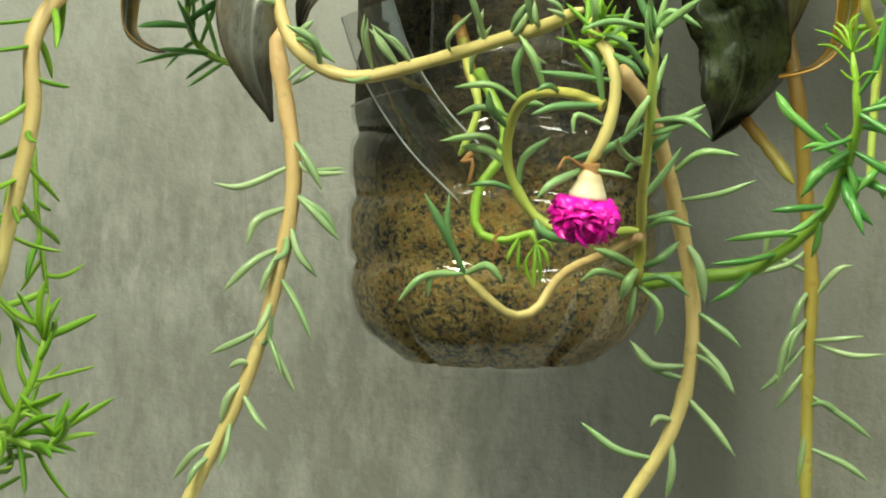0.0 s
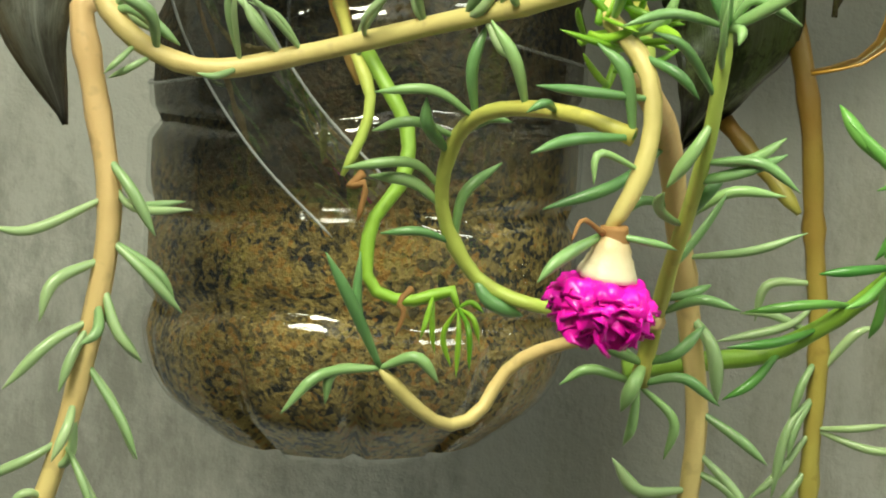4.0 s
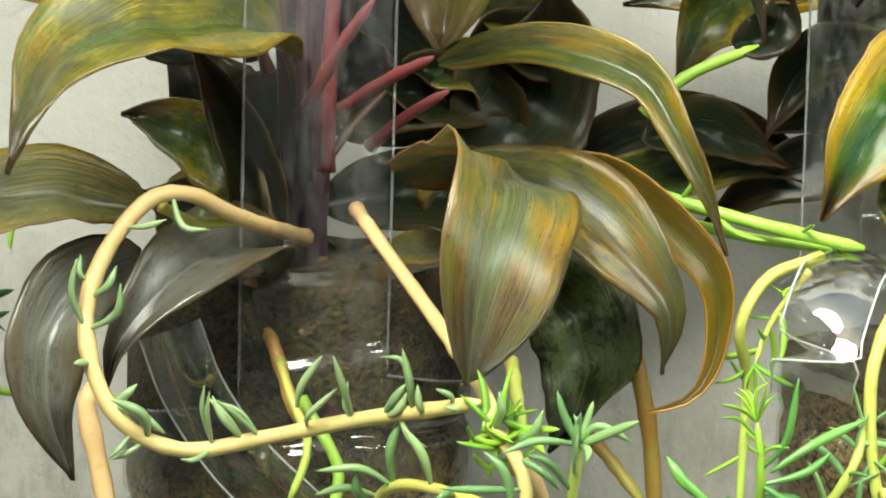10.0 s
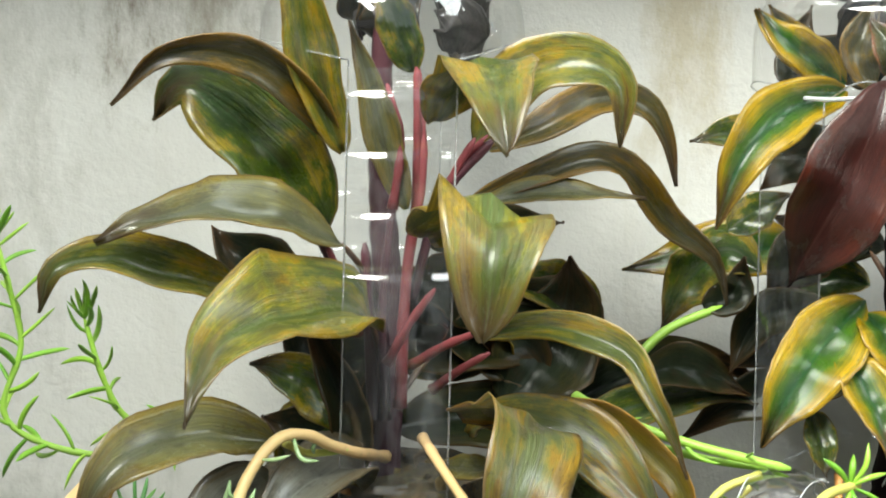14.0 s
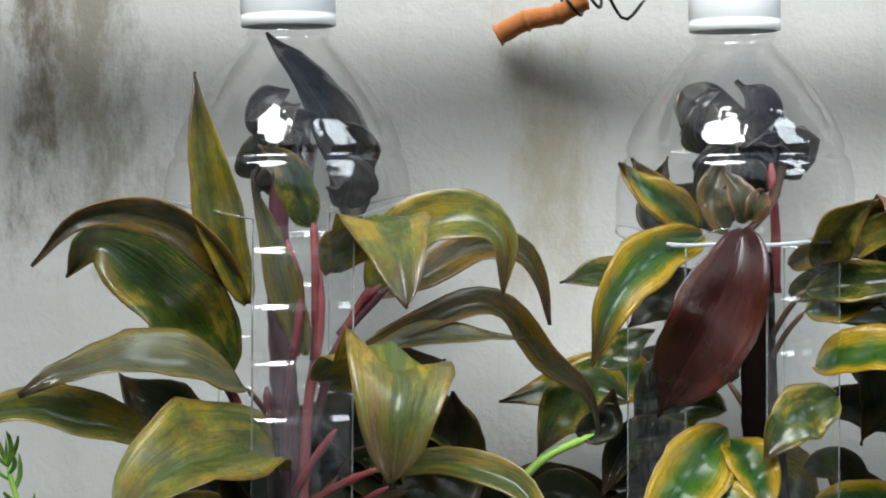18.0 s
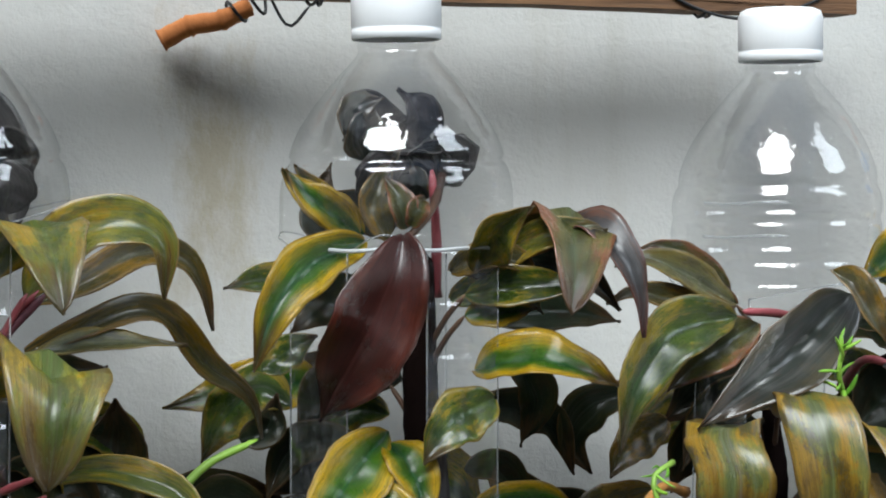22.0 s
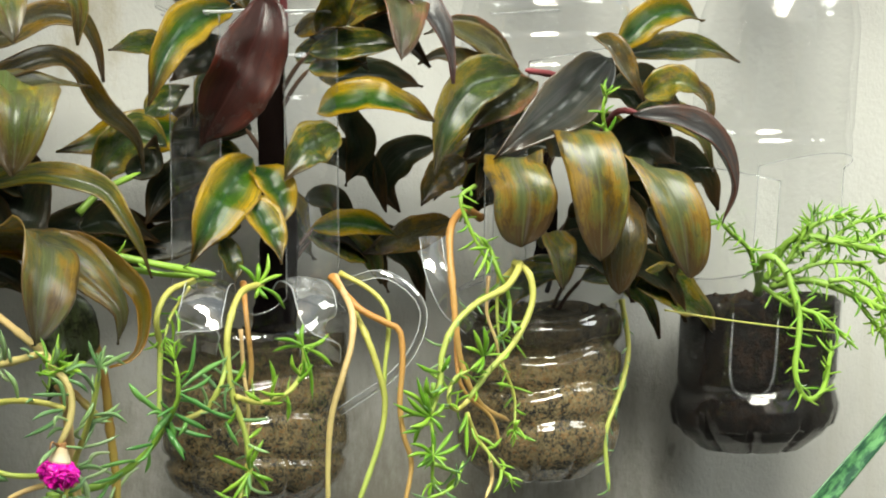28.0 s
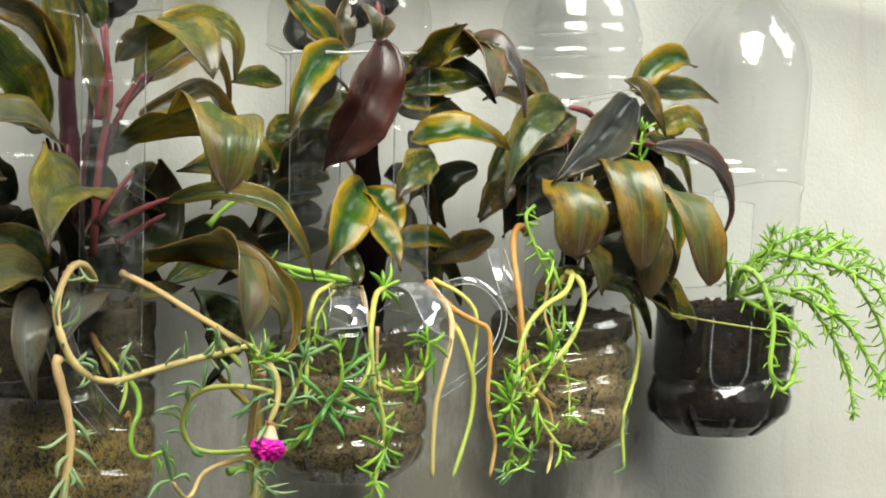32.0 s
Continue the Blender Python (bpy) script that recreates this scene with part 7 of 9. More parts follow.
blade(rose, (0.0428, -0.1330, 1.2422), (0.0424, -0.1330, 1.2470), (0.0398, -0.1311, 1.2565), 0.00121, PALE_NEEDLE)
blade(rose, (0.0686, -0.1000, 1.2328), (0.0777, -0.1037, 1.2312), (0.0854, -0.1055, 1.2318), 0.00091, PALE_NEEDLE)
blade(rose, (0.0685, -0.1000, 1.2227), (0.0769, -0.1015, 1.2167), (0.0834, -0.1010, 1.2116), 0.00098, PALE_NEEDLE)
blade(rose, (0.0685, -0.1000, 1.2096), (0.0771, -0.1025, 1.2062), (0.0828, -0.1030, 1.2022), 0.00098, PALE_NEEDLE)
blade(rose, (0.0685, -0.1000, 1.2279), (0.0647, -0.1014, 1.2228), (0.0610, -0.1007, 1.2176), 0.00098, PALE_NEEDLE)
blade(rose, (0.0687, -0.1000, 1.2392), (0.0651, -0.1026, 1.2346), (0.0639, -0.1033, 1.2294), 0.00091, PALE_NEEDLE)
blade(rose, (0.0685, -0.1000, 1.2149), (0.0676, -0.1012, 1.2085), (0.0665, -0.1005, 1.2005), 0.00091, PALE_NEEDLE)
blade(rose, (0.0688, -0.1000, 1.2441), (0.0742, -0.1020, 1.2501), (0.0780, -0.1020, 1.2515), 0.00098, PALE_NEEDLE)
blade(rose, (0.0681, -0.1000, 1.2553), (0.0629, -0.1014, 1.2512), (0.0515, -0.1008, 1.2483), 0.00091, PALE_NEEDLE)
stalk(rose, "stem", [(-0.0347, -0.1160, 1.3349), (-0.0284, -0.1120, 1.3312), (-0.0173, -0.1080, 1.3312)], 0.00110, 0.00080, LIME_STALK, knots=4)
blade(rose, (-0.0482, -0.1323, 1.3151), (-0.0509, -0.1354, 1.3211), (-0.0498, -0.1365, 1.3278), 0.00078, PALE_NEEDLE)
blade(rose, (-0.0476, -0.1297, 1.3210), (-0.0497, -0.1298, 1.3241), (-0.0495, -0.1280, 1.3274), 0.00069, PALE_NEEDLE)
blade(rose, (-0.0482, -0.1330, 1.3136), (-0.0429, -0.1365, 1.3174), (-0.0419, -0.1380, 1.3233), 0.00083, PALE_NEEDLE)
blade(rose, (-0.0481, -0.1310, 1.3180), (-0.0446, -0.1322, 1.3219), (-0.0428, -0.1314, 1.3256), 0.00083, PALE_NEEDLE)
blade(rose, (-0.0412, -0.1247, 1.3322), (-0.0376, -0.1283, 1.3325), (-0.0335, -0.1300, 1.3340), 0.00070, PALE_NEEDLE)
blade(rose, (-0.0338, -0.1207, 1.3372), (-0.0306, -0.1237, 1.3319), (-0.0256, -0.1247, 1.3313), 0.00081, PALE_NEEDLE)
blade(rose, (-0.0266, -0.1160, 1.3360), (-0.0271, -0.1160, 1.3337), (-0.0268, -0.1140, 1.3313), 0.00071, PALE_NEEDLE)
blade(rose, (-0.0473, -0.1350, 1.3082), (-0.0497, -0.1382, 1.3087), (-0.0505, -0.1393, 1.3088), 0.00087, PALE_NEEDLE)
blade(rose, (-0.0447, -0.1372, 1.3013), (-0.0410, -0.1386, 1.3030), (-0.0392, -0.1380, 1.3046), 0.00087, PALE_NEEDLE)
blade(rose, (-0.0437, -0.1375, 1.3002), (-0.0400, -0.1397, 1.3000), (-0.0341, -0.1398, 1.2955), 0.00106, PALE_NEEDLE)
blade(rose, (-0.0471, -0.1301, 1.3018), (-0.0427, -0.1323, 1.3000), (-0.0378, -0.1325, 1.2968), 0.00098, PALE_NEEDLE)
blade(rose, (-0.0391, -0.1390, 1.2953), (-0.0427, -0.1410, 1.2931), (-0.0446, -0.1410, 1.2913), 0.00057, PALE_NEEDLE)
blade(rose, (-0.0269, -0.1405, 1.2929), (-0.0274, -0.1437, 1.3006), (-0.0270, -0.1450, 1.3055), 0.00057, PALE_NEEDLE)
blade(rose, (-0.0209, -0.1417, 1.2942), (-0.0237, -0.1424, 1.3000), (-0.0266, -0.1411, 1.3026), 0.00076, PALE_NEEDLE)
blade(rose, (-0.0173, -0.1425, 1.2949), (-0.0216, -0.1461, 1.3004), (-0.0252, -0.1478, 1.3035), 0.00057, PALE_NEEDLE)
blade(rose, (-0.0090, -0.1087, 1.2940), (-0.0078, -0.1117, 1.2982), (-0.0037, -0.1128, 1.3046), 0.00093, PALE_NEEDLE)
blade(rose, (-0.0016, -0.1488, 1.2991), (-0.0024, -0.1528, 1.3061), (-0.0043, -0.1547, 1.3123), 0.00084, PALE_NEEDLE)
blade(rose, (0.0049, -0.1527, 1.3008), (0.0063, -0.1556, 1.3042), (0.0086, -0.1565, 1.3076), 0.00101, PALE_NEEDLE)
blade(rose, (0.0106, -0.1567, 1.3024), (0.0089, -0.1590, 1.3078), (0.0075, -0.1594, 1.3143), 0.00091, PALE_NEEDLE)
blade(rose, (0.0106, -0.1567, 1.3024), (0.0080, -0.1571, 1.3113), (0.0040, -0.1555, 1.3122), 0.00064, PALE_NEEDLE)
blade(rose, (0.0158, -0.1613, 1.3041), (0.0155, -0.1638, 1.3066), (0.0128, -0.1643, 1.3080), 0.00063, PALE_NEEDLE)

rose = moss_rose(-0.03, -0.09, 1.305, "bright green moss rose shoots trailing beside the bottle")

line = stalk(rose, "stem", [(-0.0814, -0.1000, 1.3278), (-0.0944, -0.1200, 1.3173), (-0.1040, -0.1300, 1.3016), (-0.1039, -0.1320, 1.2840), (-0.1076, -0.1340, 1.2639), (-0.1115, -0.1360, 1.2463), (-0.1178, -0.1370, 1.2274)], 0.00220, 0.00160, TAN_STALK, knots=10)
leafed(rose, line, 26, 0.010, 0.018, BRIGHT_NEEDLE, seed=11, start=0.25)
line = stalk(rose, "stem", [(-0.1179, -0.1300, 1.1942), (-0.1085, -0.1300, 1.2165), (-0.1042, -0.1300, 1.2256), (-0.1021, -0.1300, 1.2333)], 0.00110, 0.00090, GREEN_STALK, knots=6)
leafed(rose, line, 18, 0.011, 0.019, BRIGHT_NEEDLE, seed=12, tuft=8)
line = stalk(rose, "stem", [(-0.1165, -0.1300, 1.2124), (-0.1085, -0.1300, 1.2100), (-0.1012, -0.1300, 1.2077), (-0.0999, -0.1300, 1.2116)], 0.00110, 0.00090, GREEN_STALK, knots=6)
leafed(rose, line, 12, 0.011, 0.018, BRIGHT_NEEDLE, seed=13, tuft=7)
line = stalk(rose, "stem", [(-0.1078, -0.1200, 1.2762), (-0.1067, -0.1200, 1.2581), (-0.1045, -0.1200, 1.2426)], 0.00070, 0.00060, GREEN_STALK, knots=6)
leafed(rose, line, 9, 0.008, 0.014, BRIGHT_NEEDLE, seed=14)
line = stalk(rose, "stem", [(-0.0569, -0.1000, 1.2950), (-0.0677, -0.1000, 1.2962), (-0.0746, -0.1000, 1.3002), (-0.0773, -0.1000, 1.3081), (-0.0753, -0.1000, 1.3134)], 0.00090, 0.00080, GREEN_STALK, knots=6)
leafed(rose, line, 16, 0.010, 0.019, DEEP_NEEDLE, seed=15, start=0.3, tuft=4)
line = stalk(rose, "stem", [(-0.0489, -0.0900, 1.3304), (-0.0648, -0.0900, 1.3339), (-0.0775, -0.0900, 1.3373), (-0.0845, -0.0900, 1.3487), (-0.0898, -0.0900, 1.3665)], 0.00100, 0.00080, GREEN_STALK, knots=8)
leafed(rose, line, 16, 0.009, 0.016, BRIGHT_NEEDLE, seed=16, start=0.2, tuft=6)
line = stalk(rose, "stem", [(-0.0681, -0.0900, 1.3258), (-0.0966, -0.0900, 1.3296), (-0.1122, -0.0900, 1.3395), (-0.1072, -0.0900, 1.3587), (-0.1101, -0.0900, 1.3747), (-0.1138, -0.0900, 1.3890)], 0.00100, 0.00080, GREEN_STALK, knots=8)
leafed(rose, line, 24, 0.009, 0.016, BRIGHT_NEEDLE, seed=17, start=0.2, tuft=6)

rose = moss_rose(0.13, -0.09, 1.30, "lime green moss rose spilling over the cut plastic flaps")

line = stalk(rose, "stem", [(0.0319, -0.1300, 1.2490), (0.0448, -0.1300, 1.2505), (0.0548, -0.1300, 1.2523), (0.0677, -0.1350, 1.2621), (0.0730, -0.1430, 1.2738), (0.0754, -0.1500, 1.2837), (0.0747, -0.1515, 1.2872), (0.0749, -0.1520, 1.2909), (0.0742, -0.1520, 1.2948), (0.0738, -0.1520, 1.2981)], 0.00180, 0.00075, GREEN_STALK, knots=10)
blade(rose, (0.0697, -0.1450, 1.2760), (0.0658, -0.1466, 1.2821), (0.0598, -0.1458, 1.2881), 0.00117, DEEP_NEEDLE)
blade(rose, (0.0744, -0.1471, 1.2796), (0.0691, -0.1485, 1.2749), (0.0643, -0.1475, 1.2686), 0.00137, DEEP_NEEDLE)
blade(rose, (0.0757, -0.1507, 1.2860), (0.0831, -0.1519, 1.2883), (0.0885, -0.1506, 1.2917), 0.00093, DEEP_NEEDLE)
blade(rose, (0.0737, -0.1450, 1.2722), (0.0753, -0.1491, 1.2658), (0.0771, -0.1507, 1.2611), 0.00121, DEEP_NEEDLE)
blade(rose, (0.0734, -0.1442, 1.2754), (0.0752, -0.1451, 1.2710), (0.0753, -0.1435, 1.2672), 0.00121, DEEP_NEEDLE)
blade(rose, (0.0753, -0.1447, 1.2724), (0.0822, -0.1486, 1.2700), (0.0880, -0.1501, 1.2687), 0.00104, DEEP_NEEDLE)
blade(rose, (0.0783, -0.1507, 1.2853), (0.0825, -0.1537, 1.2813), (0.0882, -0.1543, 1.2774), 0.00110, DEEP_NEEDLE)
blade(rose, (0.0695, -0.1377, 1.2660), (0.0638, -0.1397, 1.2659), (0.0584, -0.1394, 1.2653), 0.00097, DEEP_NEEDLE)
blade(rose, (0.0655, -0.1342, 1.2605), (0.0594, -0.1352, 1.2602), (0.0491, -0.1337, 1.2586), 0.00098, DEEP_NEEDLE)
blade(rose, (0.0612, -0.1325, 1.2572), (0.0540, -0.1355, 1.2545), (0.0461, -0.1361, 1.2536), 0.00090, DEEP_NEEDLE)
blade(rose, (0.0686, -0.1363, 1.2641), (0.0683, -0.1373, 1.2590), (0.0672, -0.1359, 1.2554), 0.00089, DEEP_NEEDLE)
blade(rose, (0.0697, -0.1450, 1.2760), (0.0679, -0.1473, 1.2793), (0.0640, -0.1472, 1.2784), 0.00078, DEEP_NEEDLE)
blade(rose, (0.0742, -0.1465, 1.2788), (0.0690, -0.1496, 1.2829), (0.0697, -0.1503, 1.2838), 0.00060, DEEP_NEEDLE)
blade(rose, (0.0559, -0.1304, 1.2531), (0.0508, -0.1335, 1.2480), (0.0462, -0.1342, 1.2454), 0.00090, DEEP_NEEDLE)
blade(rose, (0.0763, -0.1518, 1.2901), (0.0784, -0.1554, 1.2954), (0.0801, -0.1566, 1.3072), 0.00085, DEEP_NEEDLE)
blade(rose, (0.0715, -0.1377, 1.2645), (0.0653, -0.1416, 1.2624), (0.0615, -0.1431, 1.2608), 0.00088, DEEP_NEEDLE)
blade(rose, (0.0746, -0.1477, 1.2804), (0.0679, -0.1513, 1.2787), (0.0659, -0.1526, 1.2780), 0.00077, DEEP_NEEDLE)
blade(rose, (0.0738, -0.1520, 1.2965), (0.0700, -0.1532, 1.2990), (0.0665, -0.1540, 1.2995), 0.00043, BRIGHT_NEEDLE)
blade(rose, (0.0736, -0.1520, 1.2978), (0.0700, -0.1544, 1.3011), (0.0658, -0.1560, 1.3025), 0.00043, BRIGHT_NEEDLE)
blade(rose, (0.0736, -0.1520, 1.2987), (0.0713, -0.1514, 1.3021), (0.0696, -0.1510, 1.3036), 0.00039, BRIGHT_NEEDLE)
blade(rose, (0.0737, -0.1520, 1.2993), (0.0724, -0.1508, 1.3025), (0.0705, -0.1500, 1.3043), 0.00039, BRIGHT_NEEDLE)
blade(rose, (0.0739, -0.1520, 1.2996), (0.0732, -0.1532, 1.3038), (0.0754, -0.1540, 1.3061), 0.00043, BRIGHT_NEEDLE)
blade(rose, (0.0743, -0.1520, 1.2990), (0.0742, -0.1544, 1.3026), (0.0743, -0.1560, 1.3056), 0.00043, BRIGHT_NEEDLE)
blade(rose, (0.0743, -0.1520, 1.2978), (0.0757, -0.1514, 1.3016), (0.0777, -0.1510, 1.3030), 0.00039, BRIGHT_NEEDLE)
blade(rose, (0.0738, -0.1520, 1.2996), (0.0731, -0.1508, 1.3027), (0.0724, -0.1500, 1.3037), 0.00035, BRIGHT_NEEDLE)
blade(rose, (0.0745, -0.1520, 1.2918), (0.0726, -0.1532, 1.2933), (0.0714, -0.1540, 1.2945), 0.00039, BRIGHT_NEEDLE)
blade(rose, (0.0751, -0.1520, 1.2922), (0.0765, -0.1544, 1.2939), (0.0791, -0.1560, 1.2941), 0.00043, BRIGHT_NEEDLE)
line = stalk(rose, "stem", [(0.0504, -0.0800, 1.3405), (0.0646, -0.1000, 1.3352), (0.0799, -0.1100, 1.3310), (0.0949, -0.1150, 1.3275), (0.1045, -0.1180, 1.3255)], 0.00160, 0.00130, GREEN_STALK, knots=9)
stalk(rose, "stem", [(0.0567, -0.0800, 1.3320), (0.0706, -0.1000, 1.3293), (0.0864, -0.1080, 1.3261), (0.1006, -0.1120, 1.3248)], 0.00130, 0.00110, GREEN_STALK, knots=9)
leafed(rose, line, 8, 0.0060, 0.0112, BRIGHT_NEEDLE, seed=22, start=0.1)
line = stalk(rose, "stem", [(0.1230, -0.1180, 1.3210), (0.1094, -0.1300, 1.3190), (0.1008, -0.1380, 1.3075), (0.0993, -0.1400, 1.2964), (0.1011, -0.1400, 1.2813), (0.1057, -0.1400, 1.2671), (0.1077, -0.1390, 1.2530), (0.1073, -0.1380, 1.2436)], 0.00140, 0.00100, LIME_STALK, knots=10)
leafed(rose, line, 16, 0.006, 0.011, NEEDLE, seed=201, start=0.45, fat=0.95, tuft=0)
line = stalk(rose, "stem", [(0.0965, -0.1150, 1.3234), (0.0845, -0.1200, 1.3203), (0.0778, -0.1240, 1.3113), (0.0812, -0.1180, 1.2999), (0.0808, -0.1180, 1.2898), (0.0804, -0.1180, 1.2805), (0.0800, -0.1180, 1.2702)], 0.00130, 0.00090, LIME_STALK, knots=8)
leafed(rose, line, 5, 0.006, 0.011, BRIGHT_NEEDLE, seed=202, start=0.45, fat=0.95, tuft=0)
line = stalk(rose, "stem", [(0.0918, -0.1235, 1.3219), (0.0853, -0.1205, 1.3117), (0.0809, -0.1235, 1.3030)], 0.00070, 0.00050, LIME_STALK, knots=4)
leafed(rose, line, 8, 0.006, 0.011, BRIGHT_NEEDLE, seed=203, start=0.15, fat=0.95, tuft=5)
line = stalk(rose, "stem", [(0.0805, -0.1425, 1.2748), (0.0902, -0.1395, 1.2776), (0.0953, -0.1425, 1.2866), (0.0986, -0.1395, 1.2941)], 0.00100, 0.00080, LIME_STALK, knots=5)
leafed(rose, line, 12, 0.006, 0.011, NEEDLE, seed=204, start=0.15, fat=0.95, tuft=5)
line = stalk(rose, "stem", [(0.1013, -0.1425, 1.2816), (0.1124, -0.1395, 1.2781), (0.1225, -0.1425, 1.2816), (0.1304, -0.1395, 1.2894), (0.1292, -0.1425, 1.2985)], 0.00100, 0.00080, LIME_STALK, knots=7)
leafed(rose, line, 12, 0.006, 0.011, BRIGHT_NEEDLE, seed=205, start=0.15, fat=0.95, tuft=0)
stalk(rose, "stem", [(0.1076, -0.1335, 1.3055), (0.1097, -0.1305, 1.2889), (0.1100, -0.1335, 1.2752), (0.1096, -0.1305, 1.2562)], 0.00080, 0.00060, TAN_STALK, knots=5)
line = stalk(rose, "stem", [(0.1069, -0.1395, 1.2554), (0.1067, -0.1365, 1.2469), (0.1015, -0.1395, 1.2386), (0.1013, -0.1365, 1.2300)], 0.00100, 0.00080, LIME_STALK, knots=4)
leafed(rose, line, 8, 0.006, 0.011, BRIGHT_NEEDLE, seed=206, start=0.15, fat=0.95, tuft=5)
blade(rose, (0.1214, -0.1200, 1.3210), (0.1169, -0.1219, 1.3256), (0.1123, -0.1218, 1.3291), 0.00111, BRIGHT_NEEDLE)
blade(rose, (0.1214, -0.1200, 1.3210), (0.1248, -0.1206, 1.3264), (0.1260, -0.1191, 1.3327), 0.00097, BRIGHT_NEEDLE)
blade(rose, (0.1214, -0.1200, 1.3210), (0.1212, -0.1201, 1.3252), (0.1221, -0.1182, 1.3293), 0.00113, BRIGHT_NEEDLE)
blade(rose, (0.1214, -0.1200, 1.3210), (0.1281, -0.1197, 1.3170), (0.1334, -0.1173, 1.3106), 0.00089, BRIGHT_NEEDLE)
blade(rose, (0.1214, -0.1200, 1.3210), (0.1210, -0.1233, 1.3179), (0.1231, -0.1246, 1.3156), 0.00098, BRIGHT_NEEDLE)
blade(rose, (0.1214, -0.1200, 1.3210), (0.1256, -0.1211, 1.3232), (0.1311, -0.1201, 1.3243), 0.00100, BRIGHT_NEEDLE)
blade(rose, (0.1214, -0.1200, 1.3210), (0.1196, -0.1224, 1.3183), (0.1182, -0.1228, 1.3157), 0.00103, BRIGHT_NEEDLE)
blade(rose, (0.1299, -0.1410, 1.2978), (0.1238, -0.1423, 1.3013), (0.1177, -0.1416, 1.3021), 0.00095, BRIGHT_NEEDLE)
blade(rose, (0.1299, -0.1410, 1.2978), (0.1362, -0.1404, 1.2989), (0.1424, -0.1378, 1.3019), 0.00103, BRIGHT_NEEDLE)
blade(rose, (0.1299, -0.1410, 1.2978), (0.1364, -0.1418, 1.2948), (0.1423, -0.1406, 1.2896), 0.00100, BRIGHT_NEEDLE)
blade(rose, (0.1299, -0.1410, 1.2978), (0.1237, -0.1402, 1.2987), (0.1188, -0.1374, 1.2968), 0.00092, BRIGHT_NEEDLE)
blade(rose, (0.1299, -0.1410, 1.2978), (0.1289, -0.1416, 1.3025), (0.1305, -0.1401, 1.3069), 0.00099, BRIGHT_NEEDLE)
blade(rose, (0.1299, -0.1410, 1.2978), (0.1322, -0.1423, 1.2880), (0.1329, -0.1417, 1.2778), 0.00078, BRIGHT_NEEDLE)
blade(rose, (0.1299, -0.1410, 1.2978), (0.1290, -0.1408, 1.3012), (0.1273, -0.1386, 1.3035), 0.00079, BRIGHT_NEEDLE)
blade(rose, (0.1299, -0.1410, 1.2978), (0.1324, -0.1411, 1.2971), (0.1358, -0.1392, 1.2960), 0.00081, BRIGHT_NEEDLE)
blade(rose, (0.1168, -0.1410, 1.2802), (0.1162, -0.1439, 1.2876), (0.1142, -0.1448, 1.2946), 0.00100, BRIGHT_NEEDLE)
blade(rose, (0.1143, -0.1410, 1.2798), (0.1152, -0.1453, 1.2847), (0.1164, -0.1475, 1.2896), 0.00078, BRIGHT_NEEDLE)
blade(rose, (0.1232, -0.1410, 1.2814), (0.1232, -0.1415, 1.2759), (0.1231, -0.1401, 1.2703), 0.00100, BRIGHT_NEEDLE)
blade(rose, (0.1118, -0.1410, 1.2785), (0.1088, -0.1401, 1.2809), (0.1067, -0.1372, 1.2829), 0.00103, BRIGHT_NEEDLE)
blade(rose, (0.1277, -0.1410, 1.2875), (0.1240, -0.1438, 1.2918), (0.1234, -0.1446, 1.2962), 0.00093, BRIGHT_NEEDLE)
blade(rose, (0.1206, -0.1410, 1.2807), (0.1136, -0.1453, 1.2818), (0.1080, -0.1477, 1.2842), 0.00088, BRIGHT_NEEDLE)
blade(rose, (0.1291, -0.1410, 1.2920), (0.1314, -0.1421, 1.2894), (0.1333, -0.1413, 1.2859), 0.00078, BRIGHT_NEEDLE)
blade(rose, (0.0662, -0.1460, 1.2815), (0.0618, -0.1457, 1.2856), (0.0590, -0.1435, 1.2901), 0.00131, DEEP_NEEDLE)
blade(rose, (0.0784, -0.1460, 1.2872), (0.0871, -0.1456, 1.2924), (0.0975, -0.1431, 1.2962), 0.00114, DEEP_NEEDLE)
blade(rose, (0.0744, -0.1460, 1.2797), (0.0802, -0.1476, 1.2750), (0.0874, -0.1473, 1.2711), 0.00118, DEEP_NEEDLE)
blade(rose, (0.0707, -0.1460, 1.2733), (0.0741, -0.1474, 1.2681), (0.0790, -0.1468, 1.2631), 0.00130, DEEP_NEEDLE)
blade(rose, (0.0793, -0.1460, 1.2854), (0.0826, -0.1477, 1.2821), (0.0864, -0.1474, 1.2783), 0.00123, DEEP_NEEDLE)
blade(rose, (0.0697, -0.1460, 1.2778), (0.0674, -0.1492, 1.2735), (0.0648, -0.1504, 1.2693), 0.00131, DEEP_NEEDLE)
blade(rose, (0.0876, -0.1460, 1.2786), (0.0921, -0.1476, 1.2764), (0.0976, -0.1473, 1.2743), 0.00098, DEEP_NEEDLE)
blade(rose, (0.0827, -0.1460, 1.2767), (0.0786, -0.1482, 1.2735), (0.0756, -0.1484, 1.2698), 0.00098, DEEP_NEEDLE)
blade(rose, (0.0953, -0.1460, 1.2734), (0.0970, -0.1471, 1.2685), (0.1002, -0.1462, 1.2636), 0.00100, DEEP_NEEDLE)
blade(rose, (0.1073, -0.1390, 1.2530), (0.0996, -0.1400, 1.2567), (0.0930, -0.1391, 1.2601), 0.00105, BRIGHT_NEEDLE)
blade(rose, (0.1073, -0.1390, 1.2530), (0.1109, -0.1416, 1.2505), (0.1158, -0.1421, 1.2486), 0.00107, BRIGHT_NEEDLE)
blade(rose, (0.1073, -0.1390, 1.2530), (0.1054, -0.1434, 1.2587), (0.1068, -0.1458, 1.2632), 0.00105, BRIGHT_NEEDLE)
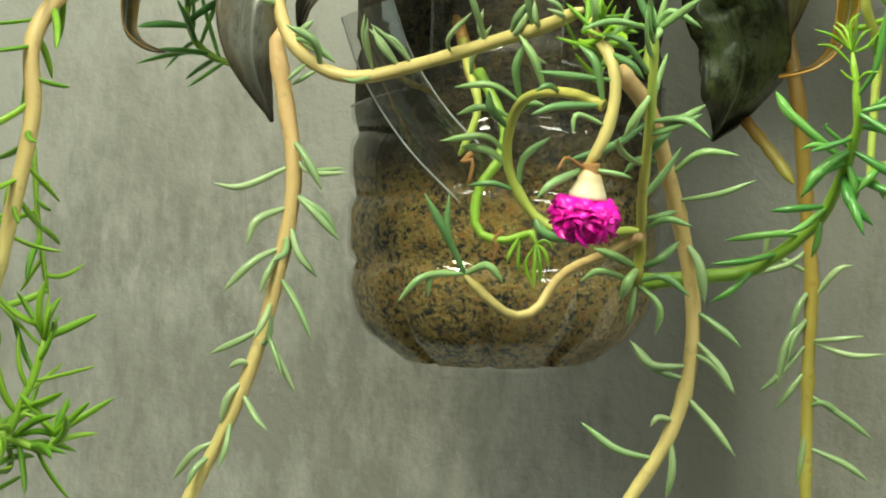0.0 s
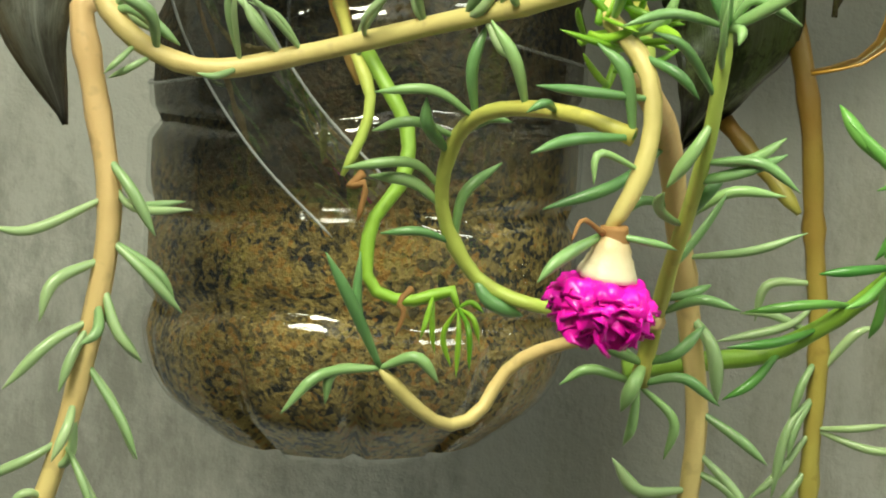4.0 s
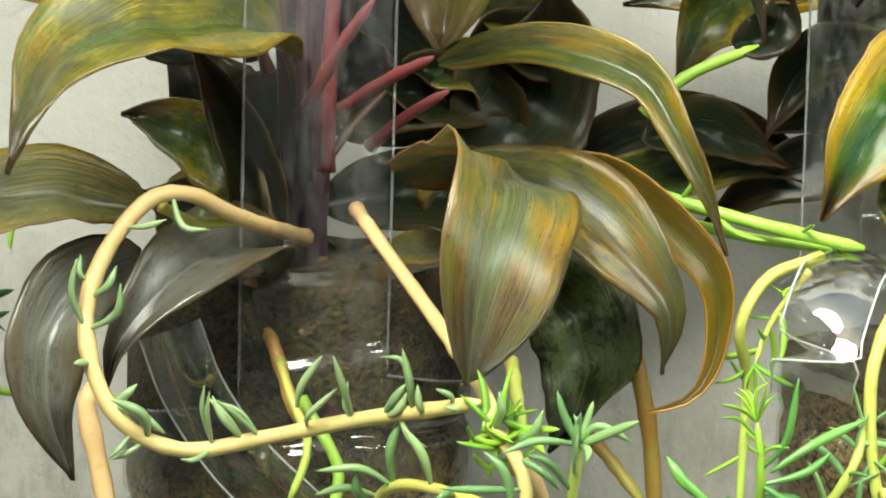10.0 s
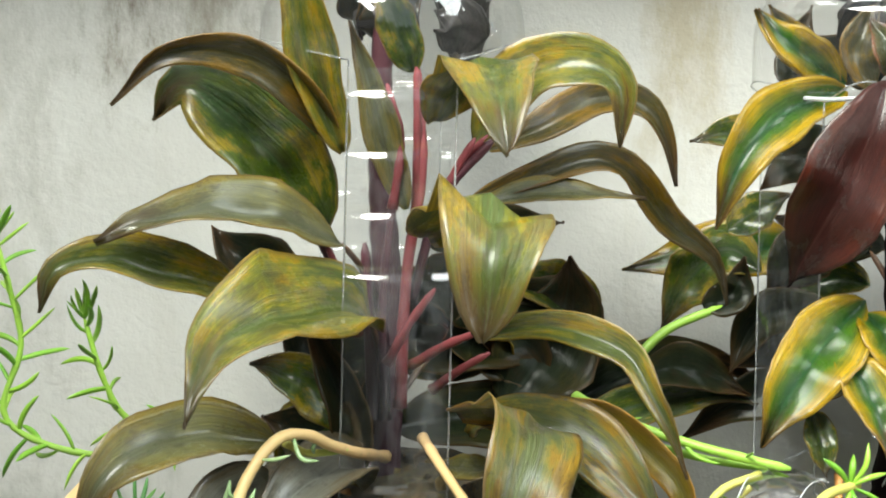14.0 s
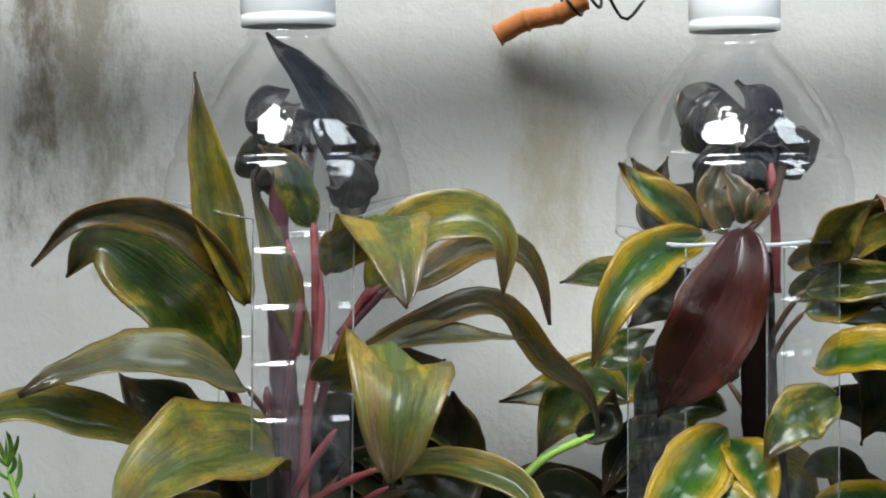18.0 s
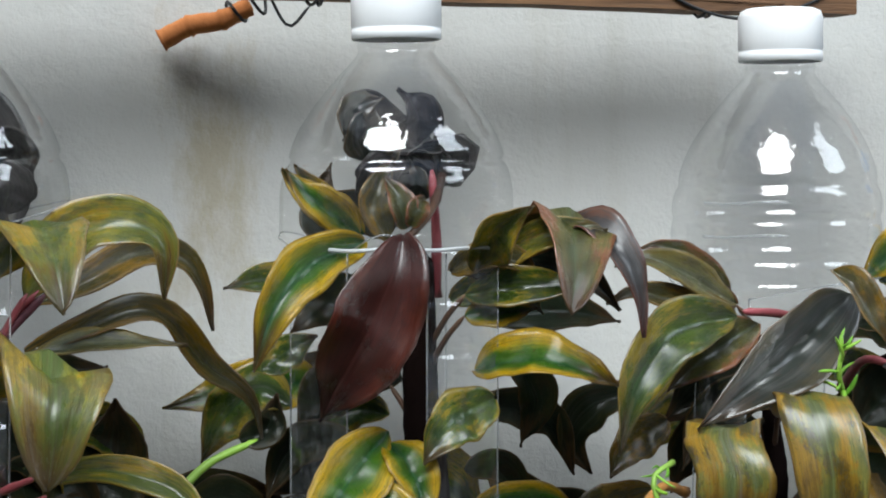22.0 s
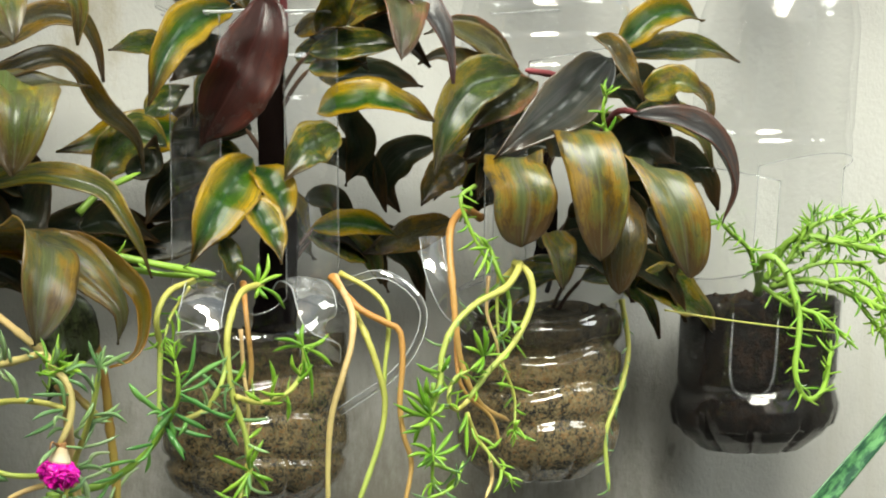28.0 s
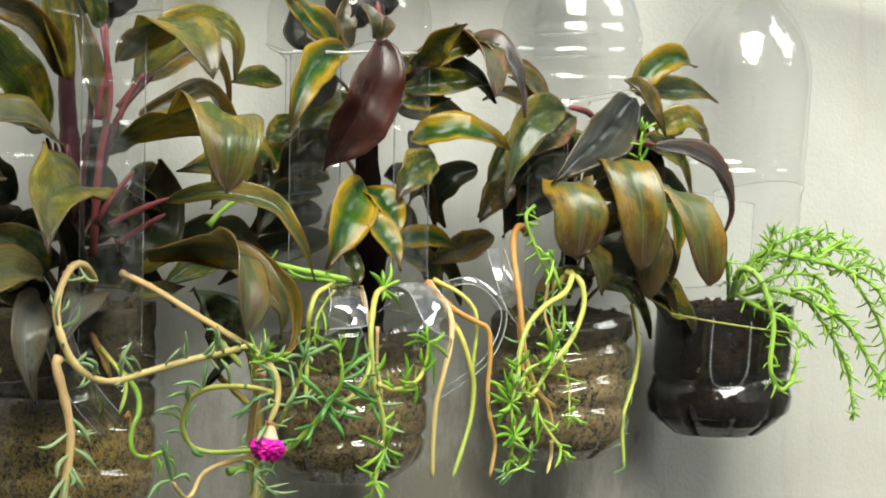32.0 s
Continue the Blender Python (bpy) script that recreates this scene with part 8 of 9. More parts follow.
blade(rose, (0.1073, -0.1390, 1.2530), (0.1022, -0.1382, 1.2480), (0.0966, -0.1354, 1.2443), 0.00099, BRIGHT_NEEDLE)
blade(rose, (0.1073, -0.1390, 1.2530), (0.1112, -0.1402, 1.2490), (0.1151, -0.1395, 1.2439), 0.00096, BRIGHT_NEEDLE)
blade(rose, (0.1073, -0.1390, 1.2530), (0.1031, -0.1418, 1.2478), (0.0988, -0.1426, 1.2429), 0.00103, BRIGHT_NEEDLE)
blade(rose, (0.1073, -0.1390, 1.2530), (0.1088, -0.1418, 1.2592), (0.1119, -0.1427, 1.2646), 0.00108, BRIGHT_NEEDLE)
blade(rose, (0.1017, -0.1390, 1.2385), (0.0961, -0.1434, 1.2388), (0.0915, -0.1457, 1.2384), 0.00107, BRIGHT_NEEDLE)
blade(rose, (0.1017, -0.1390, 1.2385), (0.1045, -0.1418, 1.2375), (0.1075, -0.1426, 1.2350), 0.00109, BRIGHT_NEEDLE)
blade(rose, (0.1017, -0.1390, 1.2385), (0.1029, -0.1422, 1.2352), (0.1034, -0.1434, 1.2310), 0.00098, BRIGHT_NEEDLE)
blade(rose, (0.1017, -0.1390, 1.2385), (0.0997, -0.1397, 1.2409), (0.0997, -0.1383, 1.2433), 0.00095, BRIGHT_NEEDLE)
blade(rose, (0.1010, -0.1390, 1.2858), (0.1037, -0.1417, 1.2900), (0.1054, -0.1423, 1.2950), 0.00098, BRIGHT_NEEDLE)
blade(rose, (0.1027, -0.1390, 1.2765), (0.1009, -0.1388, 1.2728), (0.0986, -0.1366, 1.2697), 0.00095, BRIGHT_NEEDLE)
blade(rose, (0.1061, -0.1390, 1.2658), (0.1096, -0.1399, 1.2667), (0.1131, -0.1388, 1.2687), 0.00099, BRIGHT_NEEDLE)

rose = moss_rose(0.27, -0.085, 1.31, "lime green moss rose hanging in a loose bundle")

line = stalk(rose, "stem", [(0.2290, -0.1000, 1.3549), (0.2199, -0.1040, 1.3507), (0.2226, -0.1060, 1.3389), (0.2293, -0.1080, 1.3247)], 0.00100, 0.00080, GREEN_STALK, knots=7)
leafed(rose, line, 16, 0.0053, 0.0096, BRIGHT_NEEDLE, seed=34, fat=1.15, tuft=6)
line = stalk(rose, "stem", [(0.2424, -0.1000, 1.3152), (0.2447, -0.1100, 1.3227), (0.2333, -0.1180, 1.3140), (0.2172, -0.1210, 1.3083), (0.2051, -0.1230, 1.2997), (0.1989, -0.1240, 1.2880), (0.1979, -0.1240, 1.2772), (0.1931, -0.1240, 1.2641)], 0.00160, 0.00110, LIME_STALK, knots=9)
leafed(rose, line, 14, 0.006, 0.011, NEEDLE, seed=207, start=0.45, fat=0.95, tuft=0)
line = stalk(rose, "stem", [(0.2426, -0.1080, 1.3227), (0.2457, -0.1150, 1.3187), (0.2453, -0.1180, 1.3064), (0.2350, -0.1200, 1.2906), (0.2220, -0.1200, 1.2791), (0.2132, -0.1200, 1.2688)], 0.00150, 0.00110, LIME_STALK, knots=8)
leafed(rose, line, 12, 0.006, 0.011, BRIGHT_NEEDLE, seed=208, start=0.45, fat=0.95, tuft=0)
line = stalk(rose, "stem", [(0.2118, -0.1225, 1.2692), (0.2079, -0.1195, 1.2651), (0.2025, -0.1225, 1.2699), (0.2066, -0.1195, 1.2775), (0.2128, -0.1225, 1.2814)], 0.00100, 0.00070, LIME_STALK, knots=5)
leafed(rose, line, 12, 0.006, 0.011, BRIGHT_NEEDLE, seed=209, start=0.15, fat=0.95, tuft=5)
line = stalk(rose, "stem", [(0.2251, -0.1135, 1.3321), (0.2300, -0.1105, 1.3290), (0.2321, -0.1135, 1.3194), (0.2385, -0.1105, 1.3091), (0.2365, -0.1135, 1.2969), (0.2350, -0.1105, 1.2911)], 0.00100, 0.00080, GREEN_STALK, knots=6)
leafed(rose, line, 10, 0.006, 0.011, NEEDLE, seed=210, start=0.15, fat=0.95, tuft=5)
stalk(rose, "stem", [(0.2296, -0.1095, 1.3179), (0.2302, -0.1065, 1.3023), (0.2331, -0.1095, 1.2898), (0.2355, -0.1065, 1.2781)], 0.00080, 0.00060, TAN_STALK, knots=5)
line = stalk(rose, "stem", [(0.2356, -0.1075, 1.3202), (0.2363, -0.1045, 1.3060), (0.2351, -0.1075, 1.2923)], 0.00080, 0.00060, LIME_STALK, knots=4)
leafed(rose, line, 8, 0.006, 0.011, BRIGHT_NEEDLE, seed=211, start=0.15, fat=0.95, tuft=5)
line = stalk(rose, "stem", [(0.1935, -0.1265, 1.2779), (0.1941, -0.1235, 1.2640), (0.1930, -0.1265, 1.2496), (0.1936, -0.1235, 1.2369)], 0.00090, 0.00070, GREEN_STALK, knots=5)
leafed(rose, line, 12, 0.006, 0.011, BRIGHT_NEEDLE, seed=212, start=0.15, fat=0.95, tuft=5)
line = stalk(rose, "stem", [(0.1924, -0.1275, 1.2457), (0.2055, -0.1245, 1.2393), (0.1991, -0.1275, 1.2342), (0.1907, -0.1245, 1.2312)], 0.00090, 0.00070, GREEN_STALK, knots=5)
leafed(rose, line, 12, 0.006, 0.011, NEEDLE, seed=213, start=0.15, fat=0.95, tuft=5)
line = stalk(rose, "stem", [(0.2115, -0.1215, 1.2636), (0.2177, -0.1185, 1.2531), (0.2253, -0.1215, 1.2417), (0.2333, -0.1185, 1.2335)], 0.00090, 0.00060, LIME_STALK, knots=5)
leafed(rose, line, 12, 0.006, 0.011, BRIGHT_NEEDLE, seed=214, start=0.15, fat=0.95, tuft=5)
line = stalk(rose, "stem", [(0.2295, -0.1195, 1.2826), (0.2370, -0.1165, 1.2679), (0.2350, -0.1195, 1.2544)], 0.00070, 0.00050, LIME_STALK, knots=4)
leafed(rose, line, 8, 0.006, 0.011, BRIGHT_NEEDLE, seed=215, start=0.15, fat=0.95, tuft=5)
stalk(rose, "stem", [(0.2233, -0.1195, 1.2430), (0.2257, -0.1165, 1.2340), (0.2206, -0.1195, 1.2273)], 0.00090, 0.00070, TAN_STALK, knots=4)
blade(rose, (0.1975, -0.1250, 1.2821), (0.1898, -0.1283, 1.2837), (0.1842, -0.1295, 1.2869), 0.00111, BRIGHT_NEEDLE)
blade(rose, (0.1975, -0.1250, 1.2821), (0.1986, -0.1285, 1.2854), (0.1995, -0.1299, 1.2892), 0.00121, BRIGHT_NEEDLE)
blade(rose, (0.1933, -0.1250, 1.2642), (0.1853, -0.1285, 1.2687), (0.1795, -0.1300, 1.2740), 0.00120, BRIGHT_NEEDLE)
blade(rose, (0.1933, -0.1250, 1.2642), (0.1854, -0.1260, 1.2660), (0.1787, -0.1249, 1.2652), 0.00105, BRIGHT_NEEDLE)
blade(rose, (0.1933, -0.1250, 1.2642), (0.1823, -0.1288, 1.2674), (0.1732, -0.1306, 1.2719), 0.00120, BRIGHT_NEEDLE)
blade(rose, (0.1933, -0.1250, 1.2642), (0.1877, -0.1280, 1.2729), (0.1847, -0.1290, 1.2815), 0.00107, BRIGHT_NEEDLE)
blade(rose, (0.1933, -0.1250, 1.2642), (0.1902, -0.1272, 1.2707), (0.1888, -0.1274, 1.2770), 0.00124, BRIGHT_NEEDLE)
blade(rose, (0.1933, -0.1250, 1.2642), (0.1870, -0.1286, 1.2620), (0.1806, -0.1303, 1.2619), 0.00125, BRIGHT_NEEDLE)
blade(rose, (0.1933, -0.1250, 1.2642), (0.1874, -0.1247, 1.2596), (0.1862, -0.1223, 1.2524), 0.00108, BRIGHT_NEEDLE)
blade(rose, (0.1933, -0.1250, 1.2642), (0.1874, -0.1243, 1.2720), (0.1795, -0.1215, 1.2764), 0.00101, BRIGHT_NEEDLE)
blade(rose, (0.1933, -0.1250, 1.2642), (0.1966, -0.1254, 1.2662), (0.1997, -0.1238, 1.2690), 0.00115, BRIGHT_NEEDLE)
blade(rose, (0.1933, -0.1250, 1.2642), (0.1953, -0.1266, 1.2611), (0.1975, -0.1263, 1.2573), 0.00105, BRIGHT_NEEDLE)
blade(rose, (0.1933, -0.1250, 1.2642), (0.1856, -0.1282, 1.2605), (0.1772, -0.1295, 1.2595), 0.00113, BRIGHT_NEEDLE)
blade(rose, (0.1938, -0.1250, 1.2493), (0.1874, -0.1279, 1.2531), (0.1812, -0.1288, 1.2550), 0.00095, BRIGHT_NEEDLE)
blade(rose, (0.1938, -0.1250, 1.2493), (0.1993, -0.1245, 1.2530), (0.2048, -0.1221, 1.2574), 0.00124, BRIGHT_NEEDLE)
blade(rose, (0.1938, -0.1250, 1.2493), (0.2009, -0.1246, 1.2494), (0.2081, -0.1221, 1.2517), 0.00113, BRIGHT_NEEDLE)
blade(rose, (0.1938, -0.1250, 1.2493), (0.1889, -0.1294, 1.2493), (0.1855, -0.1319, 1.2483), 0.00099, BRIGHT_NEEDLE)
blade(rose, (0.1938, -0.1250, 1.2493), (0.1925, -0.1279, 1.2546), (0.1912, -0.1287, 1.2595), 0.00111, BRIGHT_NEEDLE)
blade(rose, (0.1938, -0.1250, 1.2493), (0.1954, -0.1272, 1.2474), (0.1988, -0.1274, 1.2465), 0.00114, BRIGHT_NEEDLE)
blade(rose, (0.1938, -0.1250, 1.2493), (0.1890, -0.1276, 1.2468), (0.1844, -0.1282, 1.2450), 0.00122, BRIGHT_NEEDLE)
blade(rose, (0.1938, -0.1250, 1.2493), (0.1866, -0.1269, 1.2504), (0.1807, -0.1268, 1.2494), 0.00105, BRIGHT_NEEDLE)
blade(rose, (0.2177, -0.1250, 1.2868), (0.2136, -0.1284, 1.2928), (0.2105, -0.1298, 1.2985), 0.00120, BRIGHT_NEEDLE)
blade(rose, (0.2177, -0.1250, 1.2868), (0.2169, -0.1286, 1.2933), (0.2150, -0.1301, 1.2996), 0.00124, BRIGHT_NEEDLE)
blade(rose, (0.2177, -0.1250, 1.2868), (0.2135, -0.1251, 1.2898), (0.2095, -0.1231, 1.2912), 0.00094, BRIGHT_NEEDLE)
blade(rose, (0.2177, -0.1250, 1.2868), (0.2203, -0.1260, 1.2890), (0.2228, -0.1251, 1.2919), 0.00095, BRIGHT_NEEDLE)
blade(rose, (0.2177, -0.1250, 1.2868), (0.2131, -0.1280, 1.2843), (0.2088, -0.1290, 1.2824), 0.00111, BRIGHT_NEEDLE)
blade(rose, (0.2177, -0.1250, 1.2868), (0.2176, -0.1272, 1.2911), (0.2188, -0.1273, 1.2951), 0.00119, BRIGHT_NEEDLE)
blade(rose, (0.2177, -0.1250, 1.2868), (0.2145, -0.1295, 1.2837), (0.2105, -0.1320, 1.2812), 0.00098, BRIGHT_NEEDLE)
blade(rose, (0.1942, -0.1250, 1.2709), (0.1894, -0.1288, 1.2761), (0.1883, -0.1306, 1.2814), 0.00126, BRIGHT_NEEDLE)
blade(rose, (0.1942, -0.1250, 1.2709), (0.1913, -0.1248, 1.2705), (0.1894, -0.1226, 1.2710), 0.00110, BRIGHT_NEEDLE)
blade(rose, (0.1942, -0.1250, 1.2709), (0.1955, -0.1278, 1.2741), (0.1985, -0.1285, 1.2763), 0.00105, BRIGHT_NEEDLE)
blade(rose, (0.2237, -0.1200, 1.3304), (0.2184, -0.1209, 1.3306), (0.2144, -0.1199, 1.3302), 0.00096, BRIGHT_NEEDLE)
blade(rose, (0.2237, -0.1200, 1.3304), (0.2188, -0.1234, 1.3241), (0.2136, -0.1249, 1.3183), 0.00089, BRIGHT_NEEDLE)
blade(rose, (0.2237, -0.1200, 1.3304), (0.2213, -0.1214, 1.3332), (0.2193, -0.1209, 1.3354), 0.00096, BRIGHT_NEEDLE)
blade(rose, (0.2293, -0.1200, 1.2383), (0.2294, -0.1241, 1.2368), (0.2296, -0.1261, 1.2344), 0.00096, BRIGHT_NEEDLE)
blade(rose, (0.2072, -0.1200, 1.2384), (0.2087, -0.1212, 1.2413), (0.2102, -0.1204, 1.2444), 0.00096, BRIGHT_NEEDLE)
blade(rose, (0.2072, -0.1200, 1.2384), (0.2041, -0.1201, 1.2352), (0.2026, -0.1182, 1.2311), 0.00098, BRIGHT_NEEDLE)
blade(rose, (0.1955, -0.1200, 1.2369), (0.1934, -0.1225, 1.2344), (0.1923, -0.1229, 1.2315), 0.00106, BRIGHT_NEEDLE)
blade(rose, (0.1955, -0.1200, 1.2369), (0.1970, -0.1222, 1.2364), (0.1996, -0.1224, 1.2361), 0.00099, BRIGHT_NEEDLE)
blade(rose, (0.2123, -0.1200, 1.2627), (0.2102, -0.1232, 1.2547), (0.2096, -0.1243, 1.2464), 0.00106, BRIGHT_NEEDLE)
blade(rose, (0.2123, -0.1200, 1.2627), (0.2082, -0.1241, 1.2597), (0.2048, -0.1262, 1.2566), 0.00098, BRIGHT_NEEDLE)
blade(rose, (0.2330, -0.1200, 1.2713), (0.2301, -0.1197, 1.2737), (0.2275, -0.1173, 1.2743), 0.00096, BRIGHT_NEEDLE)
blade(rose, (0.2347, -0.1200, 1.2559), (0.2328, -0.1196, 1.2542), (0.2328, -0.1171, 1.2515), 0.00093, BRIGHT_NEEDLE)
blade(rose, (0.2347, -0.1200, 1.2559), (0.2347, -0.1219, 1.2578), (0.2365, -0.1219, 1.2588), 0.00109, BRIGHT_NEEDLE)
blade(rose, (0.1994, -0.1200, 1.2767), (0.1973, -0.1209, 1.2801), (0.1950, -0.1197, 1.2824), 0.00109, BRIGHT_NEEDLE)
line = stalk(rose, "stem", [(0.3151, -0.0800, 1.3013), (0.3151, -0.0850, 1.2789), (0.3077, -0.0880, 1.2596), (0.2993, -0.0900, 1.2429), (0.3007, -0.0900, 1.2176)], 0.00130, 0.00090, LIME_STALK, knots=9)
leafed(rose, line, 20, 0.004, 0.008, NEEDLE, seed=46, spread=0.6)
line = stalk(rose, "stem", [(0.2917, -0.1000, 1.3658), (0.2844, -0.1150, 1.3761), (0.2787, -0.1220, 1.3837), (0.2785, -0.1240, 1.3918)], 0.00090, 0.00080, GREEN_STALK, knots=4)
leafed(rose, line, 9, 0.0060, 0.0096, BRIGHT_NEEDLE, seed=47, start=0.35, fat=1.15, tuft=8)

rose = moss_rose(0.412, -0.07, 1.29, "feathery lime moss rose arching out of the dark soil")

line = stalk(rose, "stem", [(0.3946, -0.0750, 1.2993), (0.3868, -0.0900, 1.3172), (0.3907, -0.1000, 1.3121), (0.3928, -0.1080, 1.2906), (0.3887, -0.1100, 1.2664), (0.3932, -0.1120, 1.2540), (0.4021, -0.1130, 1.2576), (0.4061, -0.1140, 1.2753)], 0.00200, 0.00100, GREEN_STALK, knots=8)
leafed(rose, line, 41, 0.005, 0.0105, BRIGHT_NEEDLE, seed=50, start=0.12, tuft=7, fat=1.1)
line = stalk(rose, "stem", [(0.4026, -0.0700, 1.3043), (0.4077, -0.0850, 1.3246), (0.4277, -0.1000, 1.3219), (0.4527, -0.1100, 1.3145), (0.4733, -0.1150, 1.3013), (0.4846, -0.1180, 1.2753)], 0.00200, 0.00100, GREEN_STALK, knots=8)
leafed(rose, line, 70, 0.005, 0.0105, BRIGHT_NEEDLE, seed=51, start=0.12, tuft=7, fat=1.1)
line = stalk(rose, "stem", [(0.4064, -0.0700, 1.3013), (0.4146, -0.0900, 1.3050), (0.4347, -0.1050, 1.2953), (0.4531, -0.1100, 1.2835), (0.4660, -0.1130, 1.2646), (0.4769, -0.1150, 1.2484)], 0.00200, 0.00100, GREEN_STALK, knots=8)
leafed(rose, line, 64, 0.005, 0.0105, BRIGHT_NEEDLE, seed=52, start=0.12, tuft=7, fat=1.1)
line = stalk(rose, "stem", [(0.4026, -0.0700, 1.3043), (0.4282, -0.0750, 1.3207), (0.4583, -0.0800, 1.3229), (0.4772, -0.0850, 1.3312)], 0.00120, 0.00100, GREEN_STALK, knots=8)
leafed(rose, line, 38, 0.005, 0.0105, BRIGHT_NEEDLE, seed=53, start=0.12, tuft=7, fat=1.1)
line = stalk(rose, "stem", [(0.3989, -0.0700, 1.3017), (0.3864, -0.0800, 1.3195), (0.3687, -0.0900, 1.3288), (0.3591, -0.0950, 1.3346)], 0.00120, 0.00100, GREEN_STALK, knots=8)
leafed(rose, line, 22, 0.005, 0.0105, BRIGHT_NEEDLE, seed=54, start=0.12, tuft=7, fat=1.1)
line = stalk(rose, "stem", [(0.4108, -0.0650, 1.3037), (0.4288, -0.0700, 1.3262), (0.4280, -0.0750, 1.3350)], 0.00120, 0.00100, GREEN_STALK, knots=8)
leafed(rose, line, 25, 0.005, 0.0105, BRIGHT_NEEDLE, seed=55, start=0.12, tuft=7, fat=1.1)
line = stalk(rose, "stem", [(0.4318, -0.1000, 1.2965), (0.4465, -0.1050, 1.2764), (0.4554, -0.1080, 1.2563), (0.4576, -0.1100, 1.2364)], 0.00120, 0.00100, GREEN_STALK, knots=8)
leafed(rose, line, 35, 0.005, 0.0105, BRIGHT_NEEDLE, seed=56, start=0.12, tuft=7, fat=1.1)
line = stalk(rose, "stem", [(0.4527, -0.1100, 1.3131), (0.4746, -0.1120, 1.2868), (0.4799, -0.1150, 1.2639), (0.4712, -0.1160, 1.2474)], 0.00120, 0.00100, GREEN_STALK, knots=8)
leafed(rose, line, 35, 0.005, 0.0105, BRIGHT_NEEDLE, seed=57, start=0.12, tuft=7, fat=1.1)
line = stalk(rose, "stem", [(0.4012, -0.0800, 1.3050), (0.4174, -0.0950, 1.3136), (0.4393, -0.1000, 1.3102), (0.4462, -0.1050, 1.2933)], 0.00120, 0.00100, GREEN_STALK, knots=8)
leafed(rose, line, 35, 0.005, 0.0105, BRIGHT_NEEDLE, seed=58, start=0.12, tuft=7, fat=1.1)
line = stalk(rose, "stem", [(0.4041, -0.0850, 1.3136), (0.4106, -0.0900, 1.3275), (0.4172, -0.0950, 1.3331), (0.4295, -0.0980, 1.3357)], 0.00120, 0.00100, GREEN_STALK, knots=8)
leafed(rose, line, 35, 0.005, 0.0105, BRIGHT_NEEDLE, seed=59, start=0.12, tuft=7, fat=1.1)
line = stalk(rose, "stem", [(0.4145, -0.0900, 1.3134), (0.4324, -0.0950, 1.3299), (0.4487, -0.0980, 1.3339)], 0.00120, 0.00100, GREEN_STALK, knots=8)
leafed(rose, line, 35, 0.005, 0.0105, BRIGHT_NEEDLE, seed=60, start=0.12, tuft=7, fat=1.1)
line = stalk(rose, "stem", [(0.4316, -0.1000, 1.3190), (0.4468, -0.1040, 1.3271), (0.4663, -0.1080, 1.3253)], 0.00120, 0.00100, GREEN_STALK, knots=8)
leafed(rose, line, 32, 0.005, 0.0105, BRIGHT_NEEDLE, seed=61, start=0.12, tuft=7, fat=1.1)
line = stalk(rose, "stem", [(0.4421, -0.1050, 1.3132), (0.4624, -0.1080, 1.3183), (0.4823, -0.1100, 1.3120)], 0.00120, 0.00100, GREEN_STALK, knots=8)
leafed(rose, line, 32, 0.005, 0.0105, BRIGHT_NEEDLE, seed=62, start=0.12, tuft=7, fat=1.1)
line = stalk(rose, "stem", [(0.4166, -0.1000, 1.3055), (0.4317, -0.1040, 1.3052), (0.4414, -0.1060, 1.2964), (0.4425, -0.1070, 1.2824)], 0.00120, 0.00100, GREEN_STALK, knots=8)
leafed(rose, line, 28, 0.005, 0.0105, BRIGHT_NEEDLE, seed=63, start=0.12, tuft=7, fat=1.1)
line = stalk(rose, "stem", [(0.3939, -0.0800, 1.3025), (0.3945, -0.1000, 1.2954), (0.4084, -0.1050, 1.2896), (0.4207, -0.1080, 1.2781)], 0.00120, 0.00100, GREEN_STALK, knots=8)
leafed(rose, line, 28, 0.005, 0.0105, BRIGHT_NEEDLE, seed=64, start=0.12, tuft=7, fat=1.1)

rose = moss_rose(0.6626, -0.0500, 1.2882, "small lime moss rose shoot looping beside the last bottle")

line = stalk(rose, "stem", [(0.6626, -0.0500, 1.2882), (0.5819, -0.0800, 1.3323), (0.5279, -0.1000, 1.3559), (0.5116, -0.1000, 1.3546), (0.5085, -0.1000, 1.3426), (0.5235, -0.1000, 1.3339)], 0.00130, 0.00090, LIME_STALK, knots=7)
leafed(rose, line, 22, 0.007, 0.013, BRIGHT_NEEDLE, seed=71, start=0.3, tuft=6, fat=0.7)
line = stalk(rose, "stem", [(0.6626, -0.0500, 1.2882), (0.5753, -0.0900, 1.2820), (0.5124, -0.1100, 1.2777), (0.4920, -0.1120, 1.2580), (0.4878, -0.1120, 1.2373)], 0.00130, 0.00090, LIME_STALK, knots=7)
leafed(rose, line, 22, 0.007, 0.013, BRIGHT_NEEDLE, seed=72, start=0.3, tuft=6, fat=0.7)
bare_root("hanging_root", [(0.1635, -0.1000, 1.3207), (0.1633, -0.1150, 1.3083), (0.1606, -0.1200, 1.2956), (0.1549, -0.1220, 1.2817), (0.1502, -0.1220, 1.2675), (0.1484, -0.1220, 1.2505), (0.1480, -0.1220, 1.2333)], 0.00150, 0.00100, TAN_STALK, "bare tan root hanging from the cut bottle")
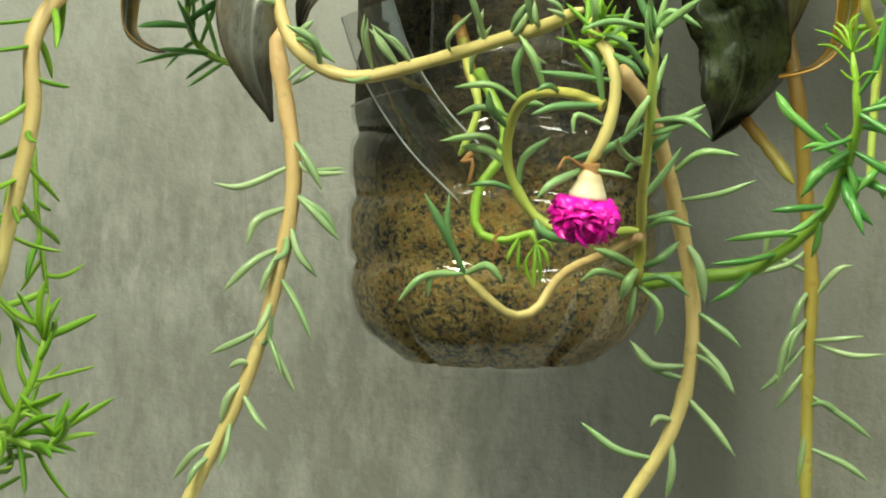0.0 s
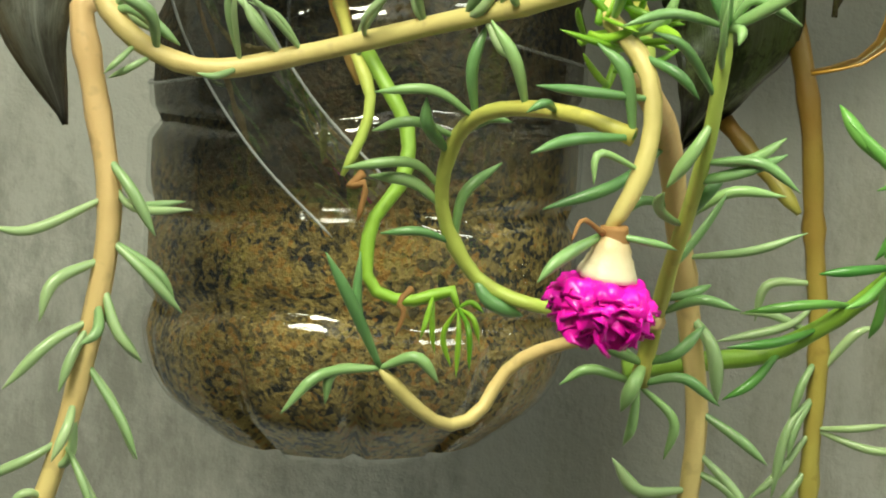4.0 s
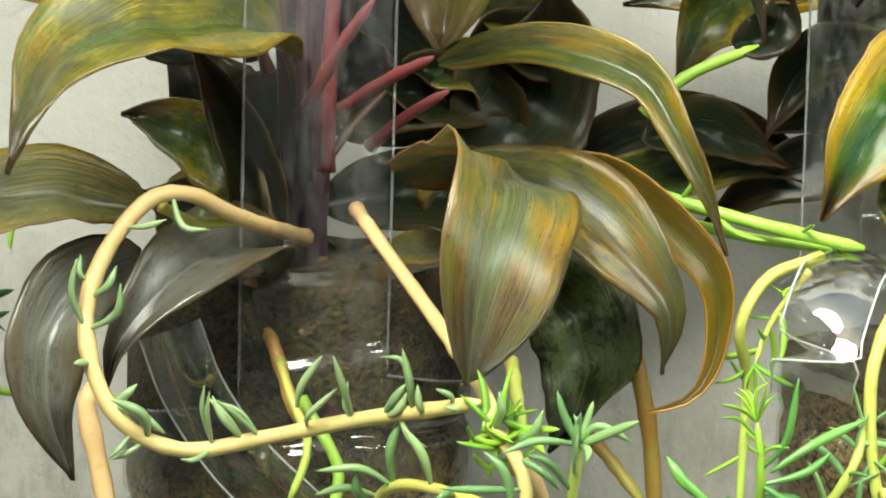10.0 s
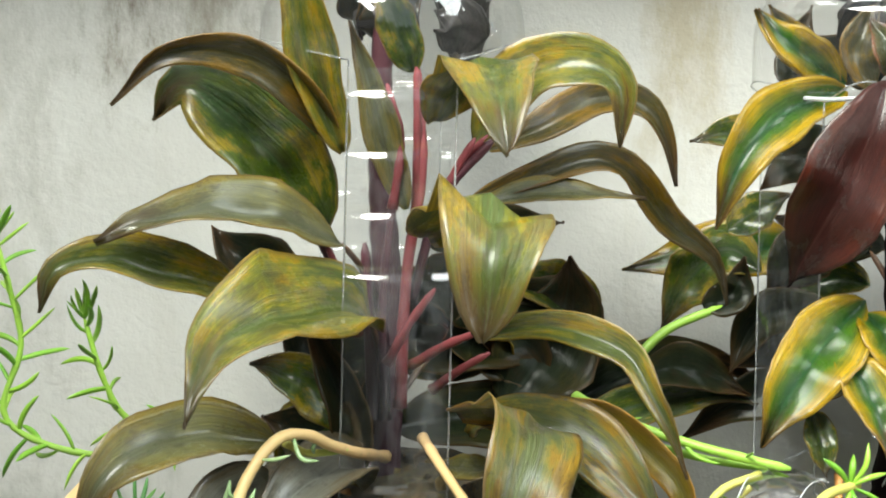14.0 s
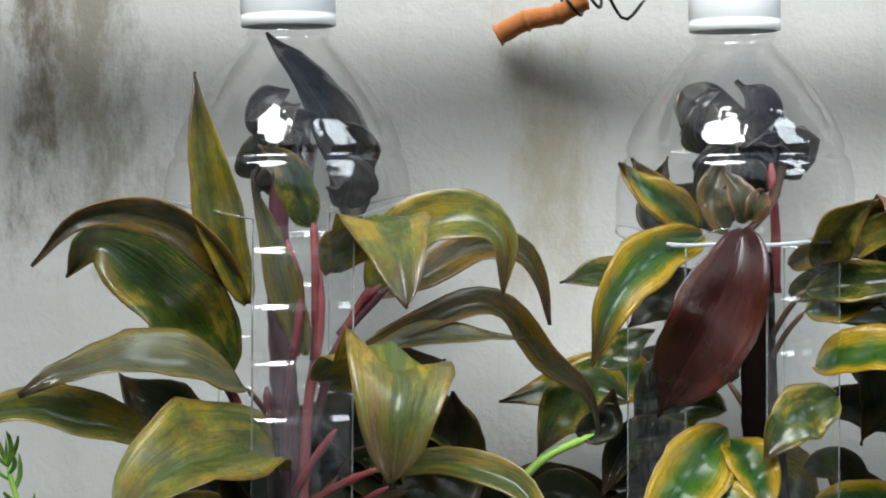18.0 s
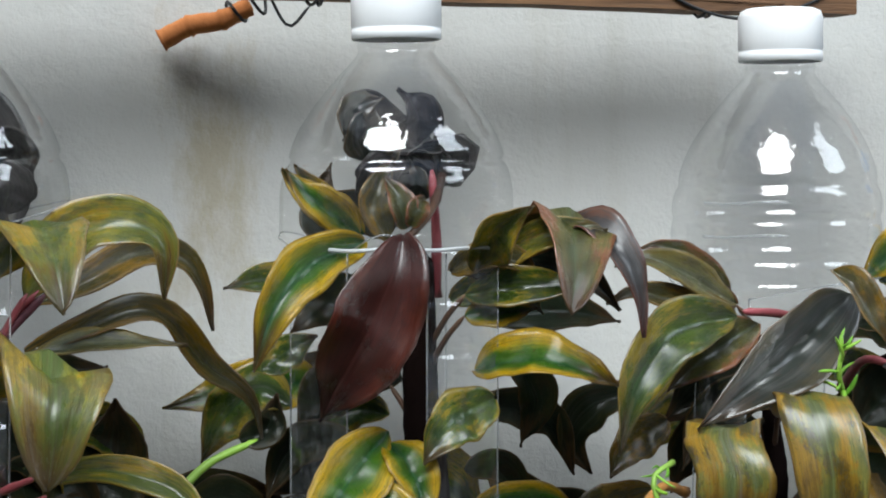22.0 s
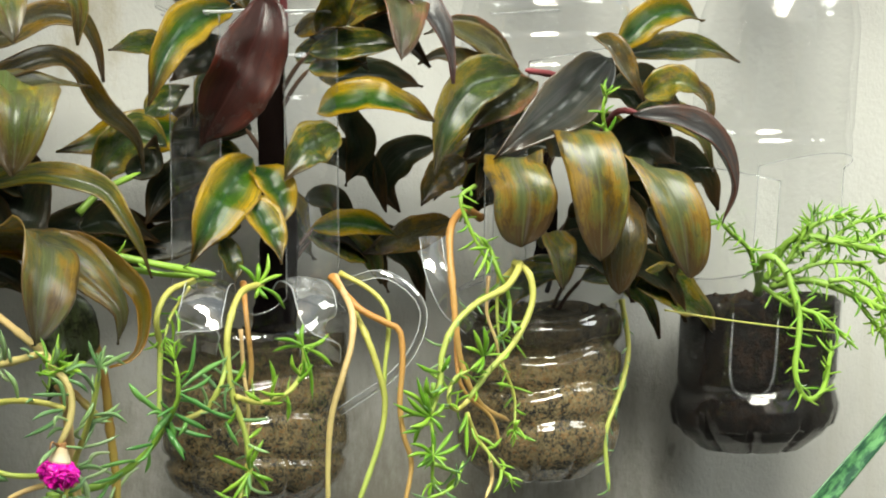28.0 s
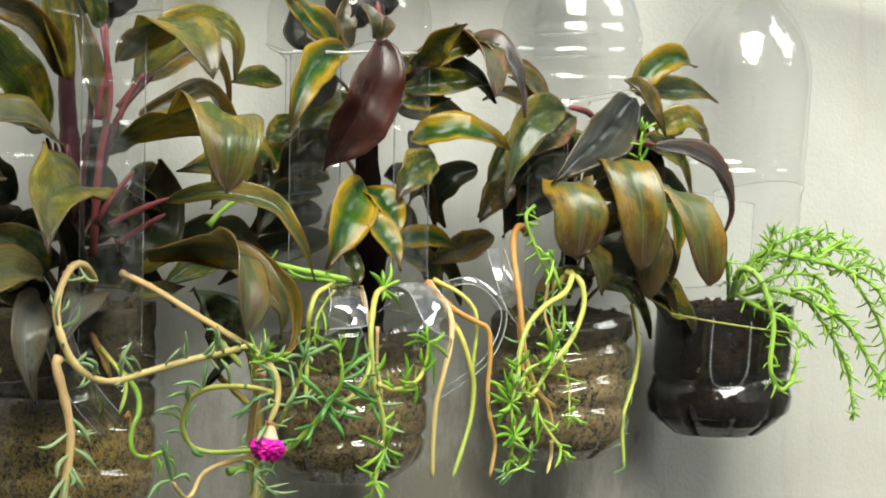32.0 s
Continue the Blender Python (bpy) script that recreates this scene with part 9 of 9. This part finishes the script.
bare_root("hanging_root", [(0.1620, -0.1000, 1.3208), (0.1661, -0.1140, 1.3094), (0.1763, -0.1200, 1.3026), (0.1812, -0.1220, 1.2991), (0.1816, -0.1230, 1.2864), (0.1801, -0.1230, 1.2705), (0.1817, -0.1230, 1.2569), (0.1849, -0.1230, 1.2458), (0.1816, -0.1230, 1.2299)], 0.00150, 0.00090, ORANGE_STALK, "bare orange-brown root hanging from the cut bottle")
bare_root("hanging_root", [(0.1658, -0.1000, 1.3220), (0.1742, -0.1100, 1.3154), (0.1790, -0.1150, 1.3074), (0.1790, -0.1160, 1.2967), (0.1772, -0.1160, 1.2834), (0.1761, -0.1160, 1.2619)], 0.00110, 0.00080, LIME_STALK, "thin greenish root hanging from the cut bottle")
bare_root("hanging_root", [(0.1690, -0.1050, 1.3072), (0.1698, -0.1150, 1.2972), (0.1732, -0.1180, 1.2839), (0.1760, -0.1180, 1.2716), (0.1742, -0.1180, 1.2583), (0.1694, -0.1180, 1.2452), (0.1632, -0.1180, 1.2311)], 0.00140, 0.00100, LIME_STALK, "lime green root hanging between the bottles")
bare_root("hanging_root", [(0.2458, -0.0750, 1.3404), (0.2324, -0.0850, 1.3444), (0.2198, -0.0950, 1.3362), (0.2152, -0.1050, 1.3112), (0.2167, -0.1080, 1.2832), (0.2256, -0.1080, 1.2648), (0.2438, -0.1000, 1.2552)], 0.00180, 0.00110, ORANGE_STALK, "bare peach-coloured stem looping out of the bottle")
bare_root("hanging_root", [(0.2186, -0.1000, 1.3012), (0.2163, -0.1080, 1.2738), (0.2309, -0.1080, 1.2585), (0.2348, -0.1080, 1.2462)], 0.00100, 0.00070, ORANGE_STALK, "thin orange root beside the bottle")
bare_root("hanging_root", [(0.1234, -0.1000, 1.3204), (0.1197, -0.1120, 1.3038), (0.1210, -0.1120, 1.2883), (0.1205, -0.1100, 1.2792)], 0.00120, 0.00090, ORANGE_STALK, "short orange root inside the bottle")
bare_root("hanging_root", [(0.3258, -0.0980, 1.2972), (0.3517, -0.1000, 1.2921), (0.3855, -0.1020, 1.2864), (0.4207, -0.1040, 1.2811)], 0.00040, 0.00040, LIME_STALK, "thin dry straw across the dark soil")


# ---- cut flaps of the bottles ----
ribbon(bottle2, "flap", [(0.1128, -0.0980, 1.3173), (0.1075, -0.1080, 1.3222), (0.0992, -0.1220, 1.3220), (0.0926, -0.1330, 1.3156), (0.0902, -0.1340, 1.3067), (0.0919, -0.1260, 1.2967)], 0.0160, (0, -0.3, 1), "curled clear plastic flap")
ribbon(bottle2, "flap", [(0.1450, -0.0980, 1.3155), (0.1438, -0.1080, 1.3205), (0.1425, -0.1220, 1.3190), (0.1402, -0.1320, 1.3116), (0.1413, -0.1320, 1.3009), (0.1449, -0.1240, 1.2904)], 0.0160, (0, -0.3, 1), "curled clear plastic flap")
ribbon(bottle1, "flap", [(-0.0336, -0.1040, 1.3088), (-0.0287, -0.1045, 1.2956), (-0.0195, -0.1035, 1.2814), (-0.0072, -0.1015, 1.2685)], 0.0127, (-0.1, -1, 0.1), "bent clear plastic flap")
ribbon(bottle2, "flap", [(0.1689, -0.0980, 1.3179), (0.1798, -0.1120, 1.3214), (0.1923, -0.1180, 1.3110), (0.1928, -0.1180, 1.2973), (0.1820, -0.1160, 1.2819), (0.1618, -0.1050, 1.2663)], 0.0032, (0, -1, 0.2), "thin curled plastic sliver")
ribbon(bottle3, "flap", [(0.2131, -0.0900, 1.3339), (0.2101, -0.1000, 1.3205), (0.2157, -0.1020, 1.3062), (0.2278, -0.0980, 1.2969)], 0.0094, (-0.3, -1, 0.2), "bent clear plastic flap")


# ---- hanging stick, pegs and wires ----
STICK_END, STICK_FAR = Vector((0.3299, -0.0400, 1.5088)), Vector((0.1740, -0.0400, 1.5107))
PEG_TIP, PEG_TOP = Vector((0.0795, -0.0060, 1.4983)), Vector((0.1094, -0.0160, 1.5101))
BAR_END, BAR_FAR = Vector((0.3968, -0.0400, 1.5170)), Vector((0.4730, -0.0400, 1.5089))
CHUNK_END, CHUNK_FAR = Vector((0.3919, -0.0620, 1.5028)), Vector((0.4542, -0.0620, 1.4951))
LEAF_LOW, LEAF_HIGH = Vector((0.1737, -0.3800, 1.2623)), Vector((0.2163, -0.3800, 1.2971))


# ---- the pink flower ----
def petals(count, radius, seed):
    """Ruffled petals of a half-open double bloom, packed into a ball below its calyx."""
    rng = random.Random(seed)
    axis = (flower_at - calyx_at).normalized()
    for j in range(count):
        a = j * 2.399 + rng.uniform(-0.3, 0.3)
        th = radians(8 + 112 * ((j + 0.5) / count) ** 0.6)
        side = axis.orthogonal().normalized()
        side.rotate(Matrix.Rotation(a, 3, axis))
        r = radius * rng.uniform(0.86, 1.06)
        foot = calyx_at.lerp(flower_at, 0.5) + side * 0.0012
        tip = flower_at + side * r * math.sin(th) + axis * r * 0.8 * math.cos(th)
        mid = foot.lerp(tip, 0.6) + side * 0.0012
        strap_leaf(bloom, [foot, mid, tip], rng.uniform(0.0056, 0.0075), PETAL, facing=side * math.sin(th) + axis * (0.3 + math.cos(th)), fold=-0.35, blunt=0.72, wave=0.15, name="petal", n=9)


PETAL = needle_mat("pink_petal", (0.72, 0.0, 0.36), (0.92, 0.006, 0.55))
CALYX = stalk_mat("pale_calyx", (0.66, 0.48, 0.26), (0.74, 0.68, 0.50))
bloom = thing("flower", *calyx_at, "half-open double magenta flower hanging from its stem", "flower")
petals(78, 0.0066, 4)
stalk(bloom, "calyx", [calyx_at + Vector((0, 0, 0.001)), calyx_at.lerp(flower_at, 0.3), calyx_at.lerp(flower_at, 0.48), calyx_at.lerp(flower_at, 0.6)], 0.0017, 0.0044, CALYX, "pale pinkish calyx", seg=10)
stalk(bloom, "receptacle", [calyx_at + Vector((0.0, 0, 0.002)), calyx_at, calyx_at - Vector((0, 0, 0.002))], 0.0018, 0.0021, DRY, seg=6)


# ---- the hanging stick, its pegs and wires ----
def pole(name, a, b, r, material, label, category, ends=0.9):
    """A rough round pole with uneven girth and chipped ends."""
    ob = thing(name, *a, label, category)
    stalk(ob, "shaft", [a, a.lerp(b, 0.33) + Vector((0, 0, 0.0012)), a.lerp(b, 0.66) - Vector((0, 0, 0.001)), b], r, r * ends, material, knots=3, seg=40)
    return ob


way = (STICK_FAR - STICK_END).normalized()
stick = thing("hanging_stick", *STICK_END, "dark weathered wooden stick that the bottles hang from", "stick")
far = STICK_END + way * 0.62
side, up = Vector((0, 0.008, 0)), Vector((0, 0, 0.0085))
v, f = [], []
for i in range(31):
    p = STICK_END.lerp(far, i / 30)
    for k, (a, b) in enumerate(((-1, -1), (1, -1), (1, 1), (-1, 1))):
        q = 1 + 0.10 * noise.noise((i * 0.7, k * 3.1, 0.5))
        v.append(p + side * a * q + up * b * q + up * 0.9)
f = [(i * 4 + k, (i + 1) * 4 + k, (i + 1) * 4 + (k + 1) % 4, i * 4 + (k + 1) % 4) for i in range(30) for k in range(4)] + [(0, 1, 2, 3), (123, 122, 121, 120)]
mesh_ob("shaft", v, f, WOOD, stick, smooth=False)
END_GRAIN = plain("end_grain", (0.20, 0.11, 0.05), 0.8, 0, 300, 0.4, 0.5)
v = [STICK_END - way * 0.0006 + side * a * 0.93 + up * (0.93 * b + 0.9) for a, b in ((-1, -1), (1, -1), (1, 1), (-1, 1))]
v += [p + way * 0.0012 for p in v]
mesh_ob("cut_end", v, [(0, 1, 2, 3), (7, 6, 5, 4), (0, 4, 5, 1), (1, 5, 6, 2), (2, 6, 7, 3), (3, 7, 4, 0)], END_GRAIN, stick, smooth=False)
for k in range(5):
    p = STICK_END + way * (0.03 + 0.11 * k)
    stalk(stick, "splinter", [p - side * 1.02 + up * (0.3 + 0.2 * k), p + way * 0.02 - side * 1.06 + up * (0.32 + 0.2 * k), p + way * 0.045 - side * 1.0 + up * (0.3 + 0.21 * k)], 0.0007, 0.0003, WOOD, seg=8)
peg = pole("wall_peg", PEG_TIP, PEG_TOP, 0.0036, CLAY, "snapped orange wooden peg under the stick", "peg")
bar = pole("wooden_bar", BAR_END, BAR_END + (BAR_FAR - BAR_END).normalized() * 0.3, 0.0055, CLAY, "orange-brown round wooden bar above the blue cap", "bar")
pole("wood_offcut", CHUNK_END, CHUNK_END + (CHUNK_FAR - CHUNK_END).normalized() * 0.09, 0.0046, WOOD, "dark weathered wood offcut tied above the blue cap", "offcut")


def wire(pts, label, r=0.0006):
    ob = thing("wire", *pts[0], label, "wire", "black wires")
    stalk(ob, "strand", pts, r, r, WIRE, seg=36)


for x, top in ((B1[0], B1[2]), (B2[0], B2[2]), (B3[0], B3[2])):
    s = (x - STICK_END.x) / (far.x - STICK_END.x)
    c = STICK_END.lerp(far, s) + up * 0.9
    for off in (-0.022, 0.02):
        loop = [Vector((x + off + 0.002 * math.sin(a * 0.5), c.y - 0.0085 * math.cos(a), c.z + 0.0102 * math.sin(a))) for a in [k * 0.9 for k in range(15)]]
        wire(loop, "black wire wound round the stick")
sag = [STICK_END + Vector(q) for q in ((-0.012, -0.008, 0.006), (-0.03, -0.009, -0.0005), (-0.05, -0.009, -0.003), (-0.07, -0.009, 0.002), (-0.085, -0.008, 0.012))]
wire(sag, "black wire sagging below the stick")
c = PEG_TIP.lerp(PEG_TOP, 0.75)
ax = (PEG_TOP - PEG_TIP).normalized()
e1 = ax.orthogonal().normalized()
e2 = ax.cross(e1)
wire([c + ax * 0.0009 * k + (e1 * math.cos(k * 0.8) + e2 * math.sin(k * 0.8)) * 0.0043 for k in range(18)] + [c + Vector((0.02, -0.004, -0.004)), c + Vector((0.028, -0.004, 0.003))], "black wire wound round the peg")
mid = CHUNK_END.lerp(CHUNK_FAR, 0.55)
for k in range(4):
    wire([mid + Vector((0.004 * k - 0.006 + 0.001 * math.sin(a), 0.006 * math.sin(a), 0.012 * math.cos(a) - 0.001)) for a in [q * 0.8 for q in range(17)]], "black wire lashed round the offcut above the blue cap", 0.0009)

# ---- a striped strap leaf that leans into view beside the last bottle ----
def banded():
    """A strap leaf with wavy dark green cross bands on grey-green."""
    k = Mat("banded_strap_leaf", 0.38)
    uv = k.node("TexCoord").outputs["UV"]
    mp = k.node("Mapping")
    mp.inputs["Scale"].default_value = (2.5, 300, 1)
    k.link(uv, mp.inputs["Vector"])
    band = k.noise(1.0, 4, 0.65, mp.outputs[0])
    sep = k.node("SeparateXYZ")
    k.link(uv, sep.inputs[0])
    mid = k.math("ABSOLUTE", k.math("SUBTRACT", sep.outputs[0], 0.5))
    f = k.math("ADD", band, k.math("MULTIPLY", mid, 0.25))
    c = k.ramp(f, [(0.44, (0.15, 0.36, 0.14)), (0.52, (0.08, 0.22, 0.09)), (0.62, (0.02, 0.075, 0.04))])
    c = k.mix(k.ramp(mid, [(0.455, (0, 0, 0)), (0.48, (0.8, 0.8, 0.8))]), c, (0.10, 0.28, 0.10))
    k.color(c)
    return k.bump(band, 0.2, 0.001).m


SNAKE = banded()
slope = (LEAF_HIGH - LEAF_LOW).normalized()
foot = LEAF_LOW - slope * (LEAF_LOW.z / slope.z)
snake = thing("strap_leaf_plant", *foot, "mottled green strap leaf leaning beside the bottles", "plant")
strap_leaf(snake, [foot, foot.lerp(LEAF_LOW, 0.5), LEAF_LOW, LEAF_HIGH, LEAF_HIGH + slope * 0.12], 0.016, SNAKE, fold=0.1, blunt=0.7, wave=0.01, n=60)
